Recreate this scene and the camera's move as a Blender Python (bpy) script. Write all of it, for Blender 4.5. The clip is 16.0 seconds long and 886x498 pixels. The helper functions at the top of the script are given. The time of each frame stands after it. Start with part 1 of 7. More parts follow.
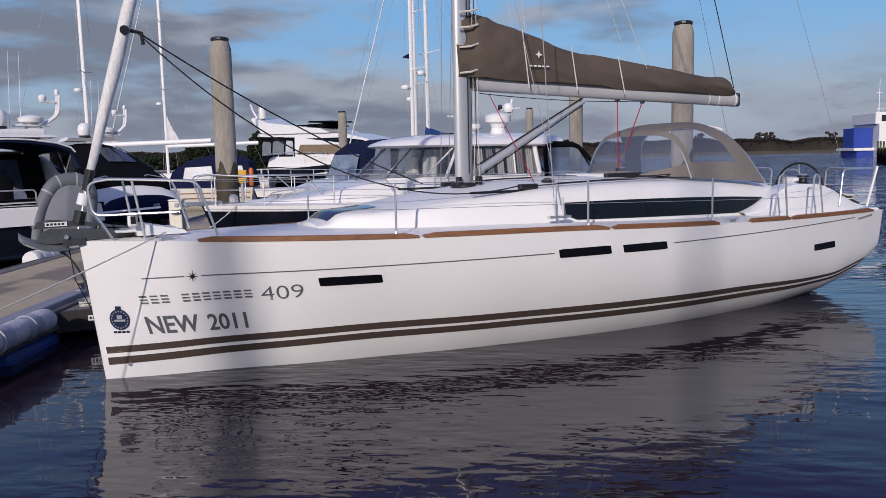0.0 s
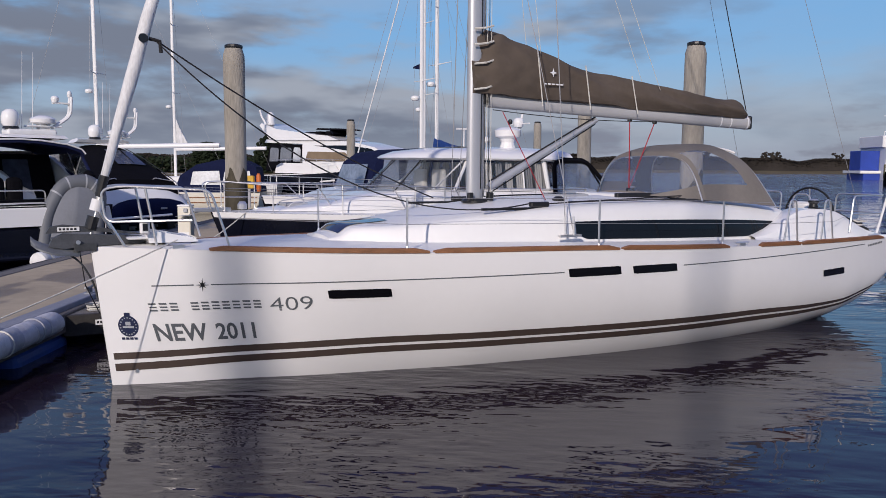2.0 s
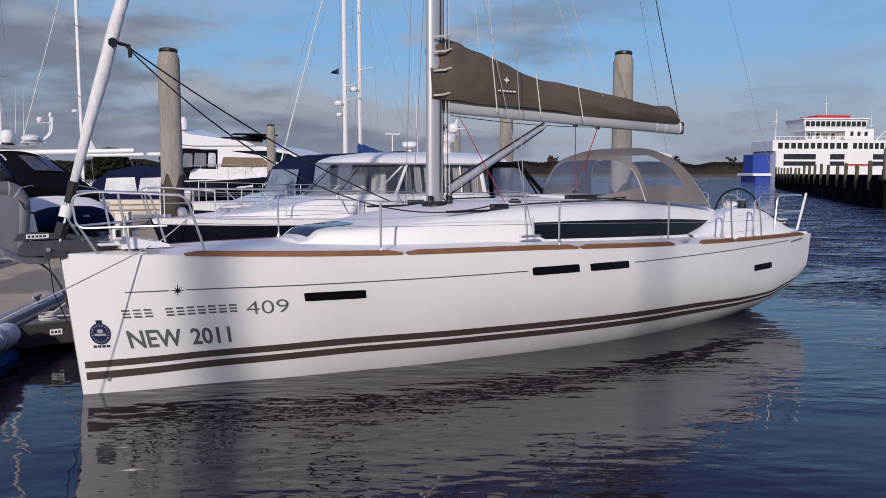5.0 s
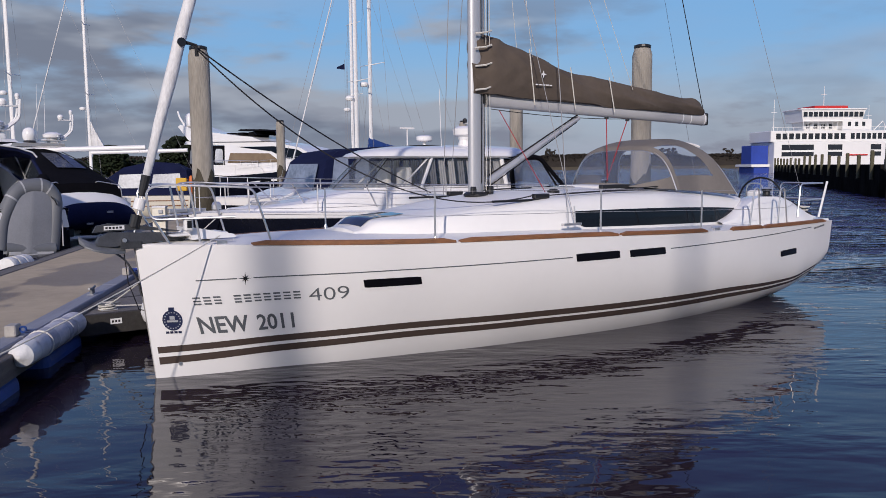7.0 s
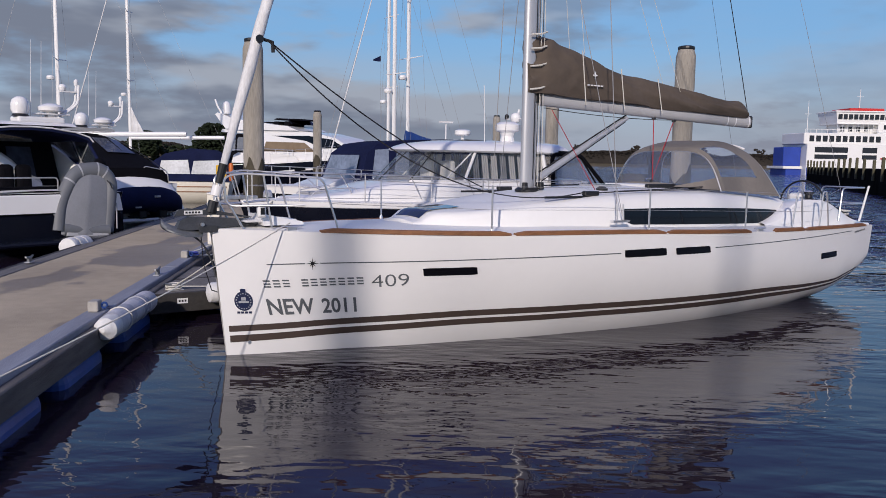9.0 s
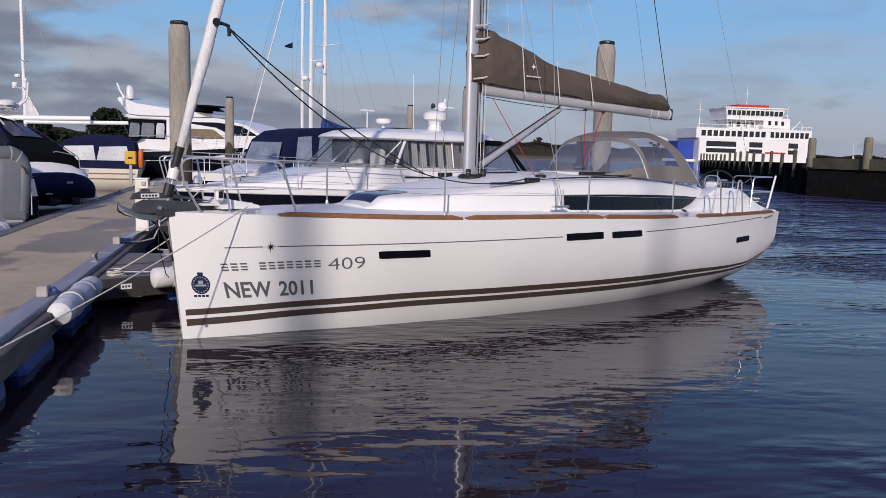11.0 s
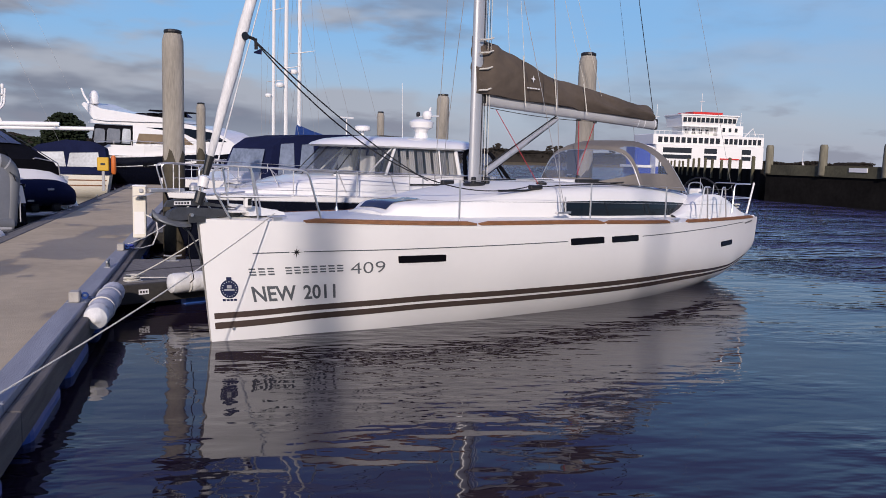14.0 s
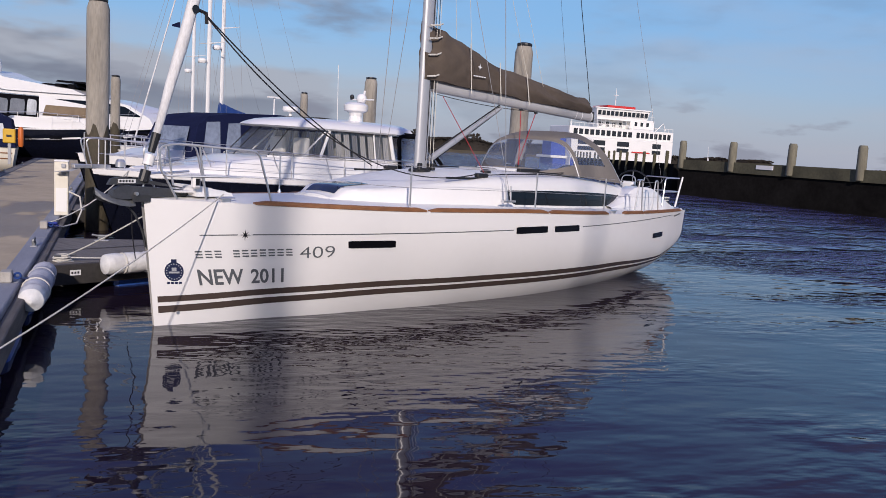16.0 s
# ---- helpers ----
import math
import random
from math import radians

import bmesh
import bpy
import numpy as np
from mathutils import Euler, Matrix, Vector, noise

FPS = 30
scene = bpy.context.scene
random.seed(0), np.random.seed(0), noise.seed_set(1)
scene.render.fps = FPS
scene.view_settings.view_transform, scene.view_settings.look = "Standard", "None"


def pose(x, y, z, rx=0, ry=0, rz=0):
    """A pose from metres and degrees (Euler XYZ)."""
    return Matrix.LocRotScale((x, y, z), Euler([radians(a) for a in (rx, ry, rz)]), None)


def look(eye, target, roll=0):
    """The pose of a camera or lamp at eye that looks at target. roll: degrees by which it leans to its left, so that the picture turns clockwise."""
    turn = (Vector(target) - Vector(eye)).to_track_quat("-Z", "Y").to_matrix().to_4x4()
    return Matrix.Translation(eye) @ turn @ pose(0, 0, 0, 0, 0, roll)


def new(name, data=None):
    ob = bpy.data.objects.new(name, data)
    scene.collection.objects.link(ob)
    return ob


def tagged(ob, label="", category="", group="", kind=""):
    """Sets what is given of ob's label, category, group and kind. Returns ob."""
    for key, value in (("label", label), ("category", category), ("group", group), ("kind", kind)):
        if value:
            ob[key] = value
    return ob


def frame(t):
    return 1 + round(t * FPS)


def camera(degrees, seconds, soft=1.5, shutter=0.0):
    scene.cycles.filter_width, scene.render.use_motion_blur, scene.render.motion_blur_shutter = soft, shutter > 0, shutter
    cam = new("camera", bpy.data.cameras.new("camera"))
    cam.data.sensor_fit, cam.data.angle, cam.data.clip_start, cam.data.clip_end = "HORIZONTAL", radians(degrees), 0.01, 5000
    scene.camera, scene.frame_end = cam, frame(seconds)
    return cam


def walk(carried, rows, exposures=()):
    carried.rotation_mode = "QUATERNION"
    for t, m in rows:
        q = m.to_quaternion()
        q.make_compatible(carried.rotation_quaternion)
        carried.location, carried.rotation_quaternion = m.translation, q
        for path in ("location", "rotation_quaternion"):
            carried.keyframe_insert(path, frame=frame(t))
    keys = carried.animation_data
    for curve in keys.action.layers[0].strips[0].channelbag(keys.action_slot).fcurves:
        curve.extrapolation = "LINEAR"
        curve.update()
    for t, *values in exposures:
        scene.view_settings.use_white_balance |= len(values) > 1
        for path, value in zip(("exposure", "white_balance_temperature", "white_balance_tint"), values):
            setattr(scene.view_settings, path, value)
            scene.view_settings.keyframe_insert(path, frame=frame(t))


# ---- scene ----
cam = camera(58.7, 16.0, 0.75)
PATH = [
    (0, (0.158, 0.176, 2.324), (0.037, 2.159, 2.093), -1.3),
    (0.5, (0.116, 0.167, 2.356), (-0.049, 2.144, 2.104), -1.1),
    (1, (0.063, 0.164, 2.373), (-0.068, 2.141, 2.102), -1.5),
    (1.5, (0.08, 0.18, 2.365), (-0.103, 2.157, 2.124), -0.6),
    (2, (0.077, 0.181, 2.391), (-0.052, 2.166, 2.185), 0.4),
    (2.5, (-0.01, 0.133, 2.393), (-0.028, 2.12, 2.167), 0.6),
    (3, (-0.161, 0.044, 2.372), (-0.048, 2.028, 2.142), -0.8),
    (3.5, (-0.299, 0.006, 2.344), (-0.233, 1.991, 2.11), -0.9),
    (4, (-0.414, -0.023, 2.364), (-0.293, 1.96, 2.132), 0.2),
    (4.5, (-0.523, -0.046, 2.379), (-0.472, 1.943, 2.177), -0.4),
    (4.7, (-0.548, -0.064, 2.382), (-0.466, 1.925, 2.185), 0.1),
    (6.8, (-1.228, -0.507, 2.261), (-1.106, 1.482, 2.087), 0.0),
    (7, (-1.271, -0.508, 2.342), (-1.168, 1.478, 2.135), -0.5),
    (7.5, (-1.388, -0.543, 2.341), (-1.291, 1.446, 2.155), 0.1),
    (8, (-1.485, -0.651, 2.312), (-1.334, 1.337, 2.153), 0.8),
    (8.5, (-1.606, -0.824, 2.338), (-1.471, 1.16, 2.128), 1.3),
    (9, (-1.688, -0.947, 2.371), (-1.646, 1.04, 2.146), 1.0),
    (9.5, (-1.797, -0.992, 2.243), (-1.64, 0.994, 2.073), 1.1),
    (9.7, (-1.896, -0.978, 2.292), (-1.687, 1.002, 2.101), 1.3),
    (11.8, (-2.516, -1.431, 2.322), (-2.186, 0.526, 2.074), 1.2),
    (12, (-2.572, -1.461, 2.338), (-2.218, 0.494, 2.114), 0.8),
    (12.5, (-2.677, -1.476, 2.376), (-2.35, 0.488, 2.185), 0.9),
    (13, (-2.812, -1.489, 2.345), (-2.455, 0.471, 2.172), 1.0),
    (13.5, (-2.96, -1.518, 2.327), (-2.52, 0.422, 2.122), 0.7),
    (14, (-3.137, -1.561, 2.328), (-2.752, 0.388, 2.101), 1.7),
    (14.5, (-3.296, -1.509, 2.3), (-2.927, 0.443, 2.071), 1.5),
    (15, (-3.435, -1.458, 2.322), (-3.016, 0.485, 2.102), 3.1),
    (15.5, (-3.494, -1.439, 2.328), (-3.031, 0.496, 2.129), 1.6),
    (16, (-3.586, -1.423, 2.32), (-2.991, 0.47, 2.066), 3.7),
]
walk(cam, [(t, look(eye, target, roll)) for t, eye, target, roll in PATH], [(0.0, -0.36, 6800, 17), (4.5, -0.36, 6800, 17), (9.0, -0.35, 6800, 17), (12.0, -0.25, 6950, 18), (16.0, -0.20, 6950, 19)])

# ---- world, sun ----
SUN_AZ, SUN_EL = 192.0, 22.0


def make_world():
    w = bpy.data.worlds.new("sky")
    scene.world = w
    w.use_nodes = True
    nt = w.node_tree
    nd, ln = nt.nodes, nt.links
    nd.clear()
    out = nd.new("ShaderNodeOutputWorld")
    bg = nd.new("ShaderNodeBackground")
    bg.inputs["Strength"].default_value = 0.1
    sky = nd.new("ShaderNodeTexSky")
    sky.sky_type = "NISHITA"
    sky.sun_disc = False
    sky.sun_elevation, sky.sun_rotation = radians(SUN_EL), radians(SUN_AZ)
    sky.air_density, sky.dust_density, sky.ozone_density = 1.0, 0.6, 2.0
    tc = nd.new("ShaderNodeTexCoord")
    sep = nd.new("ShaderNodeSeparateXYZ")
    ln.new(tc.outputs["Generated"], sep.inputs[0])

    def math_node(op, a, b):
        m = nd.new("ShaderNodeMath")
        m.operation = op
        for k, v in enumerate((a, b)):
            if isinstance(v, (int, float)):
                m.inputs[k].default_value = v
            else:
                ln.new(v, m.inputs[k])
        return m.outputs[0]

    # cloud layer: directions spread on a flat sheet overhead
    zz = math_node("ADD", math_node("MAXIMUM", sep.outputs["Z"], 0.0), 0.11)
    comb = nd.new("ShaderNodeCombineXYZ")
    ln.new(math_node("DIVIDE", sep.outputs["X"], zz), comb.inputs[0])
    ln.new(math_node("DIVIDE", sep.outputs["Y"], zz), comb.inputs[1])

    def cloud(scale, offset, lo, hi, detail):
        mp = nd.new("ShaderNodeMapping")
        mp.inputs["Location"].default_value = offset
        mp.inputs["Scale"].default_value = (scale, scale * 1.3, 1)
        ln.new(comb.outputs[0], mp.inputs[0])
        n = nd.new("ShaderNodeTexNoise")
        n.inputs["Scale"].default_value = 1.0
        n.inputs["Detail"].default_value = detail
        n.inputs["Roughness"].default_value = 0.52
        ln.new(mp.outputs[0], n.inputs["Vector"])
        r = nd.new("ShaderNodeMapRange")
        r.interpolation_type = "SMOOTHSTEP"
        r.inputs["From Min"].default_value, r.inputs["From Max"].default_value = lo, hi
        ln.new(n.outputs["Fac"], r.inputs["Value"])
        return r.outputs[0]

    def mix(a, b, fac):
        m = nd.new("ShaderNodeMix")
        m.data_type = "RGBA"
        ln.new(fac, m.inputs["Factor"])
        for k, v in (("A", a), ("B", b)):
            sock = [q for q in m.inputs if q.name == k and q.type == "RGBA"][0]
            if isinstance(v, tuple):
                sock.default_value = v
            else:
                ln.new(v, sock)
        return [s for s in m.outputs if s.type == "RGBA"][0]

    def ramp(value, lo, hi, a=0.0, b=1.0):
        r = nd.new("ShaderNodeMapRange")
        r.interpolation_type = "SMOOTHSTEP"
        r.inputs["From Min"].default_value, r.inputs["From Max"].default_value = lo, hi
        r.inputs["To Min"].default_value, r.inputs["To Max"].default_value = a, b
        ln.new(value, r.inputs["Value"])
        return r.outputs[0]

    def puffs(scale, offset, detail):
        """Heaped clouds low in the sky, wider than they are tall."""
        mp = nd.new("ShaderNodeMapping")
        mp.inputs["Location"].default_value = offset
        mp.inputs["Scale"].default_value = scale
        ln.new(tc.outputs["Generated"], mp.inputs[0])
        n = nd.new("ShaderNodeTexNoise")
        n.inputs["Scale"].default_value, n.inputs["Detail"].default_value = 1.0, detail
        n.inputs["Roughness"].default_value = 0.5
        ln.new(mp.outputs[0], n.inputs["Vector"])
        return n.outputs["Fac"]

    up, across = sep.outputs["Z"], sep.outputs["X"]
    thin = cloud(0.42, (3.1, 7.7, 0), 0.42, 0.72, 6)
    clear = mix(sky.outputs[0], (2.1, 5.6, 10.2, 1), ramp(up, 0.02, 0.20, 0.42, 0.82))
    clear = mix(clear, (1.1, 1.55, 5.6, 1), ramp(up, 0.20, 0.45, 0.0, 0.88))
    haze = mix(clear, (4.0, 4.7, 6.0, 1), ramp(up, 0.15, -0.02, 0.0, 0.9))
    veil = mix(haze, (4.9, 5.4, 6.2, 1), math_node("MULTIPLY", thin, ramp(up, 0.35, 0.75, 0.42, 0.62)))
    # the grey bank lies to the north and west; the east is clearer
    bank_side = ramp(across, -0.02, 0.42, 1.0, 0.32)
    bank_band = math_node("MULTIPLY", ramp(up, 0.15, 0.27, 1.0, 0.25), ramp(up, 0.0, 0.05, 0.5, 1.0))
    lay = math_node("MULTIPLY", bank_side, bank_band)
    body = puffs((4.2, 4.2, 15.0), (1.7, 0.4, 2.2), 6)
    crown = puffs((4.2, 4.2, 15.0), (1.7, 0.4, 2.75), 4)
    tone = mix((2.25, 2.8, 3.75, 1), (4.2, 5.0, 6.0, 1), ramp(crown, 0.56, 0.42))
    grey = mix(veil, tone, math_node("MULTIPLY", ramp(body, 0.43, 0.57), lay))
    small = puffs((9.0, 9.0, 34.0), (5.2, 3.1, 0.9), 5)
    grey = mix(grey, (2.7, 3.1, 4.0, 1), math_node("MULTIPLY", ramp(small, 0.56, 0.66), ramp(up, 0.03, 0.11, 0.75, 0.0)))
    ln.new(grey, bg.inputs["Color"])
    ln.new(bg.outputs[0], out.inputs[0])


make_world()
sun_data = bpy.data.lights.new("sun", "SUN")
sun_data.energy, sun_data.angle, sun_data.color = 4.0, radians(0.8), (1.0, 0.945, 0.87)
sun = new("sun", sun_data)
sx, sy = math.sin(radians(SUN_AZ)), math.cos(radians(SUN_AZ))
sun.matrix_world = look((sx * 60, sy * 60, 60 * math.tan(radians(SUN_EL))), (0, 0, 0))


# ---- materials ----
def mat(name, color, rough=0.5, metal=0.0, var=0.12, scale=3.0, bump=0.0, bscale=30.0, coat=0.0, tint=None, spec=0.5, stretch=(1, 1, 1)):
    """A surface with colour variation at two scales, and fine relief."""
    m = bpy.data.materials.new(name)
    m.use_nodes = True
    nt = m.node_tree
    nd, ln = nt.nodes, nt.links
    p = nd["Principled BSDF"]
    p.inputs["Roughness"].default_value = rough
    p.inputs["Metallic"].default_value = metal
    p.inputs["Coat Weight"].default_value = coat
    p.inputs["Specular IOR Level"].default_value = spec
    tc = nd.new("ShaderNodeTexCoord")
    mp = nd.new("ShaderNodeMapping")
    mp.inputs["Scale"].default_value = stretch
    ln.new(tc.outputs["Object"], mp.inputs[0])
    n1, n2 = nd.new("ShaderNodeTexNoise"), nd.new("ShaderNodeTexNoise")
    n1.inputs["Scale"].default_value, n2.inputs["Scale"].default_value = scale, scale * 9
    n1.inputs["Detail"].default_value = n2.inputs["Detail"].default_value = 4
    ln.new(mp.outputs[0], n1.inputs["Vector"])
    ln.new(mp.outputs[0], n2.inputs["Vector"])
    add = nd.new("ShaderNodeMath")
    add.operation = "MULTIPLY_ADD"
    ln.new(n2.outputs["Fac"], add.inputs[0])
    add.inputs[1].default_value = 0.5
    ln.new(n1.outputs["Fac"], add.inputs[2])
    ramp = nd.new("ShaderNodeMapRange")
    ramp.inputs["From Min"].default_value, ramp.inputs["From Max"].default_value = 0.45, 1.05
    ln.new(add.outputs[0], ramp.inputs["Value"])
    mx = nd.new("ShaderNodeMix")
    mx.data_type = "RGBA"
    ln.new(ramp.outputs[0], mx.inputs["Factor"])
    cols = [s for s in mx.inputs if s.type == "RGBA"]
    c2 = tint or tuple(min(1, c * (1 + var)) for c in color)
    c1 = tuple(c * (1 - var) for c in color)
    cols[0].default_value, cols[1].default_value = (*c1, 1), (*c2, 1)
    ln.new([s for s in mx.outputs if s.type == "RGBA"][0], p.inputs["Base Color"])
    if bump:
        nb = nd.new("ShaderNodeTexNoise")
        nb.inputs["Scale"].default_value = bscale
        nb.inputs["Detail"].default_value = 3
        ln.new(mp.outputs[0], nb.inputs["Vector"])
        b = nd.new("ShaderNodeBump")
        b.inputs["Strength"].default_value = bump
        b.inputs["Distance"].default_value = 0.02
        ln.new(nb.outputs["Fac"], b.inputs["Height"])
        ln.new(b.outputs[0], p.inputs["Normal"])
    return m


def glass(name, color, rough=0.03, alpha=0.35):
    """Thin tinted sheet: part see-through, part glossy."""
    m = bpy.data.materials.new(name)
    m.use_nodes = True
    nd, ln = m.node_tree.nodes, m.node_tree.links
    p = nd["Principled BSDF"]
    p.inputs["Base Color"].default_value = (*color, 1)
    p.inputs["Roughness"].default_value = rough
    p.inputs["Alpha"].default_value = alpha
    n = nd.new("ShaderNodeTexNoise")
    n.inputs["Scale"].default_value = 2.2
    b = nd.new("ShaderNodeBump")
    b.inputs["Strength"].default_value, b.inputs["Distance"].default_value = 0.25, 0.05
    ln.new(n.outputs["Fac"], b.inputs["Height"])
    ln.new(b.outputs[0], p.inputs["Normal"])
    return m


def water_material():
    m = bpy.data.materials.new("sea_water")
    m.use_nodes = True
    nd, ln = m.node_tree.nodes, m.node_tree.links
    p = nd["Principled BSDF"]
    p.inputs["Roughness"].default_value = 0.02
    p.inputs["IOR"].default_value = 1.35
    tc = nd.new("ShaderNodeTexCoord")

    def wave(scale, stretch, turn, detail):
        mp = nd.new("ShaderNodeMapping")
        mp.inputs["Scale"].default_value = stretch
        mp.inputs["Rotation"].default_value = (0, 0, radians(turn))
        ln.new(tc.outputs["Object"], mp.inputs[0])
        n = nd.new("ShaderNodeTexNoise")
        n.inputs["Scale"].default_value, n.inputs["Detail"].default_value = scale, detail
        n.inputs["Roughness"].default_value = 0.45
        ln.new(mp.outputs[0], n.inputs["Vector"])
        return n.outputs["Fac"]

    def calc(op, a, b):
        k = nd.new("ShaderNodeMath")
        k.operation = op
        for i, v in enumerate((a, b)):
            if isinstance(v, (int, float)):
                k.inputs[i].default_value = v
            else:
                ln.new(v, k.inputs[i])
        return k.outputs[0]

    sep = nd.new("ShaderNodeSeparateXYZ")
    ln.new(tc.outputs["Object"], sep.inputs[0])
    # open water to the east is livelier than the lee of the berths
    lively = nd.new("ShaderNodeMapRange")
    lively.interpolation_type = "SMOOTHSTEP"
    lively.inputs["From Min"].default_value, lively.inputs["From Max"].default_value = 5.0, 13.0
    lively.inputs["To Min"].default_value, lively.inputs["To Max"].default_value = 0.26, 2.4
    ln.new(sep.outputs["X"], lively.inputs["Value"])
    # sky sheen on the open channel, put into the base colour: bluer, lighter eastward
    sky_sheen = nd.new("ShaderNodeMapRange")
    sky_sheen.interpolation_type = "SMOOTHSTEP"
    sky_sheen.inputs["From Min"].default_value, sky_sheen.inputs["From Max"].default_value = 6.5, 14.0
    ln.new(sep.outputs["X"], sky_sheen.inputs["Value"])
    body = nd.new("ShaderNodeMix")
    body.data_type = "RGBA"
    ln.new(sky_sheen.outputs[0], body.inputs["Factor"])
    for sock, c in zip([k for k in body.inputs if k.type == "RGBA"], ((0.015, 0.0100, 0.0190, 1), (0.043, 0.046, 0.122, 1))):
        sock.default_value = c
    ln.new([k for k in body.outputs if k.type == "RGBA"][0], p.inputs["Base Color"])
    patch = nd.new("ShaderNodeMapRange")
    patch.inputs["From Min"].default_value, patch.inputs["From Max"].default_value = 0.44, 0.60
    patch.inputs["To Min"].default_value, patch.inputs["To Max"].default_value = 0.2, 2.1
    ln.new(wave(0.22, (1, 2.0, 1), 20, 2), patch.inputs["Value"])
    big = calc("MULTIPLY", wave(0.9, (1, 2.2, 1), 25, 2), 0.045)
    mid = calc("MULTIPLY", calc("MULTIPLY", wave(2.0, (1, 2.4, 1), 15, 1.5), 0.040), patch.outputs[0])
    fine = calc("MULTIPLY", calc("MULTIPLY", wave(5.2, (1, 2.2, 1), 30, 1.2), 0.0105), patch.outputs[0])
    near = nd.new("ShaderNodeMapRange")
    near.interpolation_type = "SMOOTHSTEP"
    near.inputs["From Min"].default_value, near.inputs["From Max"].default_value = 6.0, 3.0
    near.inputs["To Min"].default_value, near.inputs["To Max"].default_value = 0.0, 0.22
    ln.new(sep.outputs["Y"], near.inputs["Value"])
    h = calc("MULTIPLY", calc("ADD", calc("ADD", big, mid), fine), calc("ADD", lively.outputs[0], near.outputs[0]))
    b = nd.new("ShaderNodeBump")
    b.inputs["Strength"].default_value, b.inputs["Distance"].default_value = 1.0, 1.0
    ln.new(h, b.inputs["Height"])
    ln.new(b.outputs[0], p.inputs["Normal"])
    return m


WATER = water_material()
GEL = mat("white_gelcoat", (0.775, 0.77, 0.76), 0.18, var=0.02, scale=0.8, coat=0.3)
DECKW = mat("white_deck", (0.76, 0.755, 0.735), 0.45, var=0.03, scale=1.2, bump=0.15, bscale=220)
CREAM = mat("cream_paint", (0.70, 0.66, 0.56), 0.4, var=0.06, scale=1.5)
NAVY = mat("navy_gelcoat", (0.004, 0.005, 0.011), 0.22, var=0.2, scale=0.7, spec=0.25)
STRIPE = mat("brown_vinyl", (0.070, 0.052, 0.044), 0.25, var=0.1, scale=2)
LETTER = mat("grey_vinyl", (0.10, 0.11, 0.12), 0.35, var=0.08, scale=4)
DARKV = mat("black_vinyl", (0.012, 0.012, 0.014), 0.3, var=0.1, scale=4)
EMBLEM = mat("blue_vinyl", (0.012, 0.02, 0.06), 0.3, var=0.15, scale=9)
TEAK = mat("teak", (0.23, 0.10, 0.042), 0.55, var=0.3, scale=2.5, bump=0.3, bscale=60, stretch=(1, 9, 9))
DGLASS = mat("black_acrylic", (0.005, 0.005, 0.007), 0.08, var=0.3, scale=1.0, spec=0.28)
PANE = mat("tinted_clear_pane", (0.045, 0.055, 0.085), 0.25, var=0.5, scale=0.9, spec=0.35)
BGLASS = mat("blue_acrylic", (0.008, 0.014, 0.030), 0.05, var=0.3, scale=1.0, coat=0.4)
STEEL = mat("stainless_steel", (0.72, 0.71, 0.70), 0.34, metal=0.85, var=0.06, scale=5)
WIRE = mat("rigging_wire", (0.30, 0.30, 0.31), 0.5, metal=0.2, var=0.1, scale=8)
ALU = mat("anodised_aluminium", (0.46, 0.47, 0.49), 0.38, metal=0.4, var=0.05, scale=3, stretch=(1, 1, 0.1))
ALUW = mat("white_spar", (0.78, 0.78, 0.77), 0.35, var=0.04, scale=2)
ALUG = mat("grey_boom", (0.44, 0.44, 0.445), 0.45, metal=0.0, var=0.05, scale=2)
CANVAS = mat("taupe_canvas", (0.105, 0.083, 0.066), 0.85, var=0.18, scale=1.2, bump=0.3, bscale=6, spec=0.2)
HOODC = mat("hood_canvas", (0.185, 0.168, 0.152), 0.85, var=0.12, scale=1.6, bump=0.4, bscale=12, spec=0.2)
NAVYC = mat("navy_canvas", (0.009, 0.013, 0.044), 0.85, var=0.25, scale=1.8, bump=0.5, bscale=12, spec=0.08)
BLACKC = mat("black_canvas", (0.005, 0.005, 0.007), 0.85, var=0.25, scale=1.8, bump=0.5, bscale=12, spec=0.06)
BLUEC = mat("blue_canvas", (0.02, 0.06, 0.22), 0.8, var=0.25, scale=1.8, bump=0.5, bscale=12, spec=0.2)
TANC = mat("tan_canvas", (0.20, 0.15, 0.10), 0.8, var=0.15, scale=1.8, bump=0.5, bscale=12, spec=0.2)
SAIL = mat("furled_sailcloth", (0.62, 0.62, 0.62), 0.8, var=0.30, scale=5.0, bump=0.8, bscale=11, stretch=(1, 1, 0.35))
BLACK = mat("black_plastic", (0.012, 0.012, 0.013), 0.4, var=0.2, scale=6)
ROPEW = mat("white_rope", (0.62, 0.60, 0.54), 0.85, var=0.2, scale=40, bump=0.5, bscale=160)
ROPEK = mat("black_rope", (0.015, 0.015, 0.018), 0.8, var=0.3, scale=40, bump=0.5, bscale=160)
ROPER = mat("red_rope", (0.34, 0.02, 0.03), 0.8, var=0.3, scale=40)
CLEARV = glass("clear_vinyl", (0.22, 0.28, 0.40), 0.05, 0.27)
WING = mat("grey_vinyl", (0.17, 0.18, 0.20), 0.25, var=0.3, scale=1.1, coat=0.3)
WINL = mat("pale_vinyl", (0.48, 0.50, 0.52), 0.25, var=0.35, scale=1.1, coat=0.3)
WINB = mat("blue_vinyl_window", (0.20, 0.235, 0.30), 0.15, var=0.5, scale=0.9, coat=0.4)
SCREEN = glass("windscreen_glass", (0.16, 0.19, 0.22), 0.03, 0.30)
SMOKE = glass("smoked_glass", (0.03, 0.04, 0.055), 0.03, 0.45)
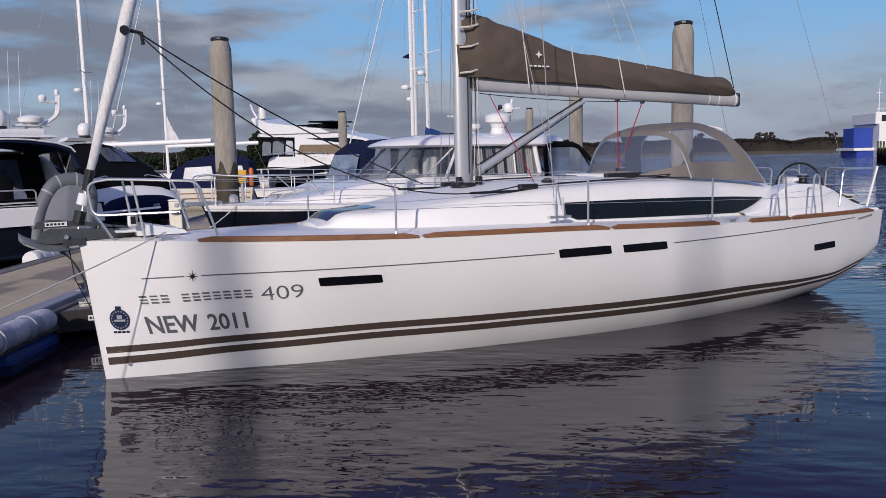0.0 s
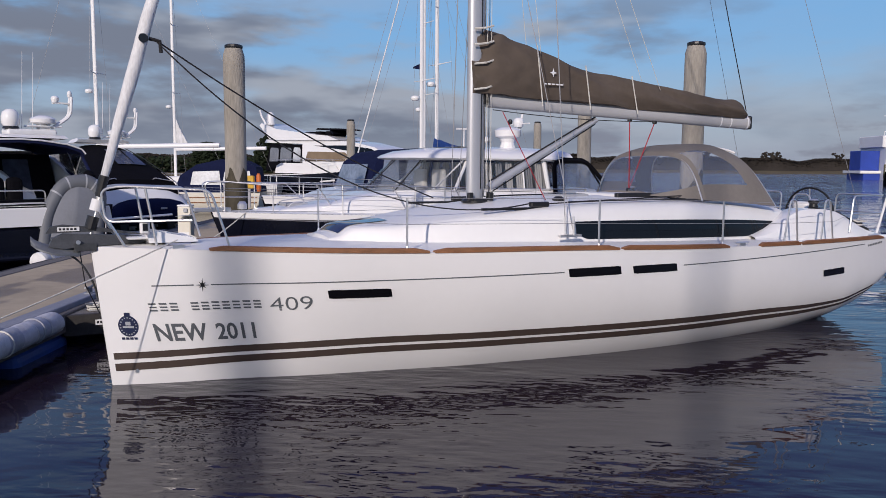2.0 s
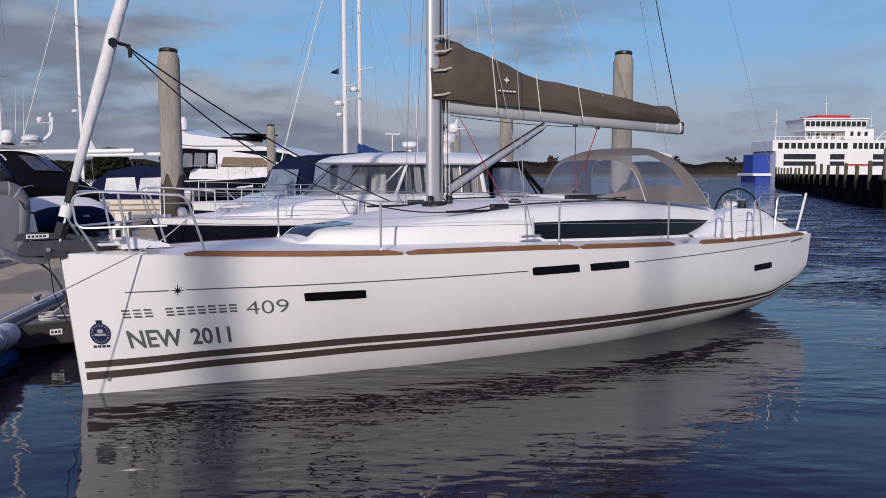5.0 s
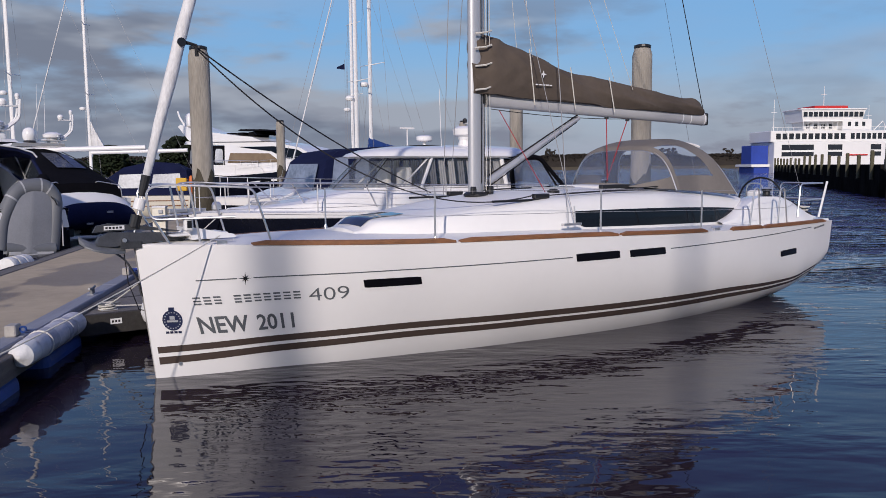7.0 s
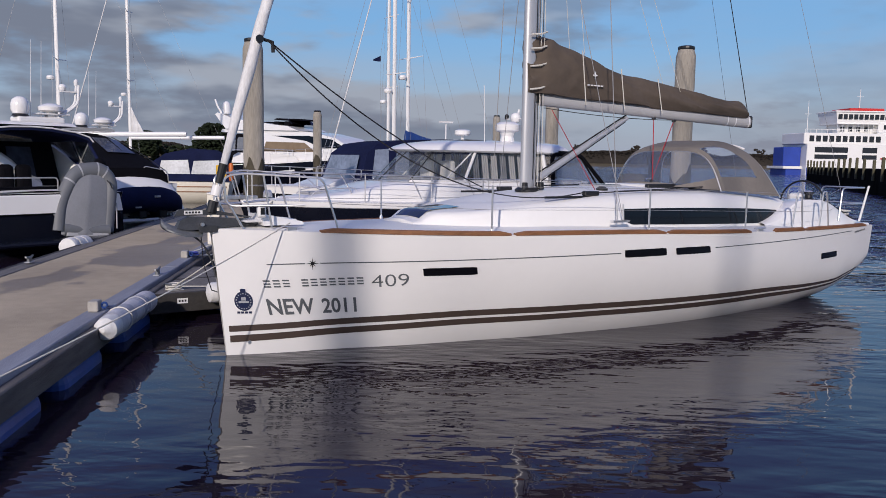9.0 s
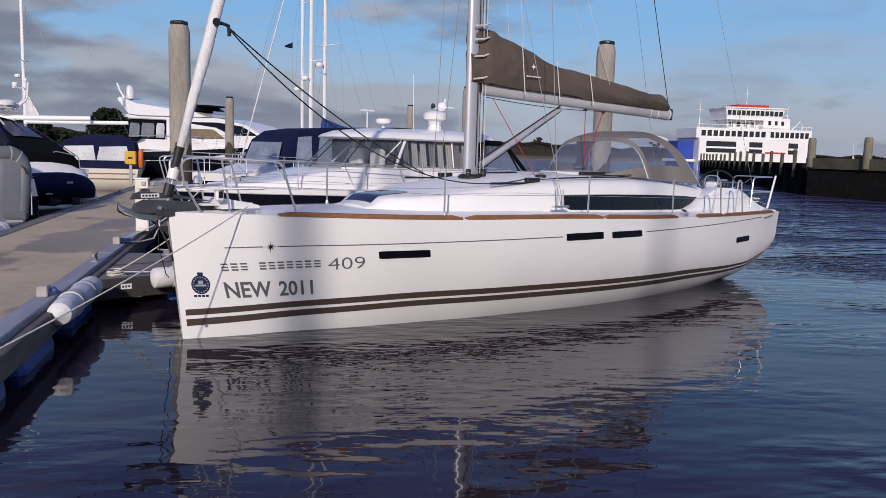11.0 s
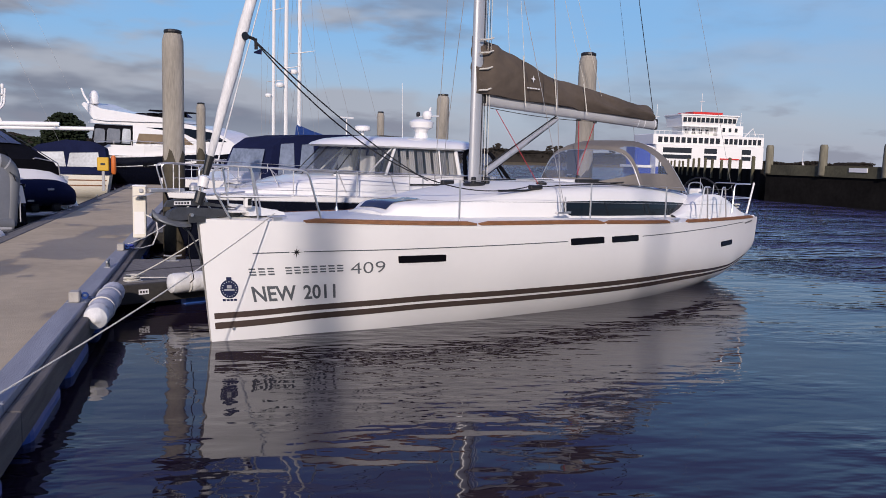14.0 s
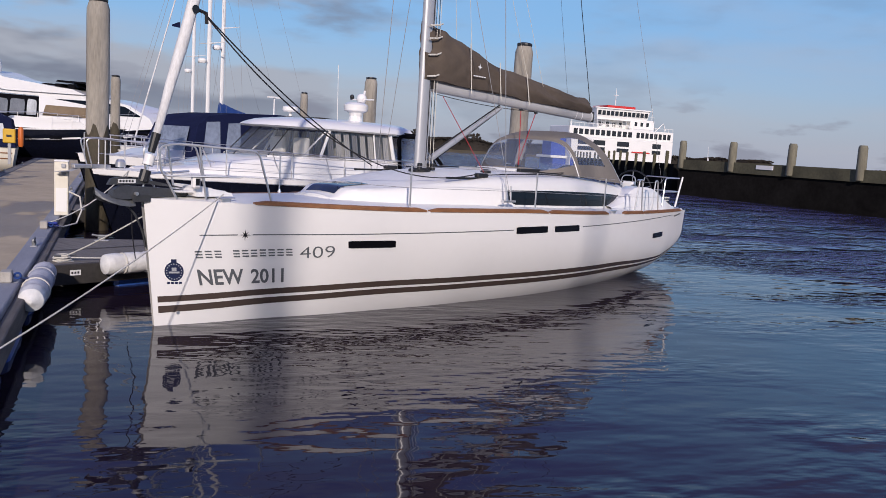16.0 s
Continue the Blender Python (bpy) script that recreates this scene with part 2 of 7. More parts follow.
PILEW = mat("weathered_pile", (0.30, 0.275, 0.235), 0.85, var=0.40, scale=1.1, bump=0.6, bscale=18, stretch=(3, 3, 0.5))
CONC = mat("pontoon_deck", (0.425, 0.348, 0.238), 0.85, var=0.2, scale=0.6, bump=0.3, bscale=70)


def damp(m, lo, hi, scale, dark=0.5, gloss=0.35):
    """Damp stains: darker and glossier patches with edges of their own."""
    nd, ln = m.node_tree.nodes, m.node_tree.links
    p = nd["Principled BSDF"]
    old = p.inputs["Base Color"].links[0].from_socket
    tc = [n for n in nd if n.bl_idname == "ShaderNodeTexCoord"][0]
    mp = nd.new("ShaderNodeMapping")
    mp.inputs["Scale"].default_value = (1.0, 0.55, 1)
    mp.inputs["Location"].default_value = (4.4, 2.0, 0)
    ln.new(tc.outputs["Object"], mp.inputs[0])
    n = nd.new("ShaderNodeTexNoise")
    n.inputs["Scale"].default_value, n.inputs["Detail"].default_value = scale, 6
    ln.new(mp.outputs[0], n.inputs["Vector"])
    r = nd.new("ShaderNodeMapRange")
    r.inputs["From Min"].default_value, r.inputs["From Max"].default_value = lo, hi
    ln.new(n.outputs["Fac"], r.inputs["Value"])
    mx = nd.new("ShaderNodeMix")
    mx.data_type, mx.blend_type = "RGBA", "MULTIPLY"
    ln.new(r.outputs[0], mx.inputs["Factor"])
    cols = [q for q in mx.inputs if q.type == "RGBA"]
    ln.new(old, cols[0])
    cols[1].default_value = (dark, dark, dark * 1.02, 1)
    ln.new([q for q in mx.outputs if q.type == "RGBA"][0], p.inputs["Base Color"])
    k = nd.new("ShaderNodeMapRange")
    k.inputs["To Min"].default_value, k.inputs["To Max"].default_value = p.inputs["Roughness"].default_value, gloss
    ln.new(r.outputs[0], k.inputs["Value"])
    ln.new(k.outputs[0], p.inputs["Roughness"])


damp(CONC, 0.56, 0.585, 0.42, 0.58, 0.5)
KERB = mat("grey_kerb", (0.25, 0.262, 0.30), 0.7, var=0.18, scale=1.5, bump=0.4, bscale=30, stretch=(4, 0.6, 1))
DTIMBER = mat("wet_timber", (0.032, 0.029, 0.027), 0.7, var=0.4, scale=2.5, bump=0.6, bscale=25, stretch=(6, 0.7, 6))
PLANK = mat("grey_planks", (0.15, 0.14, 0.13), 0.8, var=0.3, scale=2.5, bump=0.5, bscale=25, stretch=(6, 0.7, 6))
FASCIA = mat("weathered_fascia", (0.105, 0.095, 0.088), 0.75, var=0.4, scale=2.5, bump=0.6, bscale=25, stretch=(6, 0.7, 6))
BLOCKW = mat("pale_bracket", (0.36, 0.34, 0.31), 0.7, var=0.2, scale=6, bump=0.3)
FLOATB = mat("blue_float", (0.018, 0.07, 0.28), 0.45, var=0.3, scale=1.5)
WRAP = mat("grey_wrapping", (0.36, 0.37, 0.42), 0.7, var=0.22, scale=4, bump=0.8, bscale=9)
FENDER2 = mat("pale_wrapping", (0.50, 0.50, 0.53), 0.7, var=0.2, scale=5, bump=0.8, bscale=10)
FENDER = mat("fender_cover", (0.66, 0.66, 0.65), 0.75, var=0.14, scale=5, bump=0.7, bscale=11)
RIBG = mat("grey_hypalon", (0.125, 0.135, 0.15), 0.6, var=0.1, scale=2.5, bump=0.1)
RIBL = mat("pale_hypalon", (0.19, 0.20, 0.22), 0.5, var=0.12, scale=2.0, bump=0.15)
WEED = mat("wet_weed", (0.052, 0.043, 0.026), 0.75, var=0.55, scale=3.0, bump=0.8, bscale=22, stretch=(1, 1, 0.4))
QUAYD = mat("weedy_wall", (0.0135, 0.0125, 0.0115), 1.0, var=0.5, scale=0.5, bump=0.5, bscale=5, spec=0.0)
QUAYG = mat("algae_timber", (0.085, 0.078, 0.045), 0.85, var=0.45, scale=0.8, bump=0.6, bscale=8)
POSTG = mat("post_timber", (0.17, 0.158, 0.115), 0.85, var=0.4, scale=1.6, bump=0.6, bscale=12, stretch=(3, 3, 0.6))
FERRYW = mat("ferry_white", (0.78, 0.78, 0.76), 0.5, var=0.05, scale=0.2)
FWIN = mat("ferry_window", (0.02, 0.024, 0.03), 0.15, var=0.3, scale=0.5)
FRED = mat("ferry_red", (0.55, 0.03, 0.025), 0.5, var=0.1, scale=0.5)
FBLUE = mat("ferry_blue", (0.015, 0.05, 0.32), 0.5, var=0.15, scale=0.5)
FORANGE = mat("orange_paint", (0.55, 0.13, 0.02), 0.5, var=0.1, scale=0.5)
YELLOW = mat("yellow_plastic", (0.62, 0.36, 0.02), 0.5, var=0.1, scale=3)
LEAF = mat("winter_foliage", (0.037, 0.034, 0.030), 0.95, var=0.4, scale=0.05, spec=0.0, tint=(0.050, 0.043, 0.037))
LEAFD = mat("evergreen_foliage", (0.018, 0.026, 0.014), 0.9, var=0.5, scale=0.2, spec=0.1)
BARK = mat("bark", (0.06, 0.05, 0.04), 0.9, var=0.3, scale=2)
MUD = mat("salt_marsh", (0.13, 0.105, 0.06), 0.9, var=0.3, scale=0.05, spec=0.1)
GALV = mat("dull_galvanised", (0.075, 0.078, 0.082), 0.5, metal=0.5, var=0.3, scale=6, bump=0.2, bscale=60)
GALVL = mat("bright_galvanised", (0.17, 0.18, 0.19), 0.45, metal=0.4, var=0.3, scale=5, bump=0.2, bscale=50)
GREYP = mat("grey_plastic", (0.35, 0.36, 0.38), 0.5, var=0.1, scale=4)


# ---- mesh helpers ----
def part(name, bm, material, parent=None, label="", smooth=False):
    me = bpy.data.meshes.new(name)
    bmesh.ops.recalc_face_normals(bm, faces=bm.faces)
    bm.to_mesh(me)
    bm.free()
    me.materials.append(material)
    if smooth:
        me.shade_smooth()
        me.set_sharp_from_angle(angle=radians(38))
    ob = new(name, me)
    if parent is not None:
        ob.parent = parent
    if label:
        tagged(ob, label)
    return ob


def thing(name, m, label, category, group="", kind=""):
    e = new(name)
    e.empty_display_size = 0.2
    e.matrix_world = m
    return tagged(e, label, category, group, kind)


def box(x0, x1, y0, y1, z0, z1, bevel=0.0, seg=1, bm=None):
    own = bmesh.new()
    bmesh.ops.create_cube(own, size=1.0)
    for v in own.verts:
        v.co = Vector((x0 + (v.co.x + 0.5) * (x1 - x0), y0 + (v.co.y + 0.5) * (y1 - y0), z0 + (v.co.z + 0.5) * (z1 - z0)))
    if bevel:
        bmesh.ops.bevel(own, geom=own.edges[:], offset=bevel, segments=seg, affect="EDGES", profile=0.5)
    return merge(bm, own)


def merge(bm, own):
    if bm is None:
        return own
    tmp = bpy.data.meshes.new("tmp")
    own.to_mesh(tmp)
    own.free()
    bm.from_mesh(tmp)
    bpy.data.meshes.remove(tmp)
    return bm


def loft(rows, bm=None, close=False, caps=False):
    """A skin over rows of points, all of one length."""
    bm = bm or bmesh.new()
    vs = [[bm.verts.new(p) for p in row] for row in rows]
    n = len(rows[0])
    for a, b in zip(vs, vs[1:]):
        for k in range(n if close else n - 1):
            q = (a[k], a[(k + 1) % n], b[(k + 1) % n], b[k])
            bm.faces.new(q)
    if caps:
        bm.faces.new(vs[0])
        bm.faces.new(vs[-1][::-1])
    return bm


def tube(pts, r, n=8, bm=None, r1=None, caps=True):
    pts = [Vector(p) for p in pts]
    rows = []
    up = Vector((0, 0, 1))
    prev = None
    for i, p in enumerate(pts):
        d = (pts[min(i + 1, len(pts) - 1)] - pts[max(i - 1, 0)]).normalized()
        if prev is None:
            side = d.cross(up if abs(d.z) < 0.95 else Vector((1, 0, 0))).normalized()
        else:
            side = (prev - d * prev.dot(d)).normalized()
        prev = side
        other = d.cross(side)
        rr = r if r1 is None else r + (r1 - r) * i / (len(pts) - 1)
        rows.append([p + side * rr * math.cos(2 * math.pi * k / n) + other * rr * math.sin(2 * math.pi * k / n) for k in range(n)])
    return loft(rows, bm, close=True, caps=caps)


def bend(pts, r=0.1, steps=5):
    """A polyline with its corners rounded."""
    pts = [Vector(p) for p in pts]
    out = [pts[0]]
    for a, b, c in zip(pts, pts[1:], pts[2:]):
        ra = min(r, (b - a).length * 0.45, (c - b).length * 0.45)
        p, q = b + (a - b).normalized() * ra, b + (c - b).normalized() * ra
        for k in range(steps + 1):
            t = k / steps
            out.append(p * (1 - t) ** 2 + b * 2 * t * (1 - t) + q * t ** 2)
    return out + [pts[-1]]


def sag(a, b, drop, n=14):
    a, b = Vector(a), Vector(b)
    return [a.lerp(b, k / n) - Vector((0, 0, 4 * drop * (k / n) * (1 - k / n))) for k in range(n + 1)]


def lathe(profile, n=16, bm=None, axis="z", at=(0, 0, 0)):
    rows = []
    for r, z in profile:
        ring = []
        for k in range(n):
            c, s = r * math.cos(2 * math.pi * k / n), r * math.sin(2 * math.pi * k / n)
            v = Vector((c, s, z)) if axis == "z" else Vector((z, c, s)) if axis == "x" else Vector((c, z, s))
            ring.append(v + Vector(at))
        rows.append(ring)
    return loft(rows, bm, close=True, caps=True)


def ring(center, r, thick, axis="x", n=32, m=8, bm=None):
    rows = []
    for k in range(n + 1):
        a = 2 * math.pi * k / n
        row = []
        for j in range(m):
            b = 2 * math.pi * j / m
            rr, h = r + thick * math.cos(b), thick * math.sin(b)
            v = (h, rr * math.cos(a), rr * math.sin(a)) if axis == "x" else (rr * math.cos(a), h, rr * math.sin(a)) if axis == "y" else (rr * math.cos(a), rr * math.sin(a), h)
            row.append(Vector(center) + Vector(v))
        rows.append(row)
    return loft(rows, bm, close=True)


def interp(table, u):
    """Smooth value from a table of (u, value)."""
    xs, ys = [p[0] for p in table], [p[1] for p in table]
    if u <= xs[0]:
        return ys[0]
    if u >= xs[-1]:
        return ys[-1]
    k = max(i for i in range(len(xs) - 1) if xs[i] <= u)
    h = xs[k + 1] - xs[k]
    t = (u - xs[k]) / h
    m = [(ys[min(i + 1, len(xs) - 1)] - ys[max(i - 1, 0)]) / (xs[min(i + 1, len(xs) - 1)] - xs[max(i - 1, 0)]) for i in (k, k + 1)]
    return (2 * t**3 - 3 * t**2 + 1) * ys[k] + (t**3 - 2 * t**2 + t) * h * m[0] + (-2 * t**3 + 3 * t**2) * ys[k + 1] + (t**3 - t**2) * h * m[1]


class Hull:
    """A boat's skin: x aft from the bow, y to starboard, z up from the water."""

    def __init__(self, length, half, sheer, keel, rake=0.17, p=3.0, q=1.7, fullness=None):
        self.length, self.half, self.sheer, self.keel, self.rake, self.p, self.q, self.fullness = length, half, sheer, keel, rake, p, q, fullness

    def zs(self, u):
        return interp(self.sheer, u)

    def width(self, u, z):
        zs, zb = self.zs(u), interp(self.keel, u)
        s = min(1.0, max(0.0, (zs - z) / (zs - zb)))
        p = interp(self.fullness, u) if self.fullness else self.p
        return interp(self.half, u) * (1 - s**p) ** (1 / self.q)

    def at(self, u, z, side=-1, out=0.0):
        zs = self.zs(u)
        w = self.width(u, z)
        x = u + self.rake * (1 - z / self.sheer[0][1]) * max(0.0, 1 - u / 2.0) - 0.16 * (zs - z) * (u / self.length) ** 10
        p = Vector((x, side * w, z))
        if out:
            e = 0.02
            a = Vector((u + e, side * self.width(min(u + e, self.length), z), z)) - Vector((u - e, side * self.width(max(u - e, 0), z), z))
            b = Vector((0, side * (self.width(u, z + e) - self.width(u, z - e)), 2 * e))
            nn = a.cross(b).normalized()
            if nn.y * side < 0:
                nn = -nn
            p += nn * out
        return p

    def skin(self, nu=56, nz=16):
        rows = []
        for i in range(nu + 1):
            t = i / nu
            u = self.length * (t + 0.25 * math.sin(2 * math.pi * t) / (-2 * math.pi) * 1.2)
            zs, zb = self.zs(u), interp(self.keel, u)
            port = []
            for k in range(nz + 1):
                f = math.sin(k / nz * math.pi / 2)
                port.append(self.at(u, zs + (zb - zs) * f, -1))
            rows.append(port + [Vector((p.x, -p.y, p.z)) for p in port[-2::-1]])
        bm = loft(rows)
        bm.faces.new([bm.verts.new(p) for p in rows[-1]])
        return bm

    def deck(self, camber=0.06, inset=0.0, nu=40, u0=0.0, u1=None, drop=0.0):
        rows = []
        u1 = u1 or self.length
        for i in range(nu + 1):
            u = u0 + (u1 - u0) * i / nu
            w = max(0.005, self.width(u, self.zs(u)) - inset)
            x = u
            rows.append([Vector((x, w * k / 5, self.zs(u) - drop + camber * (1 - (k / 5) ** 2) * min(1, w))) for k in range(-5, 6)])
        return loft(rows)

    def band(self, u0, u1, z0, z1, side=-1, out=0.004, n=40, m=1):
        """A strip on the skin between two heights, which are numbers or tables over u."""
        f0 = (lambda u: z0) if isinstance(z0, (int, float)) else (lambda u: interp(z0, u))
        f1 = (lambda u: z1) if isinstance(z1, (int, float)) else (lambda u: interp(z1, u))
        rows = []
        for i in range(n + 1):
            u = u0 + (u1 - u0) * i / n
            rows.append([self.at(u, f0(u) + (f1(u) - f0(u)) * k / m, side, out) for k in range(m + 1)])
        return loft(rows)

    def wrap(self, bm, side=-1, out=0.005):
        """Lays a flat drawing (x along the hull, y up) onto the skin."""
        for v in bm.verts:
            v.co = self.at(v.co.x, v.co.y, side, out + v.co.z)
        return bm


def letters(text, u0, z0, height, width, slope=0.0, bold=0.0):
    """Letters as a flat bmesh, scaled to a height and a width."""
    cu = bpy.data.curves.new("letters", "FONT")
    cu.body, cu.size, cu.resolution_u, cu.offset = text, 1.0, 3, bold
    ob = bpy.data.objects.new("letters", cu)
    scene.collection.objects.link(ob)
    bpy.context.view_layer.update()
    me = bpy.data.meshes.new_from_object(ob.evaluated_get(bpy.context.evaluated_depsgraph_get()))
    bm = bmesh.new()
    bm.from_mesh(me)
    bpy.data.objects.remove(ob)
    bpy.data.meshes.remove(me)
    xs = [v.co.x for v in bm.verts]
    ys = [v.co.y for v in bm.verts]
    for v in bm.verts:
        fx = (v.co.x - min(xs)) / (max(xs) - min(xs))
        up = (v.co.y - min(ys)) / (max(ys) - min(ys)) * height
        v.co = Vector((u0 + fx * width - 0.2 * (up - height * 0.5), z0 + slope * fx + up, 0))
    return bm


# ---- water, shore, quay ----
def make_water():
    bm = bmesh.new()
    vs = [bm.verts.new(p) for p in ((-2500, -2500, 0), (2500, -2500, 0), (2500, 2500, 0), (-2500, 2500, 0))]
    bm.faces.new(vs)
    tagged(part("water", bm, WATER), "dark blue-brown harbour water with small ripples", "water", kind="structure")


make_water()


def clumps(items, rnd, flat=0.8):
    base = bmesh.new()
    bmesh.ops.create_icosphere(base, subdivisions=1, radius=1.0)
    base.verts.ensure_lookup_table()
    bv = [v.co.copy() for v in base.verts]
    bf = [[v.index for v in f.verts] for f in base.faces]
    base.free()
    verts, faces = [], []
    for c, r in items:
        o = len(verts)
        for v in bv:
            k = r * rnd.uniform(0.6, 1.35)
            verts.append((c[0] + v.x * k, c[1] + v.y * k, c[2] + v.z * k * flat))
        faces += [[o + i for i in f] for f in bf]
    return verts, faces


def shore():
    rnd = random.Random(4)
    rows = []
    for i in range(0, 121):
        x = -900 + i * 20
        h = 3.0 + 2.0 * noise.noise(Vector((x * 0.01, 0, 0)))
        rows.append([(x, 470 + 6 * noise.noise(Vector((x * 0.02, 3, 0))), -0.3), (x, 478, 0.9), (x, 500, 1.6), (x, 540, 2.0 + h * 0.4), (x, 640, h + 2)])
    bm = loft(rows)
    tagged(part("ground", bm, MUD, smooth=True), "low far shore of brown salt marsh", "shore", kind="structure")
    def height(x):
        tall = 8.5 + 4.5 * noise.noise(Vector((x * 0.012, 7, 0))) + 3.5 * noise.noise(Vector((x * 0.05, 1, 0)))
        if noise.noise(Vector((x * 0.021, 31, 0))) > 0.42:
            tall += 3
        return tall * interp([(-900, 1.0), (270, 1.0), (380, 0.6), (1500, 0.6)], x)

    items = []
    for i in range(42000):
        x = rnd.uniform(-430, 800)
        d = rnd.uniform(0.1, 0.98) if i % 3 else rnd.uniform(0.84, 1.0)
        items.append(((x, 511 + rnd.uniform(-6, 8), 0.8 + height(x) * d), rnd.uniform(0.3, 0.65)))
    for i in range(3000):
        x = rnd.choice((rnd.uniform(-850, -430), rnd.uniform(800, 1400)))
        items.append(((x, 515, 1 + height(x) * rnd.random()), rnd.uniform(1.5, 3.0)))
    for x in (132.0, 171.0, 176.0, 214.0, 263.0, 96.0):
        for i in range(26):
            items.append(((x + rnd.uniform(-3.4, 3.4), 512, 1 + height(x) + rnd.uniform(-1.0, 3.4)), rnd.uniform(0.5, 1.2)))
    verts, faces = clumps(items, rnd)
    # the close-grown inner mass of the wood
    base = len(verts)
    xs = list(range(-430, 801, 2))
    for x in xs:
        h = 1 + height(x) * 0.94
        verts += [(x, 503, 0.8), (x, 509, h), (x, 520, h), (x, 528, 0.8)]
    for i in range(len(xs) - 1):
        for k in range(3):
            q = base + i * 4 + k
            faces.append([q, q + 4, q + 5, q + 1])
    me = bpy.data.meshes.new("woods")
    me.from_pydata(verts, [], faces)
    me.polygons.foreach_set("use_smooth", [True] * len(me.polygons))
    me.materials.append(LEAF)
    tagged(new("woods", me), "dark leafless woodland along the far shore", "woods", kind="stuff")


shore()

QA = Vector((30.75, 50.2))
QD = Vector((0.1305, -0.9914))


def q_place(s, w, z):
    """A place on the quay: s along its face from the corner, w behind the face."""
    p = QA + QD * s + Vector((0.9914, 0.1305)) * w
    return Vector((p.x, p.y, z))


def quay():
    def slab(s0, s1, w0, w1, z0, z1):
        bm = bmesh.new()
        a = [bm.verts.new(q_place(s, w, z0)) for s, w in ((s0, w0), (s1, w0), (s1, w1), (s0, w1))]
        b = [bm.verts.new(q_place(s, w, z1)) for s, w in ((s0, w0), (s1, w0), (s1, w1), (s0, w1))]
        bm.faces.new(a)
        bm.faces.new(b)
        for k in range(4):
            bm.faces.new((a[k], a[(k + 1) % 4], b[(k + 1) % 4], b[k]))
        return bm

    q = thing("quay_wall", Matrix(), "dark weed-covered quay wall with green algae timber top", "quay", kind="structure")
    part("wall", slab(0, 110, 0, 9, -1.5, 1.9), QUAYD, q)
    part("capping_beam", slab(-0.1, 110, -0.12, 0.5, 1.9, 2.62), QUAYG, q, "green algae-stained timber beam")
    part("notice_board", slab(7.6, 9.0, -0.18, -0.13, 2.25, 2.52), ALUW, q, "small white notice board")
    rnd = random.Random(3)
    for k, s in enumerate((0.3, 5.3, 10.3, 15.3, 20.3, 25.3, 30.3, 35.3, 40.3)):
        p = q_place(s, -0.05, 1.98)
        bm = lathe([(0.25, 0), (0.27, 0.05), (0.27, 0.9), (0.26, 1.87), (0.2, 2.02)], 14)
        ob = tagged(part("mooring_post", bm, POSTG, smooth=True), "weathered green timber mooring post on the quay", "post", "posts on the quay")
        ob.matrix_world = Matrix.Translation(p) @ pose(0, 0, 0, rnd.uniform(-1, 1), rnd.uniform(-1, 1), 30 * k)
    # farther arm of the breakwater
    A, Bq = Vector((31.4, 52.0)), Vector((61.4, 129.6))
    d = (Bq - A).normalized()
    nrm = Vector((d.y, -d.x))
    bm = bmesh.new()
    lo = [A, Bq, Bq + nrm * 4, A + nrm * 9]
    a = [bm.verts.new((p.x, p.y, -1)) for p in lo]
    b = [bm.verts.new((p.x, p.y, 2.22)) for p in lo]
    bm.faces.new(b)
    for k in range(4):
        bm.faces.new((a[k], a[(k + 1) % 4], b[(k + 1) % 4], b[k]))
    w = thing("breakwater", Matrix(), "long dark timber breakwater lined with short posts", "breakwater", kind="structure")
    part("wall", bm, QUAYD, w)
    for k in range(17):
        c = A.lerp(Bq, (k + 0.4 + rnd.uniform(-0.12, 0.12)) / 17) - nrm * 0.12
        h = 3.15 + rnd.uniform(-0.15, 0.2)
        part("post", lathe([(0.14, 1.2), (0.14, h - 0.08), (0.09, h)], 10, at=(c.x, c.y, 0)), QUAYG, w)


quay()


# ---- piles ----
def pile(x, y, top, r=0.24, lean=(0, 0), name="mooring_pile", label="tall weathered grey timber mooring pile with dark cap"):
    t = thing(name, pose(x, y, -1.0, lean[0], lean[1], 0), label, "pile", "mooring piles")
    n = 12
    rows = []
    for k in range(41):
        z = (top + 1.0 - 0.12) * k / 40
        rr = r * (1.04 - 0.05 * k / 40) * (1 if z < top + 0.72 else 1 - 0.20 * (z - top - 0.72) / 0.16)
        rows.append([(rr * (1 + 0.03 * noise.noise(Vector((a, z * 0.6, x)))) * math.cos(2 * math.pi * a / n), rr * (1 + 0.03 * noise.noise(Vector((a, z * 0.6, y)))) * math.sin(2 * math.pi * a / n), z) for a in range(n)])
    part("shaft", loft(rows, close=True, caps=True), PILEW, t, smooth=True)
    ragged = []
    for z, k in ((0.0, 1.065), (0.9, 1.06), (2.1, 1.055), (2.8, 1.045), (3.25, 1.02)):
        lift = 0.0 if z < 2 else 0.5
        ragged.append([(r * k * math.cos(2 * math.pi * a / 24), r * k * math.sin(2 * math.pi * a / 24), z + lift * noise.noise(Vector((1.6 * math.cos(2 * math.pi * a / 24), 1.6 * math.sin(2 * math.pi * a / 24), x)))) for a in range(24)])
    part("weed_band", loft(ragged, close=True), WEED, t, "dark wet weed up to the tide line", True)
    part("cap", lathe([(r * 0.80, top + 1.0 - 0.125), (r * 0.83, top + 1.0 - 0.09), (r * 0.82, top + 1.0 - 0.05), (r * 0.6, top + 1.0 - 0.03)], 16), BLACK, t, "black plastic pile cap")
    return t


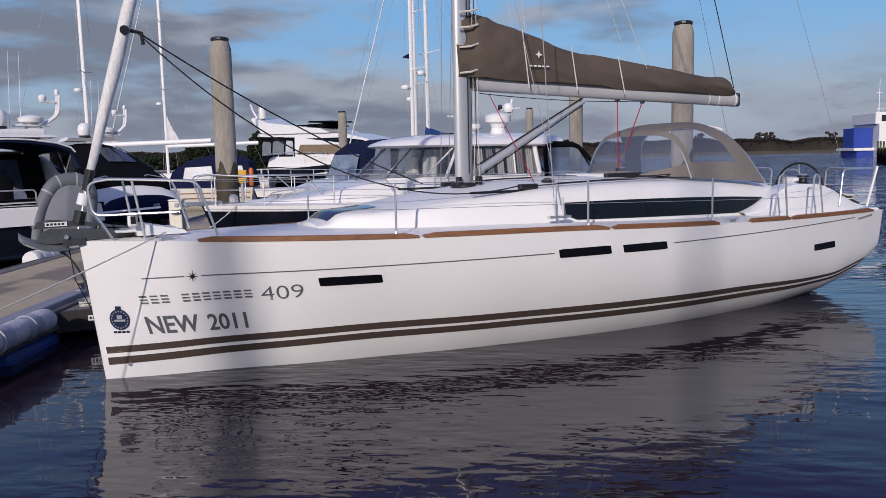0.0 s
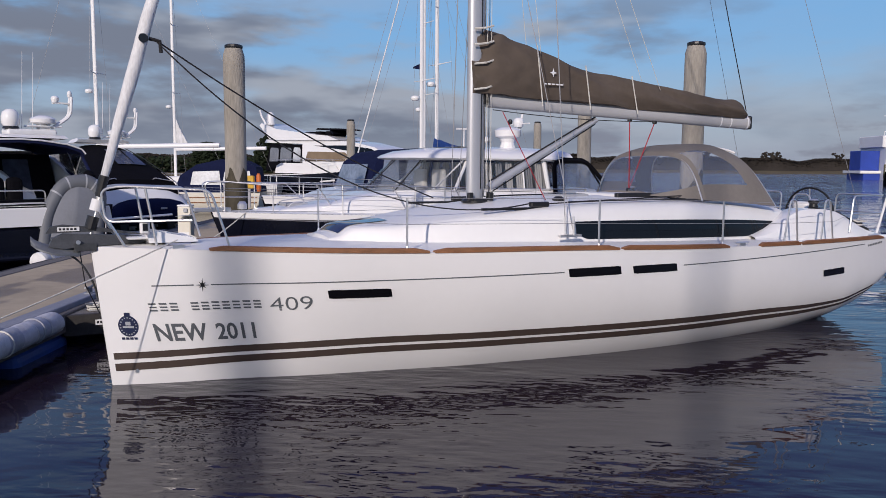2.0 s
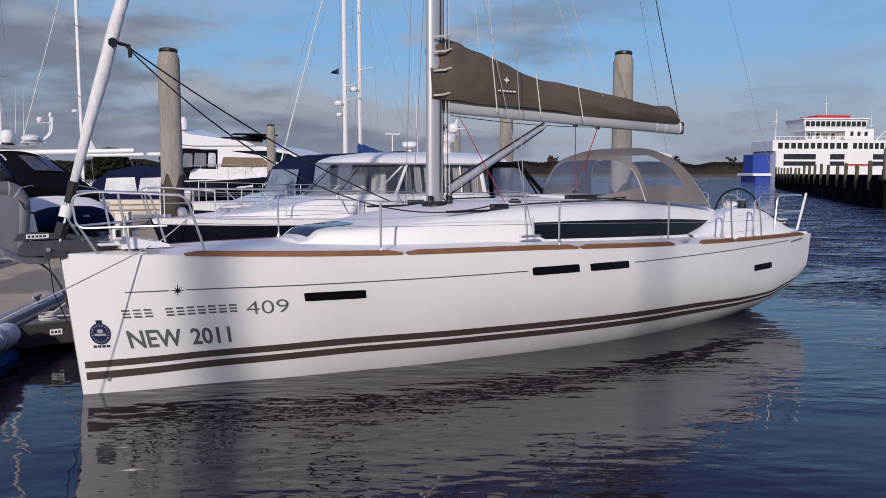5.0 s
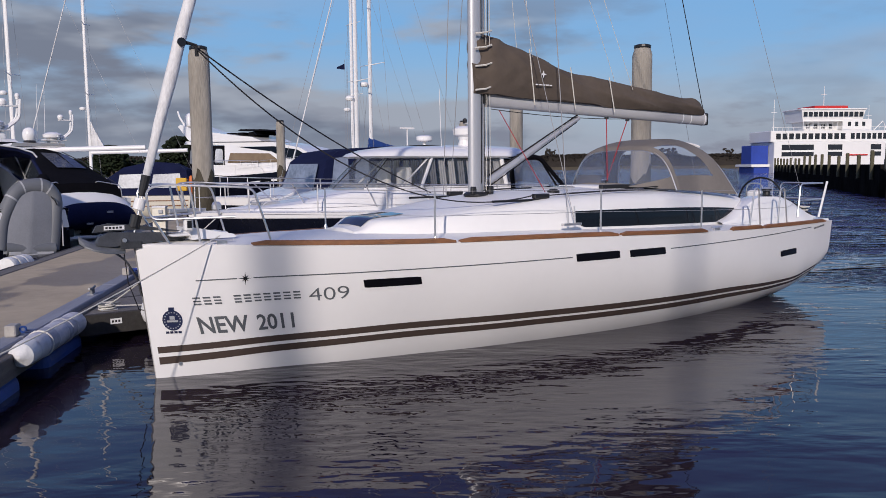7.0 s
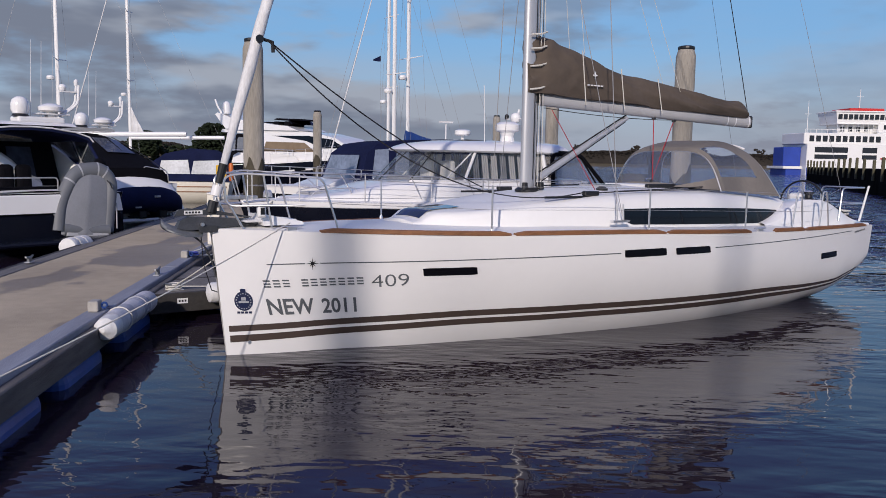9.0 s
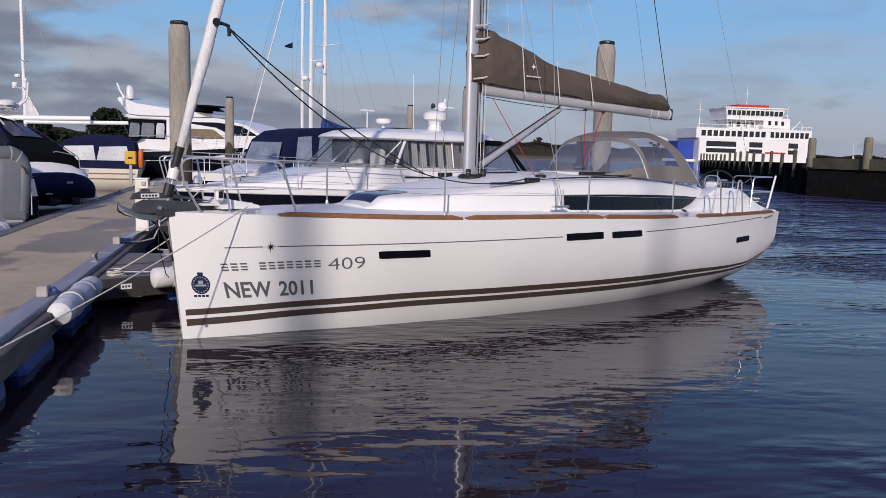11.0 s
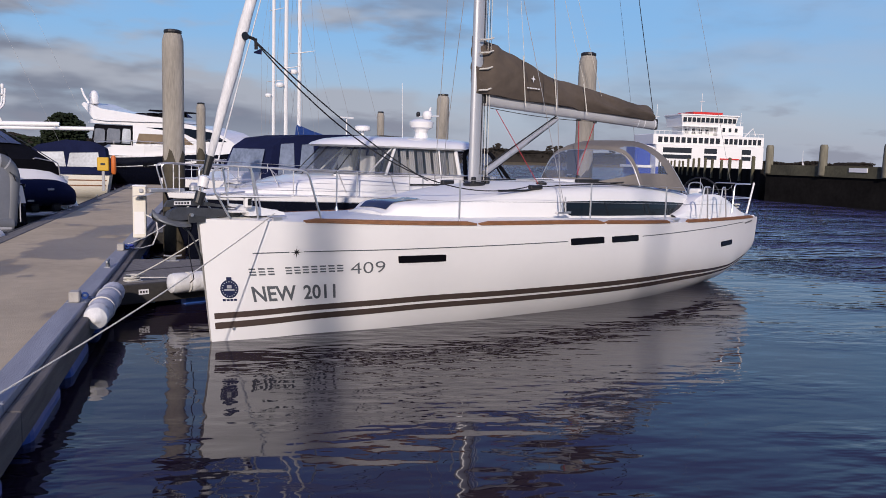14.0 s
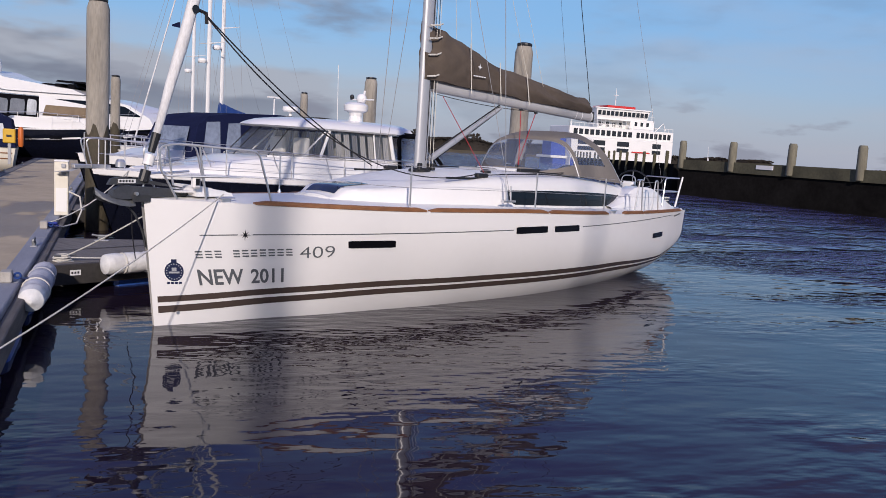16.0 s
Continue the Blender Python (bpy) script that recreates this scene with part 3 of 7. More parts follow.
pile(-5.77, 17.75, 5.11)
pile(4.45, 18.18, 5.20)
pile(-7.84, 43.4, 5.0)
pile(2.69, 50.1, 5.3)
pile(3.98, 35.5, 5.4, 0.3)


# ---- pontoons ----
PM = pose(-5.15, 4.4, 0, 0, 0, 5.45)


def pontoon():
    t = thing("main_pontoon", PM, "long floating pontoon walkway with tan deck and grey kerbs", "pontoon", kind="structure")
    part("deck", box(-2.42, -0.222, -16, 40, 0.30, 0.455), CONC, t, "tan gritty walkway surface with damp stains")
    for k in range(14):
        y0 = -16 + k * 4.0
        y1 = y0 + 3.985
        if y0 < 40:
            part("kerb", box(-0.22, 0.02, y0, y1, 0.28, 0.50, 0.012), KERB, t, "grey painted timber kerb")
            part("kerb", box(-2.70, -2.424, y0, y1, 0.28, 0.47, 0.012), PLANK, t, "bare grey timber kerb")
            part("fascia_board", box(0.023, 0.135, y0, y1, 0.18, 0.435, 0.012), FASCIA, t, "dark wet timber rubbing board")
            part("fascia_board", box(-2.775, -2.703, y0, y1, 0.20, 0.47, 0.01), DTIMBER, t)
            part("float", box(-2.5, 0.09, y0 + 0.5, y0 + 1.9, -0.35, 0.175, 0.12, 3), FLOATB, t, "blue plastic float block")
            if y0 + 3.8 < 41:
                part("float", box(-2.5, 0.09, y0 + 2.4, y0 + 3.7, -0.35, 0.175, 0.12, 3), FLOATB, t, "blue plastic float block")
    return t


pontoon()

YM = pose(-4.209, 8.254, 0, 0, 0, 33.3)


def finger(name, v0, v1, u1, group="finger pontoons", um=YM):
    """A narrow pontoon that leaves the walkway beside a berth."""
    t = thing(name, um, "narrow grey planked finger pontoon between berths", "pontoon", group)

    def start(v):
        # the walkway's edge, in berth coordinates
        p = YM.inverted() @ (PM @ Vector((0.08, 0, 0)))
        q = YM.inverted() @ (PM @ Vector((0.08, 20, 0)))
        k = (v - p.y) / (q.y - p.y)
        return p.x + (q.x - p.x) * k

    n = 9
    w = (v1 - v0) / n
    for k in range(n):
        a, b = v0 + w * k, v0 + w * (k + 1) - 0.012
        bm = bmesh.new()
        lo = [(start(a), a), (u1, a), (u1, b), (start(b), b)]
        va = [bm.verts.new((x, y, 0.34)) for x, y in lo]
        vb = [bm.verts.new((x, y, 0.40)) for x, y in lo]
        bm.faces.new(va)
        bm.faces.new(vb)
        for j in range(4):
            bm.faces.new((va[j], va[(j + 1) % 4], vb[(j + 1) % 4], vb[j]))
        part("plank", bm, PLANK, t)
    for y0, y1 in ((v0 - 0.08, v0 - 0.004), (v1 - 0.008, v1 + 0.07)):
        part("side_beam", box(start(y0) + 0.03, u1, y0, y1, 0.12, 0.405, 0.01), DTIMBER, t)
    for k in range(6):
        a, b = v1 + 0.075 + 0.26 * k, v1 + 0.075 + 0.26 * k + 0.248
        e = 3.4 - 0.42 * k
        if e > start(a) + 0.2:
            bm = bmesh.new()
            lo = [(start(a), a), (e, a), (e - 0.40, b), (start(b), b)]
            va = [bm.verts.new((x, y, 0.34)) for x, y in lo]
            vb = [bm.verts.new((x, y, 0.40)) for x, y in lo]
            bm.faces.new(va)
            bm.faces.new(vb)
            for j in range(4):
                bm.faces.new((va[j], va[(j + 1) % 4], vb[(j + 1) % 4], vb[j]))
            part("gusset_plank", bm, PLANK, t)
    if v0 < 5:
        pl = part("number_plate", box(0.24, 0.39, v0 - 0.087, v0 - 0.082, 0.25, 0.325), ALUW, t, "small white plate with plain bars")
        for k in range(3):
            part("plate_bar", box(0.258 + k * 0.042, 0.284 + k * 0.042, v0 - 0.0895, v0 - 0.0872, 0.272, 0.303), DARKV, pl)
    for k in range(4):
        x = 1.0 + k * 3.0
        if x + 1.2 < u1:
            part("float", box(x, x + 1.3, v0 + 0.1, v1 - 0.1, -0.3, 0.335, 0.05), FLOATB, t, "blue plastic float block")


finger("finger_pontoon", 2.35, 3.55, 12.6)
finger("finger_pontoon", 9.2, 10.4, 14.0)


# ---- parts that several boats share ----
def outline_loft(bottom, top, z0, z1, mats_bm=None):
    """A skin between two half outlines in plan, mirrored to both sides."""
    def full(o, z):
        return [Vector((x, -y, z)) for x, y in o[::-1]] + [Vector((x, y, z)) for x, y in o[1:]]
    return loft([full(bottom, z0), full(top, z1)], mats_bm)


def prism(profile, w0, w1, bm=None):
    """A body from a side profile (x, z), narrower towards the top."""
    zs = [z for _, z in profile]
    lo, hi = min(zs), max(zs)
    wid = [w0 + (w1 - w0) * (z - lo) / (hi - lo) for _, z in profile]
    bm = bm or bmesh.new()
    a = [bm.verts.new((x, -w, z)) for (x, z), w in zip(profile, wid)]
    b = [bm.verts.new((x, w, z)) for (x, z), w in zip(profile, wid)]
    bm.faces.new(a)
    bm.faces.new(b[::-1])
    for k in range(len(a)):
        j = (k + 1) % len(a)
        bm.faces.new((a[k], a[j], b[j], b[k]))
    return bm


def panel(pts, thick=0.012):
    """A thin stiff sheet through four or more corners."""
    pts = [Vector(p) for p in pts]
    nrm = (pts[1] - pts[0]).cross(pts[-1] - pts[0]).normalized() * thick
    bm = bmesh.new()
    a = [bm.verts.new(p) for p in pts]
    b = [bm.verts.new(p + nrm) for p in pts]
    bm.faces.new(a[::-1])
    bm.faces.new(b)
    for k in range(len(a)):
        j = (k + 1) % len(a)
        bm.faces.new((a[k], a[j], b[j], b[k]))
    return bm


def between(q, f, g, out=0.0):
    """A place on the quad q: f across, g down, lifted off it by out."""
    q = [Vector(p) for p in q]
    nrm = (q[1] - q[0]).cross(q[3] - q[0]).normalized()
    return q[0].lerp(q[1], f).lerp(q[3].lerp(q[2], f), g) + nrm * out


def side_sheet(profile, w0, w1, lo, hi, out=0.006, side=-1):
    """A flat panel laid on a prism's side."""
    bm = bmesh.new()
    bm.faces.new([bm.verts.new((x, side * (w0 + (w1 - w0) * (z - lo) / (hi - lo) + out), z)) for x, z in profile])
    return bm


def dome(x, y, z, r=0.3, h=0.5):
    return lathe([(r * 0.8, 0), (r, 0.08), (r, h * 0.55), (r * 0.86, h * 0.8), (r * 0.5, h * 0.96), (0.02, h)], 16, at=(x, y, z))


def plain_hull(t, H, top, band=None):
    h = part("hull", H.skin(44, 12), top, t, smooth=True)
    if band:
        z = [(u, H.zs(u) - band[1]) for u in (0, H.length * 0.3, H.length * 0.6, H.length)]
        z1 = [(u, H.zs(u) - 0.002) for u in (0, H.length * 0.3, H.length * 0.6, H.length)]
        for side in (-1, 1):
            part("sheer_band", H.band(0.02, H.length, z, z1, side, 0.006, 40), band[0], h, smooth=True)
    part("deck", H.deck(0.06), DECKW, t, smooth=True)
    return h


def guard_rails(t, H, us, h=0.6, inset=0.06):
    for side in (-1, 1):
        line, mid = [], []
        for u in us:
            w, z = max(0.05, H.width(u, H.zs(u)) - inset), H.zs(u)
            part("stanchion", tube([(u, side * w, z), (u, side * w, z + h)], 0.013, 6), STEEL, t)
            line.append((u, side * w, z + h))
            mid.append((u, side * w, z + h * 0.5))
        part("guard_rail", tube(line, 0.012, 6), STEEL, t, smooth=True)
        part("guard_wire", tube(mid, 0.005, 5), STEEL, t)


# ---- the white yacht ----
DECKLINE = [(0, 0.03), (0.5, 0.33), (1, 0.60), (2, 1.06), (3, 1.40), (4, 1.67), (5, 1.86), (6, 1.97), (7, 2.01), (8, 1.99), (9, 1.93), (10, 1.83), (11, 1.70), (11.9, 1.55)]
SHEER = [(0, 1.53), (1.5, 1.49), (3, 1.455), (5, 1.44), (7, 1.385), (9.5, 1.335), (11.9, 1.31)]
KEEL = [(0, -0.35), (1, -0.5), (5, -0.6), (8, -0.5), (9.5, -0.36), (10.5, -0.2), (11.2, -0.08), (11.5, 0.14), (11.9, 0.48)]
WATERLINE = [(0.2, 0.08), (1.2, 0.33), (2.3, 0.65), (3.2, 0.87), (4.0, 1.07), (4.7, 1.19), (5.4, 1.31), (6.3, 1.42), (7.4, 1.47), (8.6, 1.42), (9.3, 1.38), (10.1, 1.25), (10.6, 1.12), (11.15, 0.80)]


def fullness_from(water, deck, sheer, keel, q=1.7):
    """How full each section must be to meet the waterline's beam."""
    out = []
    for u, w in water:
        zs, zb = interp(sheer, u), interp(keel, u)
        out.append((u, math.log(1 - (w / interp(deck, u)) ** q) / math.log(zs / (zs - zb))))
    return out + [(11.5, 6.5), (11.9, 11.0)]


MAIN = Hull(
    11.9,
    DECKLINE,
    SHEER,
    KEEL,
    fullness=fullness_from(WATERLINE, DECKLINE, SHEER, KEEL),
)


def coach_row(u, w, z0, z1, crown=0.07, flare=0.82):
    """A cross-section of a coachroof: side, rounded shoulder, crowned top."""
    h = z1 - z0
    half = [(w, z0), (w * 0.975, z0 + h * 0.45), (w * 0.945, z0 + h * 0.78), (w * 0.90, z0 + h * 0.93), (w * flare, z1), (w * flare * 0.55, z1 + crown * 0.7), (0, z1 + crown)]
    return [Vector((u, -y, z)) for y, z in half] + [Vector((u, y, z)) for y, z in half[-2::-1]]


def winch(parent, x, y, z, r=0.07):
    w = part("winch", lathe([(r * 1.1, 0), (r * 1.1, 0.03), (r * 0.75, 0.05), (r * 0.7, 0.10), (r, 0.125), (r, 0.15), (r * 0.4, 0.16)], 16, at=(x, y, z)), BLACK, parent, "black and chrome sheet winch", True)
    part("drum_top", lathe([(r * 0.9, 0.151), (r * 0.5, 0.175)], 14, at=(x, y, z)), STEEL, w)


def white_yacht():
    t = thing("sailing_yacht", YM, "white sailing yacht moored bow-to with taupe sail cover and sprayhood", "sailing yacht")
    hull = part("hull", MAIN.skin(70, 20), GEL, t, "glossy white hull with brown boot stripes", True)
    for lo, hi in (
        ([(0, 0.155), (1.5, 0.215), (3, 0.265), (8, 0.265), (10.4, 0.30), (11.6, 0.50)], [(0, 0.24), (1.5, 0.30), (3, 0.35), (8, 0.345), (10.4, 0.345), (11.6, 0.53)]),
        ([(0, 0.285), (1.5, 0.34), (3, 0.385), (8, 0.375), (10.4, 0.375), (11.6, 0.555)], [(0, 0.36), (1.5, 0.42), (3, 0.47), (8, 0.455), (10.4, 0.42), (11.6, 0.585)]),
    ):
        for side in (-1, 1):
            part("boot_stripe", MAIN.band(0.06, 11.5, lo, hi, side, 0.003, 60), STRIPE, hull, "dark brown boot stripe", True)
    cove = [(0.4, 1.10), (1, 1.115), (3, 1.143), (4.9, 1.168), (6.7, 1.178), (9, 1.205), (11.3, 1.25)]
    cove2 = [(u, z + 0.013) for u, z in cove]
    for u0, u1 in ((0.52, 0.93), (1.10, 4.92), (6.68, 10.9)):
        part("cove_line", MAIN.band(u0, u1, cove, cove2, -1, 0.003, 40), LETTER, hull, "thin grey cove line")
    # eight-pointed star on the cove line
    bm = bmesh.new()
    pts = []
    for k in range(16):
        r = (0.075 if k % 4 == 0 else 0.05 if k % 2 == 0 else 0.017)
        a = math.pi * k / 8
        pts.append(bm.verts.new((1.015 + r * math.sin(a), 1.12 + r * 1.05 * math.cos(a), 0)))
    bm.faces.new(pts)
    part("star_mark", MAIN.wrap(bm), DARKV, hull, "small black star mark")
    # windows in the topsides
    for u0, u1, z0, z1, h in ((2.27, 2.93, 1.00, 1.005, 0.10), (4.98, 5.70, 1.165, 1.17, 0.105), (5.88, 6.57, 1.165, 1.165, 0.10), (9.72, 10.32, 0.875, 0.885, 0.10)):
        for grow, out, m, nm in ((0.025, 0.003, GEL, "window_frame"), (0.0, 0.006, DGLASS, "hull_window")):
            bm = bmesh.new()
            n = 14
            rows = []
            for i in range(n + 1):
                f = i / n
                u = u0 - grow + (u1 - u0 + 2 * grow) * f
                zc = z0 + (z1 - z0) * f
                e = h / 2 + grow
                near = min(u - (u0 - grow), (u1 + grow) - u)
                e *= 1 - 0.10 * max(0, 1 - near / 0.02)
                rows.append([MAIN.at(u - 0.012 * (k - 1), zc + e * (k - 1), -1, out) for k in range(3)])
            part(nm, loft(rows, bm), m, hull)
    # writing on the bow
    for word, u0, z0, h, w, sl, m in (("NEW", 0.51, 0.49, 0.20, 0.54, 0.0, LETTER), ("2011", 1.145, 0.492, 0.195, 0.41, 0.005, LETTER), ("409", 1.69, 0.815, 0.155, 0.43, 0.02, LETTER)):
        part("lettering", MAIN.wrap(letters(word, u0, z0, h, w, sl, 0.022 if word != "409" else -0.008)), m, hull, "grey lettering on the bow")
    # the model's name: plain bars, one for each letter
    for k in range(11):
        if k == 3:
            continue
        u = 0.475 + k * 0.105
        z = 0.83 + 0.026 * k / 10
        b = box(u, u + 0.075, z, z + 0.018, -0.001, 0.001)
        b = box(u, u + 0.075, z + 0.036, z + 0.052, -0.001, 0.001, bm=b)
        b = box(u, u + 0.075, z + 0.072, z + 0.09, -0.001, 0.001, bm=b)
        for v in b.verts:
            v.co.x -= 0.2 * (v.co.y - z - 0.045)
        part("lettering_bar", MAIN.wrap(b), LETTER, hull, "thin grey lettering bar")
    bm = bmesh.new()
    ring_pts = [bm.verts.new((0.25 + 0.10 * math.sin(a), 0.665 + 0.118 * math.cos(a), 0)) for a in (2 * math.pi * k / 28 for k in range(28))]
    bm.faces.new(ring_pts)
    em = part("emblem", MAIN.wrap(bm), EMBLEM, hull, "round navy emblem sticker")
    part("emblem_band", MAIN.wrap(box(0.195, 0.305, 0.645, 0.667, -0.001, 0.001), out=0.008), GREYP, em)
    part("emblem_band", MAIN.wrap(box(0.225, 0.275, 0.675, 0.715, -0.001, 0.001), out=0.008), GREYP, em)
    part("emblem_tower", MAIN.wrap(box(0.222, 0.278, 0.765, 0.815, -0.001, 0.001), out=0.007), EMBLEM, em)
    for k in range(18):
        a = 2 * math.pi * k / 18
        x, z = 0.25 + 0.078 * math.sin(a), 0.665 + 0.093 * math.cos(a)
        part("emblem_dot", MAIN.wrap(box(x - 0.006, x + 0.006, z - 0.006, z + 0.006, -0.001, 0.001), out=0.008), GREYP, em)
    for k in range(4):
        part("emblem_ribbon", MAIN.wrap(box(0.17 + k * 0.042, 0.202 + k * 0.042, 0.515, 0.54, -0.001, 0.001), out=0.006), EMBLEM, em)
    part("drain_fitting", lathe([(0.022, -0.01), (0.022, 0.012)], 10, axis="y", at=MAIN.at(0.28, 0.155, -1)), STEEL, hull)
    for k in range(9):
        u = 11.02 + k * 0.055
        part("name_bar", MAIN.wrap(box(u, u + 0.035, 1.205 + k * 0.004, 1.235 + k * 0.004, -0.001, 0.001)), LETTER, hull)

    # deck, toe rails
    part("deck", MAIN.deck(0.07, 0.0, 60, 0.0, 9.3), DECKW, t, "white non-slip deck", True)
    for a, b in ((1.10, 3.30), (3.36, 5.66), (5.72, 7.50), (8.15, 9.05), (9.10, 11.55)):
        for side in (-1, 1):
            rows = []
            n = 16
            for i in range(n + 1):
                u = a + (b - a) * i / n
                w, z = MAIN.width(u, MAIN.zs(u)), MAIN.zs(u)
                e = 0.03 if i in (0, n) else 0.0
                lift = 0.9 if side < 0 else 0.3
                rows.append([Vector((u, side * (w + d), z + h)) for d, h in ((0.012, -0.006), (0.014, 0.046 * lift - e * lift), (0.0, 0.055 * lift - e * lift), (-0.035, 0.055 * lift - e * lift), (-0.045, 0.045 * lift - e * lift), (-0.045, -0.002))])
            part("toe_rail", loft(rows, close=True, caps=True), TEAK, t, "varnished teak toe rail")
    # coachroof
    cw = [(2.55, 0.40), (2.7, 0.45), (2.83, 0.50), (3.2, 0.70), (3.6, 0.86), (4, 1.00), (5, 1.21), (5.5, 1.27), (7, 1.36), (8.5, 1.34), (9.7, 1.22)]
    ct = [(2.55, 1.555), (2.68, 1.575), (2.83, 1.665), (3.2, 1.69), (3.6, 1.725), (4.2, 1.80), (4.8, 1.86), (5.6, 1.91), (7, 1.93), (8.5, 1.89), (9.7, 1.80)]
    crown = [(2.55, 0.025), (3.6, 0.035), (5.0, 0.07), (9.7, 0.07)]
    rows = [coach_row(u, interp(cw, u), MAIN.zs(u) + 0.0, interp(ct, u), interp(crown, u)) for u in [2.55, 2.62, 2.68, 2.75, 2.81, 2.85, 2.92, 3.05] + [3.2 + 6.5 * i / 36 for i in range(37)]]
    roof = part("coachroof", loft(rows, caps=True), DECKW, t, "white moulded coachroof", True)
    # long side window
    for side in (-1, 1):
        rows = []
        for i in range(25):
            u = 5.55 + (9.55 - 5.55) * i / 24
            w, zt, zd = interp(cw, u), interp(ct, u), MAIN.zs(u)
            h = zt - zd
            top = zd + h * (0.60 - 0.02 * i / 24)
            bot = zd + h * 0.14 + max(0, (u - 8.7) / 0.85) * h * 0.46
            if i == 0:
                bot += 0.06
            row = []
            for k in range(4):
                z = bot + (top - bot) * k / 3
                f = (z - zd) / h
                y = w * (1 - 0.025 * min(f, 0.45) / 0.45 - 0.03 * max(0, f - 0.45) / 0.33)
                row.append(Vector((u, side * (y + 0.006), z)))
            rows.append(row)
        part("saloon_window", loft(rows), DGLASS, roof, "long black acrylic saloon window", True)
    # curved forehatch window
    def roof_z(u, y):
        w = interp(cw, u) * 0.82
        f = abs(y) / w
        return interp(ct, u) + interp(crown, u) * (1 - f * 0.3 / 0.55 if f < 0.55 else 0.7 * (1 - f) / 0.45)

    rows = []
    for u in (2.69, 2.73, 2.77, 2.815, 2.85, 2.95, 3.1, 3.25, 3.36):
        w = 0.30 - 0.03 * (u - 2.69)
        rows.append([Vector((u, w * k / 4, roof_z(u, w * k / 4) + 0.012)) for k in range(-4, 5)])
    part("foredeck_window", loft(rows), BGLASS, roof, "curved dark blue tinted deck window", True)
    # shoulder line, genoa tracks, handrails
    for side in (-1, 1):
        part("handrail", tube([(u, side * interp(cw, u) * 0.80, interp(ct, u) + 0.045) for u in (5.6, 6.2, 7.0, 7.8, 8.6)], 0.013, 6), BLACK, roof)
        part("genoa_track", box(4.3, 5.3, side * 0.98 - 0.016, side * 0.98 + 0.016, 1.868, 1.898), BLACK, roof)
        part("genoa_car", box(5.02, 5.30, side * 0.98 - 0.04, side * 0.98 + 0.04, 1.90, 1.965, 0.012), BLACK, roof)
    for x, y in ((6.1, 0.0),):
        z = interp(ct, x) + 0.075
        h = part("deck_hatch", box(x, x + 0.5, y - 0.24, y + 0.24, z - 0.03, z + 0.025, 0.015), GREYP, roof)
        part("hatch_pane", box(x + 0.03, x + 0.47, y - 0.21, y + 0.21, z + 0.026, z + 0.03), BGLASS, h)
    part("companion_slide", box(6.9, 8.1, -0.46, 0.46, 1.965, 2.03, 0.02), DECKW, roof)
    part("slide_rail", box(6.85, 8.15, -0.56, -0.48, 1.975, 2.045, 0.01), BLACK, roof)
    for y in (-0.75, 0.75):
        winch(roof, 8.35, y, 1.93)
        part("clutch", box(7.75, 8.05, y - 0.14, y + 0.14, 1.925, 2.01, 0.015), BLACK, roof)
    part("small_vent", lathe([(0.09, 0), (0.09, 0.03), (0.04, 0.06)], 14, at=(5.75, -0.62, 1.955)), BLACK, roof)

    # cockpit: sole, coamings, seats
    part("cockpit_sole", box(9.3, 11.75, -0.95, 0.95, 0.90, 1.00), TEAK, t)
    for side in (-1, 1):
        rows = []
        tab = [(8.7, 1.43), (9.0, 1.49), (9.4, 1.63), (9.75, 1.77), (10.1, 1.79), (10.55, 1.76), (11.0, 1.62), (11.5, 1.45), (11.85, 1.38)]
        for i in range(22):
            u = 8.7 + 3.15 * i / 21
            w = MAIN.width(u, MAIN.zs(u))
            z = interp(tab, u)
            o = min(w - 0.32, 1.36)
            zd = MAIN.zs(u)
            rows.append([Vector((u, side * y, zz)) for y, zz in ((w, zd), (o + 0.10, zd + 0.01), (o + 0.07, zd + (z - zd) * 0.75), (o, z), (o - 0.25, z + 0.01), (o - 0.33, z - 0.05), (o - 0.36, min(z - 0.06, 1.0) if u > 9.3 else z - 0.06))])
        part("coaming", loft(rows), GEL, t, "white moulded cockpit coaming", True)
        winch(t, 10.35, side * 1.18, 1.765, 0.085)
        # wheel
        c = (10.78, side * 0.80, 1.66)
        wh = part("steering_wheel", ring(c, 0.44, 0.017, "x", 40, 8), BLACK, t, "dark leather-covered steering wheel", True)
        bm = None
        for k in range(5):
            a = 2 * math.pi * k / 5 + 0.3
            bm = tube([c, (c[0], c[1] + 0.43 * math.cos(a), c[2] + 0.43 * math.sin(a))], 0.009, 6, bm)
        part("spokes", bm, STEEL, wh)
        part("pedestal", box(10.52, 10.72, side * 0.80 - 0.13, side * 0.80 + 0.13, 1.0, 1.88, 0.05, 2), GEL, wh, "white wheel pedestal")
        part("guard_rail", tube(bend([(10.58, side * 0.80 - 0.16, 1.5), (10.58, side * 0.80 - 0.16, 2.0), (10.58, side * 0.80 + 0.16, 2.0), (10.58, side * 0.80 + 0.16, 1.5)], 0.12), 0.013, 6), STEEL, wh, smooth=True)
    part("transom_cap", box(11.72, 11.9, -1.5, 1.5, 1.28, 1.345, 0.02), GEL, t)

    # sprayhood
    def hoop(u, w, zb, zt, n=15):
        out = []
        for k in range(n):
            a = math.pi * k / (n - 1)
            c, s = math.cos(a), math.sin(a)
            h = s ** 0.46
            y = -w * math.copysign(abs(c) ** 0.44, c) * (1 - 0.24 * h)
            z = zb + (zt - zb) * (0.93 * h + 0.07 * s)
            out.append((y, z))
        return [Vector((u, y, z)) for y, z in out]

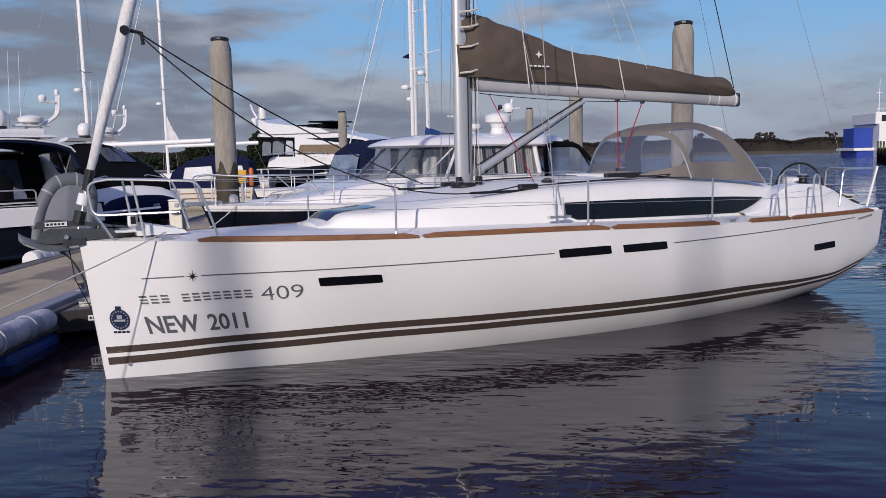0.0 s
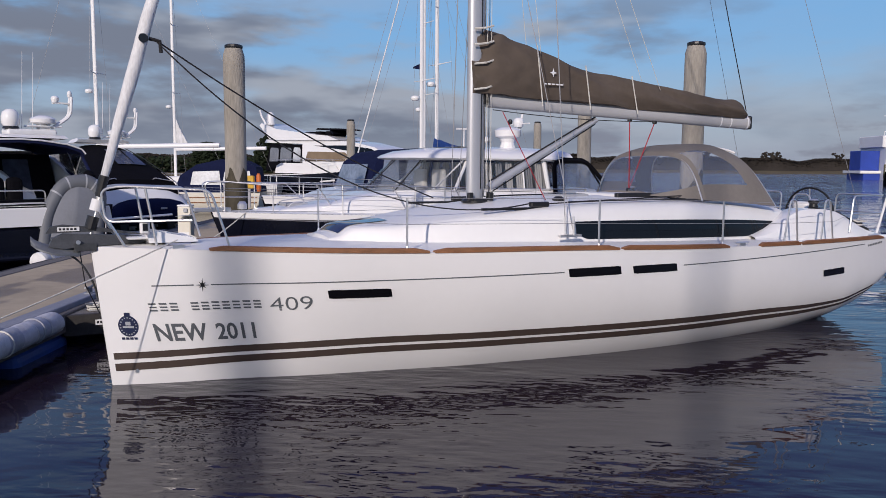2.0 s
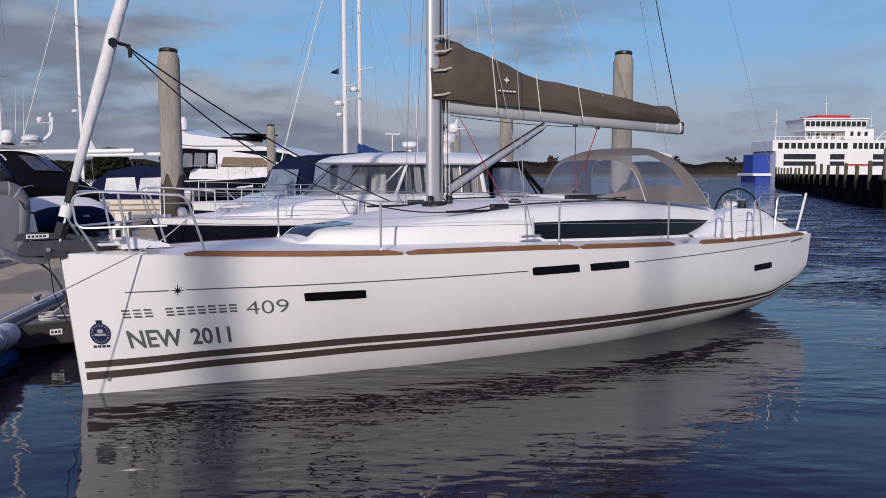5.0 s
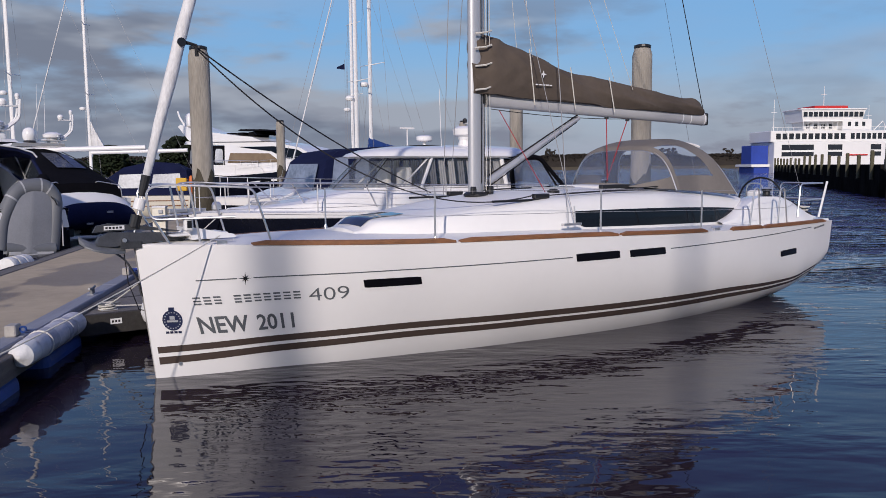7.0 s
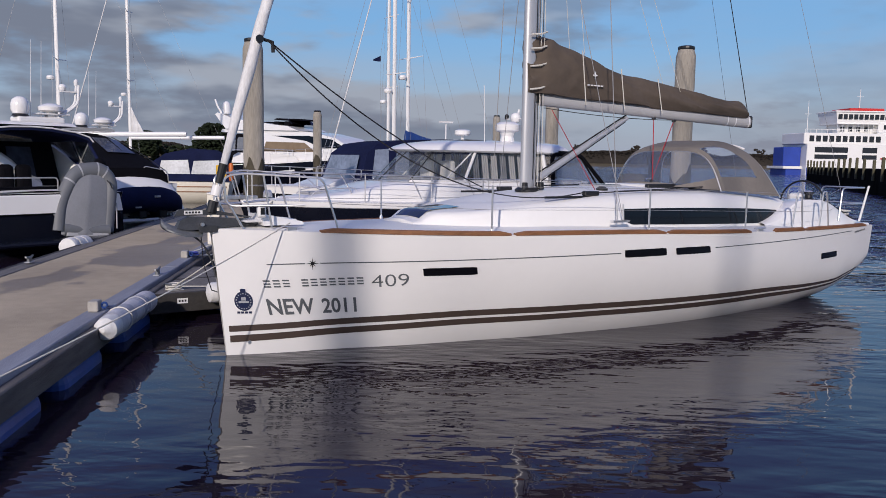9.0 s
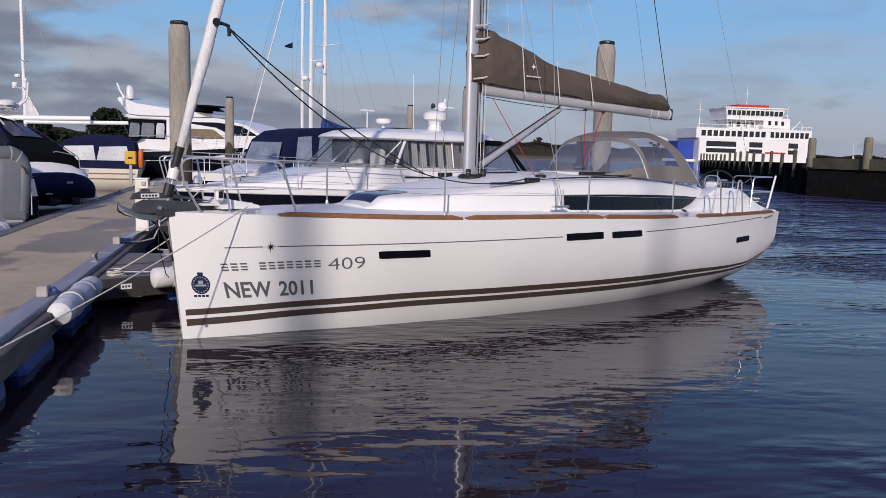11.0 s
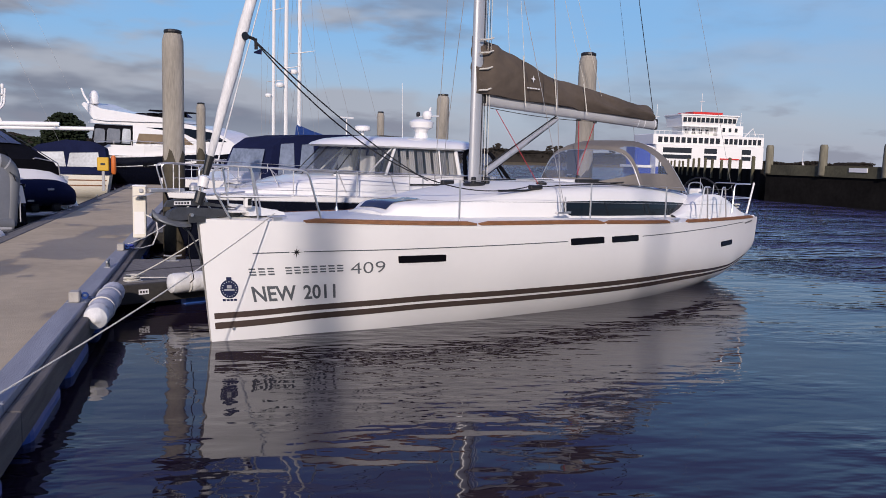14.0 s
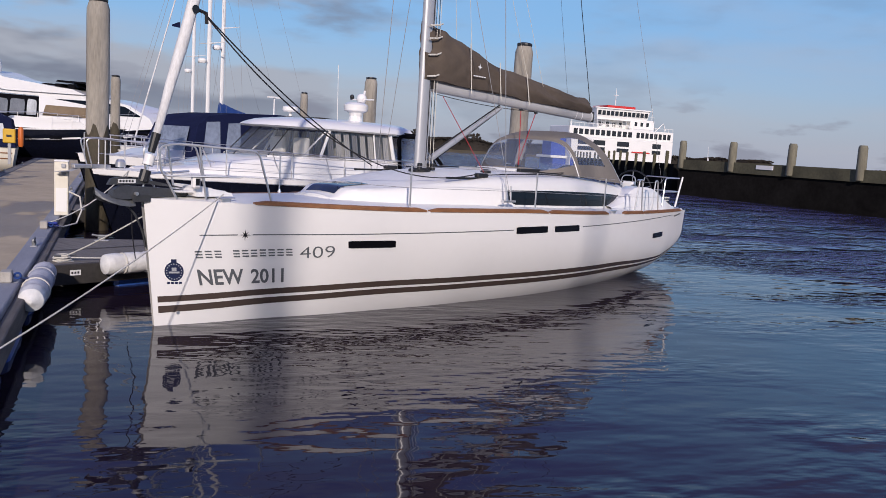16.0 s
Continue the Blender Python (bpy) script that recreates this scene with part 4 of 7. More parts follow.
    hoops = [(6.72, 0.58, 2.00, 2.02), (7.0, 0.78, 1.99, 2.20), (7.35, 1.00, 1.97, 2.43), (7.62, 1.13, 1.96, 2.60), (7.74, 1.18, 1.95, 2.66), (8.2, 1.22, 1.92, 2.74), (8.62, 1.26, 1.89, 2.78), (8.86, 1.27, 1.87, 2.77), (9.15, 1.28, 1.85, 2.70)]
    n = 141
    keys = [6.72, 6.80, 6.9, 7.05, 7.2, 7.35, 7.5, 7.64, 7.73, 7.84, 7.96, 8.08, 8.2, 8.32, 8.44, 8.54, 8.64, 8.74, 8.86, 9.0, 9.15]
    keys = [a + (b - a) * k / 4 for a, b in zip(keys, keys[1:]) for k in range(4)] + [9.15]
    tables = [[(h[0], h[j]) for h in hoops] for j in (1, 2, 3)]
    lean = [(7.74, 0.0), (8.2, 0.08), (8.62, 0.22), (8.86, 0.30), (9.15, 0.38)]
    rows = [hoop(7.46 + 0.50 * (u - 6.72) if u <= 7.73 else 7.965 + 0.64 * (u - 7.73), *[interp(tb, u) for tb in tables], n) for u in keys]
    for r, u in zip(rows, keys):
        for p in r:
            p.x += interp(lean, u) * max(0, (2.72 - p.z) / 0.72)
    cloth, vinyl = bmesh.new(), bmesh.new()
    upper = [(7.73, 0.36), (8.1, 0.33), (8.32, 0.27), (8.5, 0.19), (8.68, 0.10), (8.75, 0.0)]
    for i in range(len(keys) - 1):
        u = (keys[i] + keys[i + 1]) / 2
        for k in range(n - 1):
            e = (min(k, n - 2 - k) + 0.5) / (n - 1)
            if u < 7.62:
                clear = e > 0.03 and u > 6.78
            elif u > 7.74:
                clear = 0.03 < e < interp(upper, u)
            else:
                clear = False
            bm = vinyl if clear else cloth
            bm.faces.new([bm.verts.new(p) for p in (rows[i][k], rows[i][k + 1], rows[i + 1][k + 1], rows[i + 1][k])])
    for bm in (cloth, vinyl):
        bmesh.ops.remove_doubles(bm, verts=bm.verts, dist=0.001)
    hood = part("sprayhood", cloth, HOODC, t, "taupe canvas sprayhood with clear windows", True)
    part("sprayhood_window", vinyl, CLEARV, hood, "clear flexible vinyl window", True)
    for r in (rows[28], rows[80]):
        part("hood_hoop", tube([p - Vector((0, 0, 0.02)) for p in r], 0.013, 6), STEEL, hood, smooth=True)
    part("grab_rail", tube([p + Vector((0.03, 0, 0.02)) for p in rows[80][42:99:3]], 0.022, 6), GEL, hood, smooth=True)

    # mast and rigging
    def spar(z0, z1, a, b, n=16):
        return loft([[Vector((4.80 + a * math.cos(2 * math.pi * k / n), b * math.sin(2 * math.pi * k / n), z)) for k in range(n)] for z in (z0, z1)], close=True, caps=True)

    mast = part("mast", spar(1.93, 18.2, 0.125, 0.075), ALU, t, "tall silver aluminium mast", True)
    part("mast_track", box(4.92, 4.945, -0.018, 0.018, 2.0, 18.0), GREYP, mast)
    for x, y in ((4.85, -0.0715),):
        part("mast_groove", box(x - 0.006, x + 0.006, y - 0.004, y + 0.002, 2.1, 17.8), DARKV, mast)
    part("mast_collar", lathe([(0.18, 1.92), (0.18, 1.95), (0.14, 1.98)], 16, at=(4.8, 0, 0)), BLACK, mast)
    for k, (x, y) in enumerate(((4.98, -0.12), (4.92, 0.15), (4.66, -0.12), (5.05, 0.02))):
        part("halyard_block", box(x - 0.04, x + 0.04, y - 0.03, y + 0.03, 1.95, 2.06, 0.012), BLACK, mast)
    for k in range(4):
        part("halyard", tube([(4.90 + 0.03 * k, -0.08 - 0.008 * k, 2.0), (4.88 + 0.012 * k, -0.085, 17.5)], 0.005, 5), ROPEW if k % 2 else ROPEK, mast)
    for z, w in ((7.4, 0.95), (12.6, 0.75)):
        for side in (-1, 1):
            part("spreader", tube([(4.85, side * 0.06, z), (5.15, side * w, z + 0.08)], 0.035, 8, r1=0.02), ALU, mast)
    for side in (-1, 1):
        cp = (5.25, side * 1.42, 1.56)
        part("shroud", tube([cp, (5.15, side * 0.95, 7.48), (4.85, side * 0.06, 12.6)], 0.006, 6), WIRE, mast)
        part("shroud", tube([(5.38, side * 1.42, 1.56), (4.85, side * 0.07, 7.3)], 0.005, 6), WIRE, mast)
        part("shroud", tube([(5.15, side * 0.95, 7.48), (5.05, side * 0.75, 12.68), (4.82, 0, 17.4)], 0.005, 6), WIRE, mast)
        for x in (5.25, 5.38):
            part("turnbuckle", tube([(x, side * 1.42, 1.55), (x - 0.005, side * 1.405, 1.80)], 0.014, 6), STEEL, mast)
        part("chainplate", box(5.15, 5.48, side * 1.42 - 0.03, side * 1.42 + 0.03, 1.545, 1.575), STEEL, mast)
    for side in (-1, 1):
        part("backstay", tube([(11.75, side * 1.15, 1.38), (4.9, side * 0.03, 18.1)], 0.0035, 6), WIRE, mast)
    part("topping_lift", tube([(10.12, 0, 3.36), (4.9, 0, 18.0)], 0.008, 6), ROPEK, mast)

    # boom, sail cover, vang
    def along(u):
        return 3.215 - (u - 4.95) * 0.028

    boom = part("boom", loft([[Vector((u, 0.075 * math.cos(a), along(u) + 0.10 + 0.115 * math.sin(a))) for a in (2 * math.pi * k / 14 for k in range(14))] for u in (4.98, 10.15)], close=True, caps=True), ALUG, t, "grey aluminium boom", True)
    part("boom_end", box(10.13, 10.21, -0.07, 0.07, along(10.15) - 0.01, along(10.15) + 0.21, 0.02), BLACK, boom)
    part("gooseneck", box(4.90, 5.05, -0.04, 0.04, along(5) + 0.03, along(5) + 0.16, 0.01), BLACK, boom)
    for u in (9.45, 9.68, 10.08):
        part("boom_strap", loft([[Vector((uu, 0.08 * math.cos(a), along(u) + 0.10 + 0.12 * math.sin(a))) for a in (2 * math.pi * k / 14 for k in range(14))] for uu in (u, u + 0.03)], close=True), ALUW, boom)
    top = [(4.72, 4.27), (5.0, 4.25), (5.4, 4.15), (5.9, 3.98), (6.4, 3.85), (7.2, 3.76), (8.0, 3.67), (8.8, 3.59), (9.4, 3.54), (9.75, 3.53), (9.95, 3.46), (10.05, 3.36)]
    wid = [(4.72, 0.10), (5.0, 0.20), (6.0, 0.21), (8.0, 0.18), (9.7, 0.16), (9.95, 0.13), (10.05, 0.08)]
    rows = []
    nn = 36
    for i in range(90):
        u = 4.72 + (10.05 - 4.72) * i / 89
        zt, w = interp(top, u), interp(wid, u)
        zl = along(u) + 0.155 if u > 4.95 else along(4.95) + 0.16
        row = []
        for k in range(nn):
            s = k / (nn - 1)
            side = -1 if s < 0.5 else 1
            h = 1 - abs(2 * s - 1)
            y = side * w * (1 - h**2.2) ** 0.5 * (0.62 + 0.38 * math.sin(min(1, h * 2.2) * math.pi / 2))
            fold = 0.062 * noise.noise(Vector((u * 0.9, h * 1.8 + u * 0.7, side))) + 0.022 * noise.noise(Vector((u * 2.6 + h * 2.5, h * 2.5, side * 2))) + 0.014 * noise.noise(Vector((u * 1.2, h * 7 + u * 2.0, side * 4))) + 0.06 * max(0, 1 - (u - 4.72) / 1.2) * noise.noise(Vector((u * 4, h * 5 - u * 3, side * 3)))
            row.append(Vector((u + (0.05 * noise.noise(Vector((h * 3, side, 5))) if i == 0 else 0), y + side * fold, zl + (zt - zl) * h + fold * 0.7)))
        rows.append(row)
    cover = part("sail_cover", loft(rows, close=True, caps=True), CANVAS, t, "taupe canvas stack-pack sail cover on the boom", True)
    part("cover_star", MAIN_flat(5.92, 3.70, 0.06, -0.225), ALUW, cover)
    for k in range(5):
        part("cover_lettering", box(5.76 + k * 0.07, 5.81 + k * 0.07, -0.232, -0.226, 3.535, 3.553), ALUW, cover)
    for u, zt in ((5.65, 4.15), (6.5, 3.94), (7.4, 3.85)):
        part("lazy_strap", tube([(u, -0.21 if u < 7 else -0.18, zt - 0.1), (u + 0.12, -0.20, along(u) + 0.05)], 0.009, 6), ROPEW, cover)
    for z in (3.42, 3.75, 4.0, 4.2):
        part("cover_lacing", tube([(4.70, -0.13, z), (4.86, -0.17, z + 0.02), (4.98, -0.15, z + 0.06)], 0.014, 6), ROPEW, cover)
    for side in (-1, 1):
        part("lazy_jack", tube([(5.75, side * 0.16, 3.95), (4.95, side * 0.1, 9.5)], 0.004, 5), ROPEW, mast)
        part("lazy_jack", tube([(8.0, side * 0.16, 3.58), (4.95, side * 0.1, 9.5)], 0.004, 5), ROPEW, mast)
    va, vb = Vector((5.02, 0, 2.12)), Vector((6.9, 0, 3.10))
    vang = part("boom_vang", tube([va, va.lerp(vb, 0.55)], 0.05, 10), ALU, t, "silver tubular boom vang", True)
    part("vang_rod", tube([va.lerp(vb, 0.55), vb], 0.036, 10), ALU, vang, smooth=True)
    part("vang_tackle", tube([va + Vector((0.03, 0.02, 0.09)), vb + Vector((0, 0.02, 0.05))], 0.012, 6), ROPEK, vang)
    part("vang_tackle", tube([va + Vector((0.1, 0.04, -0.05)), vb + Vector((0, 0.03, -0.06))], 0.008, 6), ROPEK, vang)
    # mainsheet: red falls under the boom
    for u0, z0, u1, y1, z1 in ((7.55, 3.12, 7.52, -0.06, 2.06), (8.06, 3.10, 7.60, 0.04, 2.06)):
        part("mainsheet", tube([(u0, 0, z0), (u1, y1, z1)], 0.008, 6), ROPER, t, "red mainsheet line")
        part("sheet_block", box(u0 - 0.035, u0 + 0.035, -0.025, 0.025, z0 - 0.02, z0 + 0.07, 0.01), BLACK, t)
        part("sheet_block", box(u1 - 0.035, u1 + 0.035, y1 - 0.025, y1 + 0.025, z1 - 0.08, z1 + 0.04, 0.01), BLACK, t)
    part("reefing_line", tube(sag((5.05, -0.05, 3.17), (8.4, 0, 3.13), 0.05), 0.006, 5), ROPEK, t)
    part("reefing_line", tube([(5.2, -0.06, 3.15), (5.32, -0.9, 1.98)], 0.006, 5), ROPER, t)

    # furled headsail
    fa, fb = Vector((0.10, 0, 2.04)), Vector((4.35, 0, 16.8))
    rows = []
    d = (fb - fa).normalized()
    e1 = Vector((0, 1, 0))
    e2 = d.cross(e1)
    for i in range(240):
        f = i / 239
        c = fa.lerp(fb, 0.015 + 0.95 * f)
        r = 0.040 + 0.030 * min(1, f * 14) - 0.044 * f
        r *= 1 + 0.05 * noise.noise(Vector((0, 0, f * 40)))
        rows.append([c + e1 * r * math.cos(a) * (1 + 0.06 * noise.noise(Vector((math.cos(a), math.sin(a), f * 22))) + 0.09 * abs(math.sin(0.5 * (a - f * 96 + 2.2 * noise.noise(Vector((f * 30, 4, 0)))))) ** 6) + e2 * r * math.sin(a) * (1 + 0.09 * abs(math.sin(0.5 * (a - f * 96 + 2.2 * noise.noise(Vector((f * 30, 4, 0)))))) ** 6) for a in (2 * math.pi * k / 20 for k in range(20))])
    sail = part("furled_headsail", loft(rows, close=True, caps=True), SAIL, t, "white headsail rolled round the forestay", True)
    part("sail_badge", lathe([(0.05, 0), (0.05, 0.004)], 12, axis="y", at=fa.lerp(fb, 0.115) + Vector((0, -0.09, 0))), DARKV, sail)
    part("forestay", tube([(-0.02, 0, 1.55), fa.lerp(fb, 0.02)], 0.012, 8), STEEL, sail)
    dr = part("furling_drum", tube([fa.lerp(fb, -0.009), fa.lerp(fb, -0.001)], 0.062, 16), GEL, sail, "white furling drum", True)
    part("drum_guard", tube([fa.lerp(fb, -0.022), fa.lerp(fb, -0.013)], 0.06, 12), BLACK, dr)
    part("drum_guard", tube([fa.lerp(fb, 0.001), fa.lerp(fb, 0.016)], 0.04, 12, r1=0.055), BLACK, dr)
    clew = fa.lerp(fb, 0.112) + Vector((0.13, -0.03, 0.05))
    part("clew_knot", tube([clew - Vector((0.05, 0, 0)), clew + Vector((0.06, 0, -0.02)), clew + Vector((0.07, 0, -0.14))], 0.022, 6), ROPEK, sail)
    part("headsail_sheet", tube(sag(clew, (5.05, -0.98, 1.95), 0.68, 26), 0.009, 6), ROPEK, sail, "black headsail sheet")
    part("headsail_sheet", tube(sag(clew, (4.7, 0.98, 1.95), 0.12, 20), 0.009, 6), ROPEK, sail, "black headsail sheet")
    part("headsail_sheet", tube([(5.05, -0.98, 1.93), (7.0, -1.08, 2.0), (8.35, -0.78, 2.02)], 0.009, 6), ROPEK, sail)

    # pulpit, stanchions, lifelines, pushpit
    def rail(pts, nm="rail", r=0.0135, par=None, rad=0.1):
        part(nm, tube(bend(pts, rad), r, 8), STEEL, par, smooth=True)

    zb = MAIN.zs(0.5)
    pul = part("pulpit", tube(bend([(1.30, -0.70, zb + 0.02), (1.12, -0.66, zb + 0.62), (0.30, -0.24, zb + 0.66), (0.10, -0.17, zb + 0.62), (0.14, -0.17, zb + 0.28), (0.95, -0.55, zb + 0.30)], 0.1), 0.0135, 8), STEEL, t, "stainless steel bow pulpit", True)
    for side in (-1, 1):
        if side == 1:
            rail([(1.30, 0.70, zb + 0.02), (1.12, 0.66, zb + 0.62), (0.30, 0.24, zb + 0.66), (0.10, 0.17, zb + 0.62), (0.14, 0.17, zb + 0.28), (0.95, 0.55, zb + 0.30)], "pulpit_rail", par=pul)
        rail([(0.62, side * 0.34, zb + 0.02), (0.52, side * 0.34, zb + 0.64)], "pulpit_leg", par=pul)
        rail([(0.32, side * 0.20, zb + 0.02), (0.16, side * 0.18, zb + 0.30)], "pulpit_leg", par=pul)
        tops, mids = [(1.12, side * 0.66, zb + 0.62)], [(1.2, side * 0.68, zb + 0.32)]
        for u in (3.08, 5.40, 7.42):
            w, z = MAIN.width(u, MAIN.zs(u)) - 0.05, MAIN.zs(u)
            st = part("stanchion", tube([(u, side * w, z), (u, side * w, z + 0.60)], 0.0125, 8), STEEL, t, "stainless guardrail stanchion", True)
            part("stanchion_base", lathe([(0.03, 0), (0.028, 0.03), (0.015, 0.07)], 10, at=(u, side * w, z)), STEEL, st)
            tops.append((u, side * w, z + 0.60))
            mids.append((u, side * w, z + 0.31))
        for u, uu in ((8.72, 8.95), (10.0, 9.78)):
            w, z = MAIN.width(u, MAIN.zs(u)) - 0.05, MAIN.zs(u)
            part("gate_stanchion", tube(bend([(u, side * w, z), (u + (uu - u) * 0.5, side * w, z + 0.62), (uu, side * w, z + 0.62), (uu + (uu - u) * 0.3, side * w, z)], 0.06), 0.0135, 8), STEEL, t, "stainless gate stanchion", True)
            tops.append((u, side * w, z + 0.58))
            mids.append((u, side * w, z + 0.30))
        w = 1.42
        tops.append((10.95, side * w, 1.98))
        mids.append((10.95, side * w, 1.70))
        for line in (tops, mids):
            part("lifeline", tube(line, 0.0035, 5), WIRE, t)
        pp = part("pushpit", tube(bend([(11.80, side * 0.55, 1.38), (11.86, side * 0.55, 1.99), (11.86, side * 1.40, 1.99), (10.95, side * 1.46, 1.99), (10.85, side * 1.48, 1.42)], 0.1), 0.0135, 8), STEEL, t, "stainless stern pushpit", True)
        rail([(11.86, side * 0.55, 1.70), (11.86, side * 1.40, 1.70), (10.9, side * 1.47, 1.70)], "pushpit_rail", par=pp)
        part("pushpit_leg", tube([(11.70, side * 1.40, 1.37), (11.92, side * 1.42, 2.02)], 0.02, 8), GEL, pp, smooth=True)
    # stern clutter: coiled lines
    for k in range(6):
        c = (11.25 + 0.02 * k, -1.22 + 0.03 * math.sin(k * 2), 1.48 + 0.018 * k)
        part("coiled_line", ring(c, 0.13 + 0.012 * (k % 3), 0.012, "z", 20, 6), ROPEK if k % 3 == 0 else ROPEW, t)
    part("coiled_line", tube(bend([(10.75, -1.30, 1.72), (11.0, -1.36, 1.60), (11.3, -1.34, 1.50), (11.6, -1.30, 1.42)], 0.1), 0.03, 8), ROPEK, t, smooth=True)

    # bow: roller, anchor, cleats, hatch
    part("bow_roller", box(-0.10, 0.55, -0.055, 0.055, 1.545, 1.575, 0.01), GALV, t)
    an = part("anchor", prism([(-0.40, 1.545), (-0.36, 1.63), (-0.26, 1.675), (0.20, 1.65), (0.92, 1.595), (0.92, 1.58), (0.1, 1.54), (-0.26, 1.52)], 0.075, 0.035), GALV, t, "dark galvanised plough anchor on the bow roller", True)
    part("shank", prism([(-0.42, 1.68), (-0.38, 1.75), (-0.26, 1.77), (0.10, 1.73), (0.50, 1.655), (0.48, 1.645), (0.05, 1.69), (-0.20, 1.685)], 0.028, 0.02), GALV, an, smooth=True)
    part("tag_plate", box(-0.31, -0.10, -0.036, -0.031, 1.70, 1.745), ALUW, an, "small white plate on the shank")
    for k in range(5):
        part("plate_bar", box(-0.295 + k * 0.036, -0.272 + k * 0.036, -0.039, -0.0365, 1.712, 1.734), BLACK, an)
    # two curved flukes swept forward and down
    for side in (-1, 1):
        rows = []
        for x, zz, w in ((-0.10, 1.53, 0.04), (-0.20, 1.53, 0.09), (-0.32, 1.545, 0.14), (-0.44, 1.58, 0.13), (-0.52, 1.62, 0.08), (-0.56, 1.66, 0.02)):
            rows.append([Vector((x, side * w * q, zz - 0.07 * q**1.4)) for q in (0, 0.35, 0.7, 1)] + [Vector((x, side * w * q, zz - 0.07 * q**1.4 - 0.02)) for q in (1, 0.7, 0.35, 0)])
        part("fluke", loft(rows, close=True, caps=True), GALVL, an, "pale galvanised anchor fluke", True)
    part("shank_pin", lathe([(0.022, -0.03), (0.022, 0.0)], 10, axis="y", at=(-0.12, -0.075, 1.585)), STEEL, an)
    part("roller_cheek", box(-0.16, 0.06, -0.085, -0.078, 1.49, 1.57, 0.003), GALV, an)
    part("anchor_arm", tube(bend([(-0.30, 0, 1.51), (-0.10, 0.0, 1.38), (0.03, 0.02, 1.12), (0.06, 0.02, 0.95)], 0.12), 0.012, 6), GALV, an, smooth=True)
    part("bow_chock", prism([(0.56, 1.56), (0.54, 1.69), (0.66, 1.68), (1.05, 1.60), (1.08, 1.56)], 0.24, 0.22), GEL, t, "white moulded bow chock", True)
    part("anchor_locker", box(0.35, 1.0, -0.2, 0.2, 1.60, 1.625, 0.01), DECKW, t)
    part("nav_light", box(0.46, 0.56, -0.33, -0.25, 1.66, 1.82, 0.02), GEL, t)
    part("nav_lens", box(0.485, 0.535, -0.334, -0.3305, 1.70, 1.78), BLACK, t)
    for u, side in ((0.82, -1), (0.82, 1), (7.82, -1), (7.82, 1), (11.3, -1), (11.3, 1)):
        w = MAIN.width(u, MAIN.zs(u)) - 0.06
        z = MAIN.zs(u)
        c = part("deck_cleat", tube([(u - 0.13, side * w, z + 0.05), (u + 0.13, side * w, z + 0.05)], 0.014, 8), STEEL, t, "stainless deck cleat", True)
        part("cleat_foot", box(u - 0.06, u + 0.06, side * w - 0.02, side * w + 0.02, z, z + 0.045), STEEL, c)
    return t


def MAIN_flat(u, z, r, y):
    bm = bmesh.new()
    vs = []
    for k in range(8):
        rr = r if k % 2 == 0 else r * 0.35
        vs.append(bm.verts.new((u + rr * math.sin(math.pi * k / 4), y, z + rr * math.cos(math.pi * k / 4))))
    bm.faces.new(vs)
    return bm


white_yacht()


# ---- the deck-saloon yacht in the next berth ----
WH = Hull(
    11.6,
    [(0, 0.03), (0.6, 0.42), (1.5, 0.92), (3, 1.42), (4.5, 1.68), (6, 1.76), (8, 1.74), (10, 1.58), (11.6, 1.35)],
    [(0, 1.46), (3, 1.40), (6, 1.33), (9, 1.30), (11.6, 1.32)],
    [(0, -0.3), (2, -0.5), (6, -0.6), (9, -0.3), (11.6, 0.25)],
    rake=0.55,
)


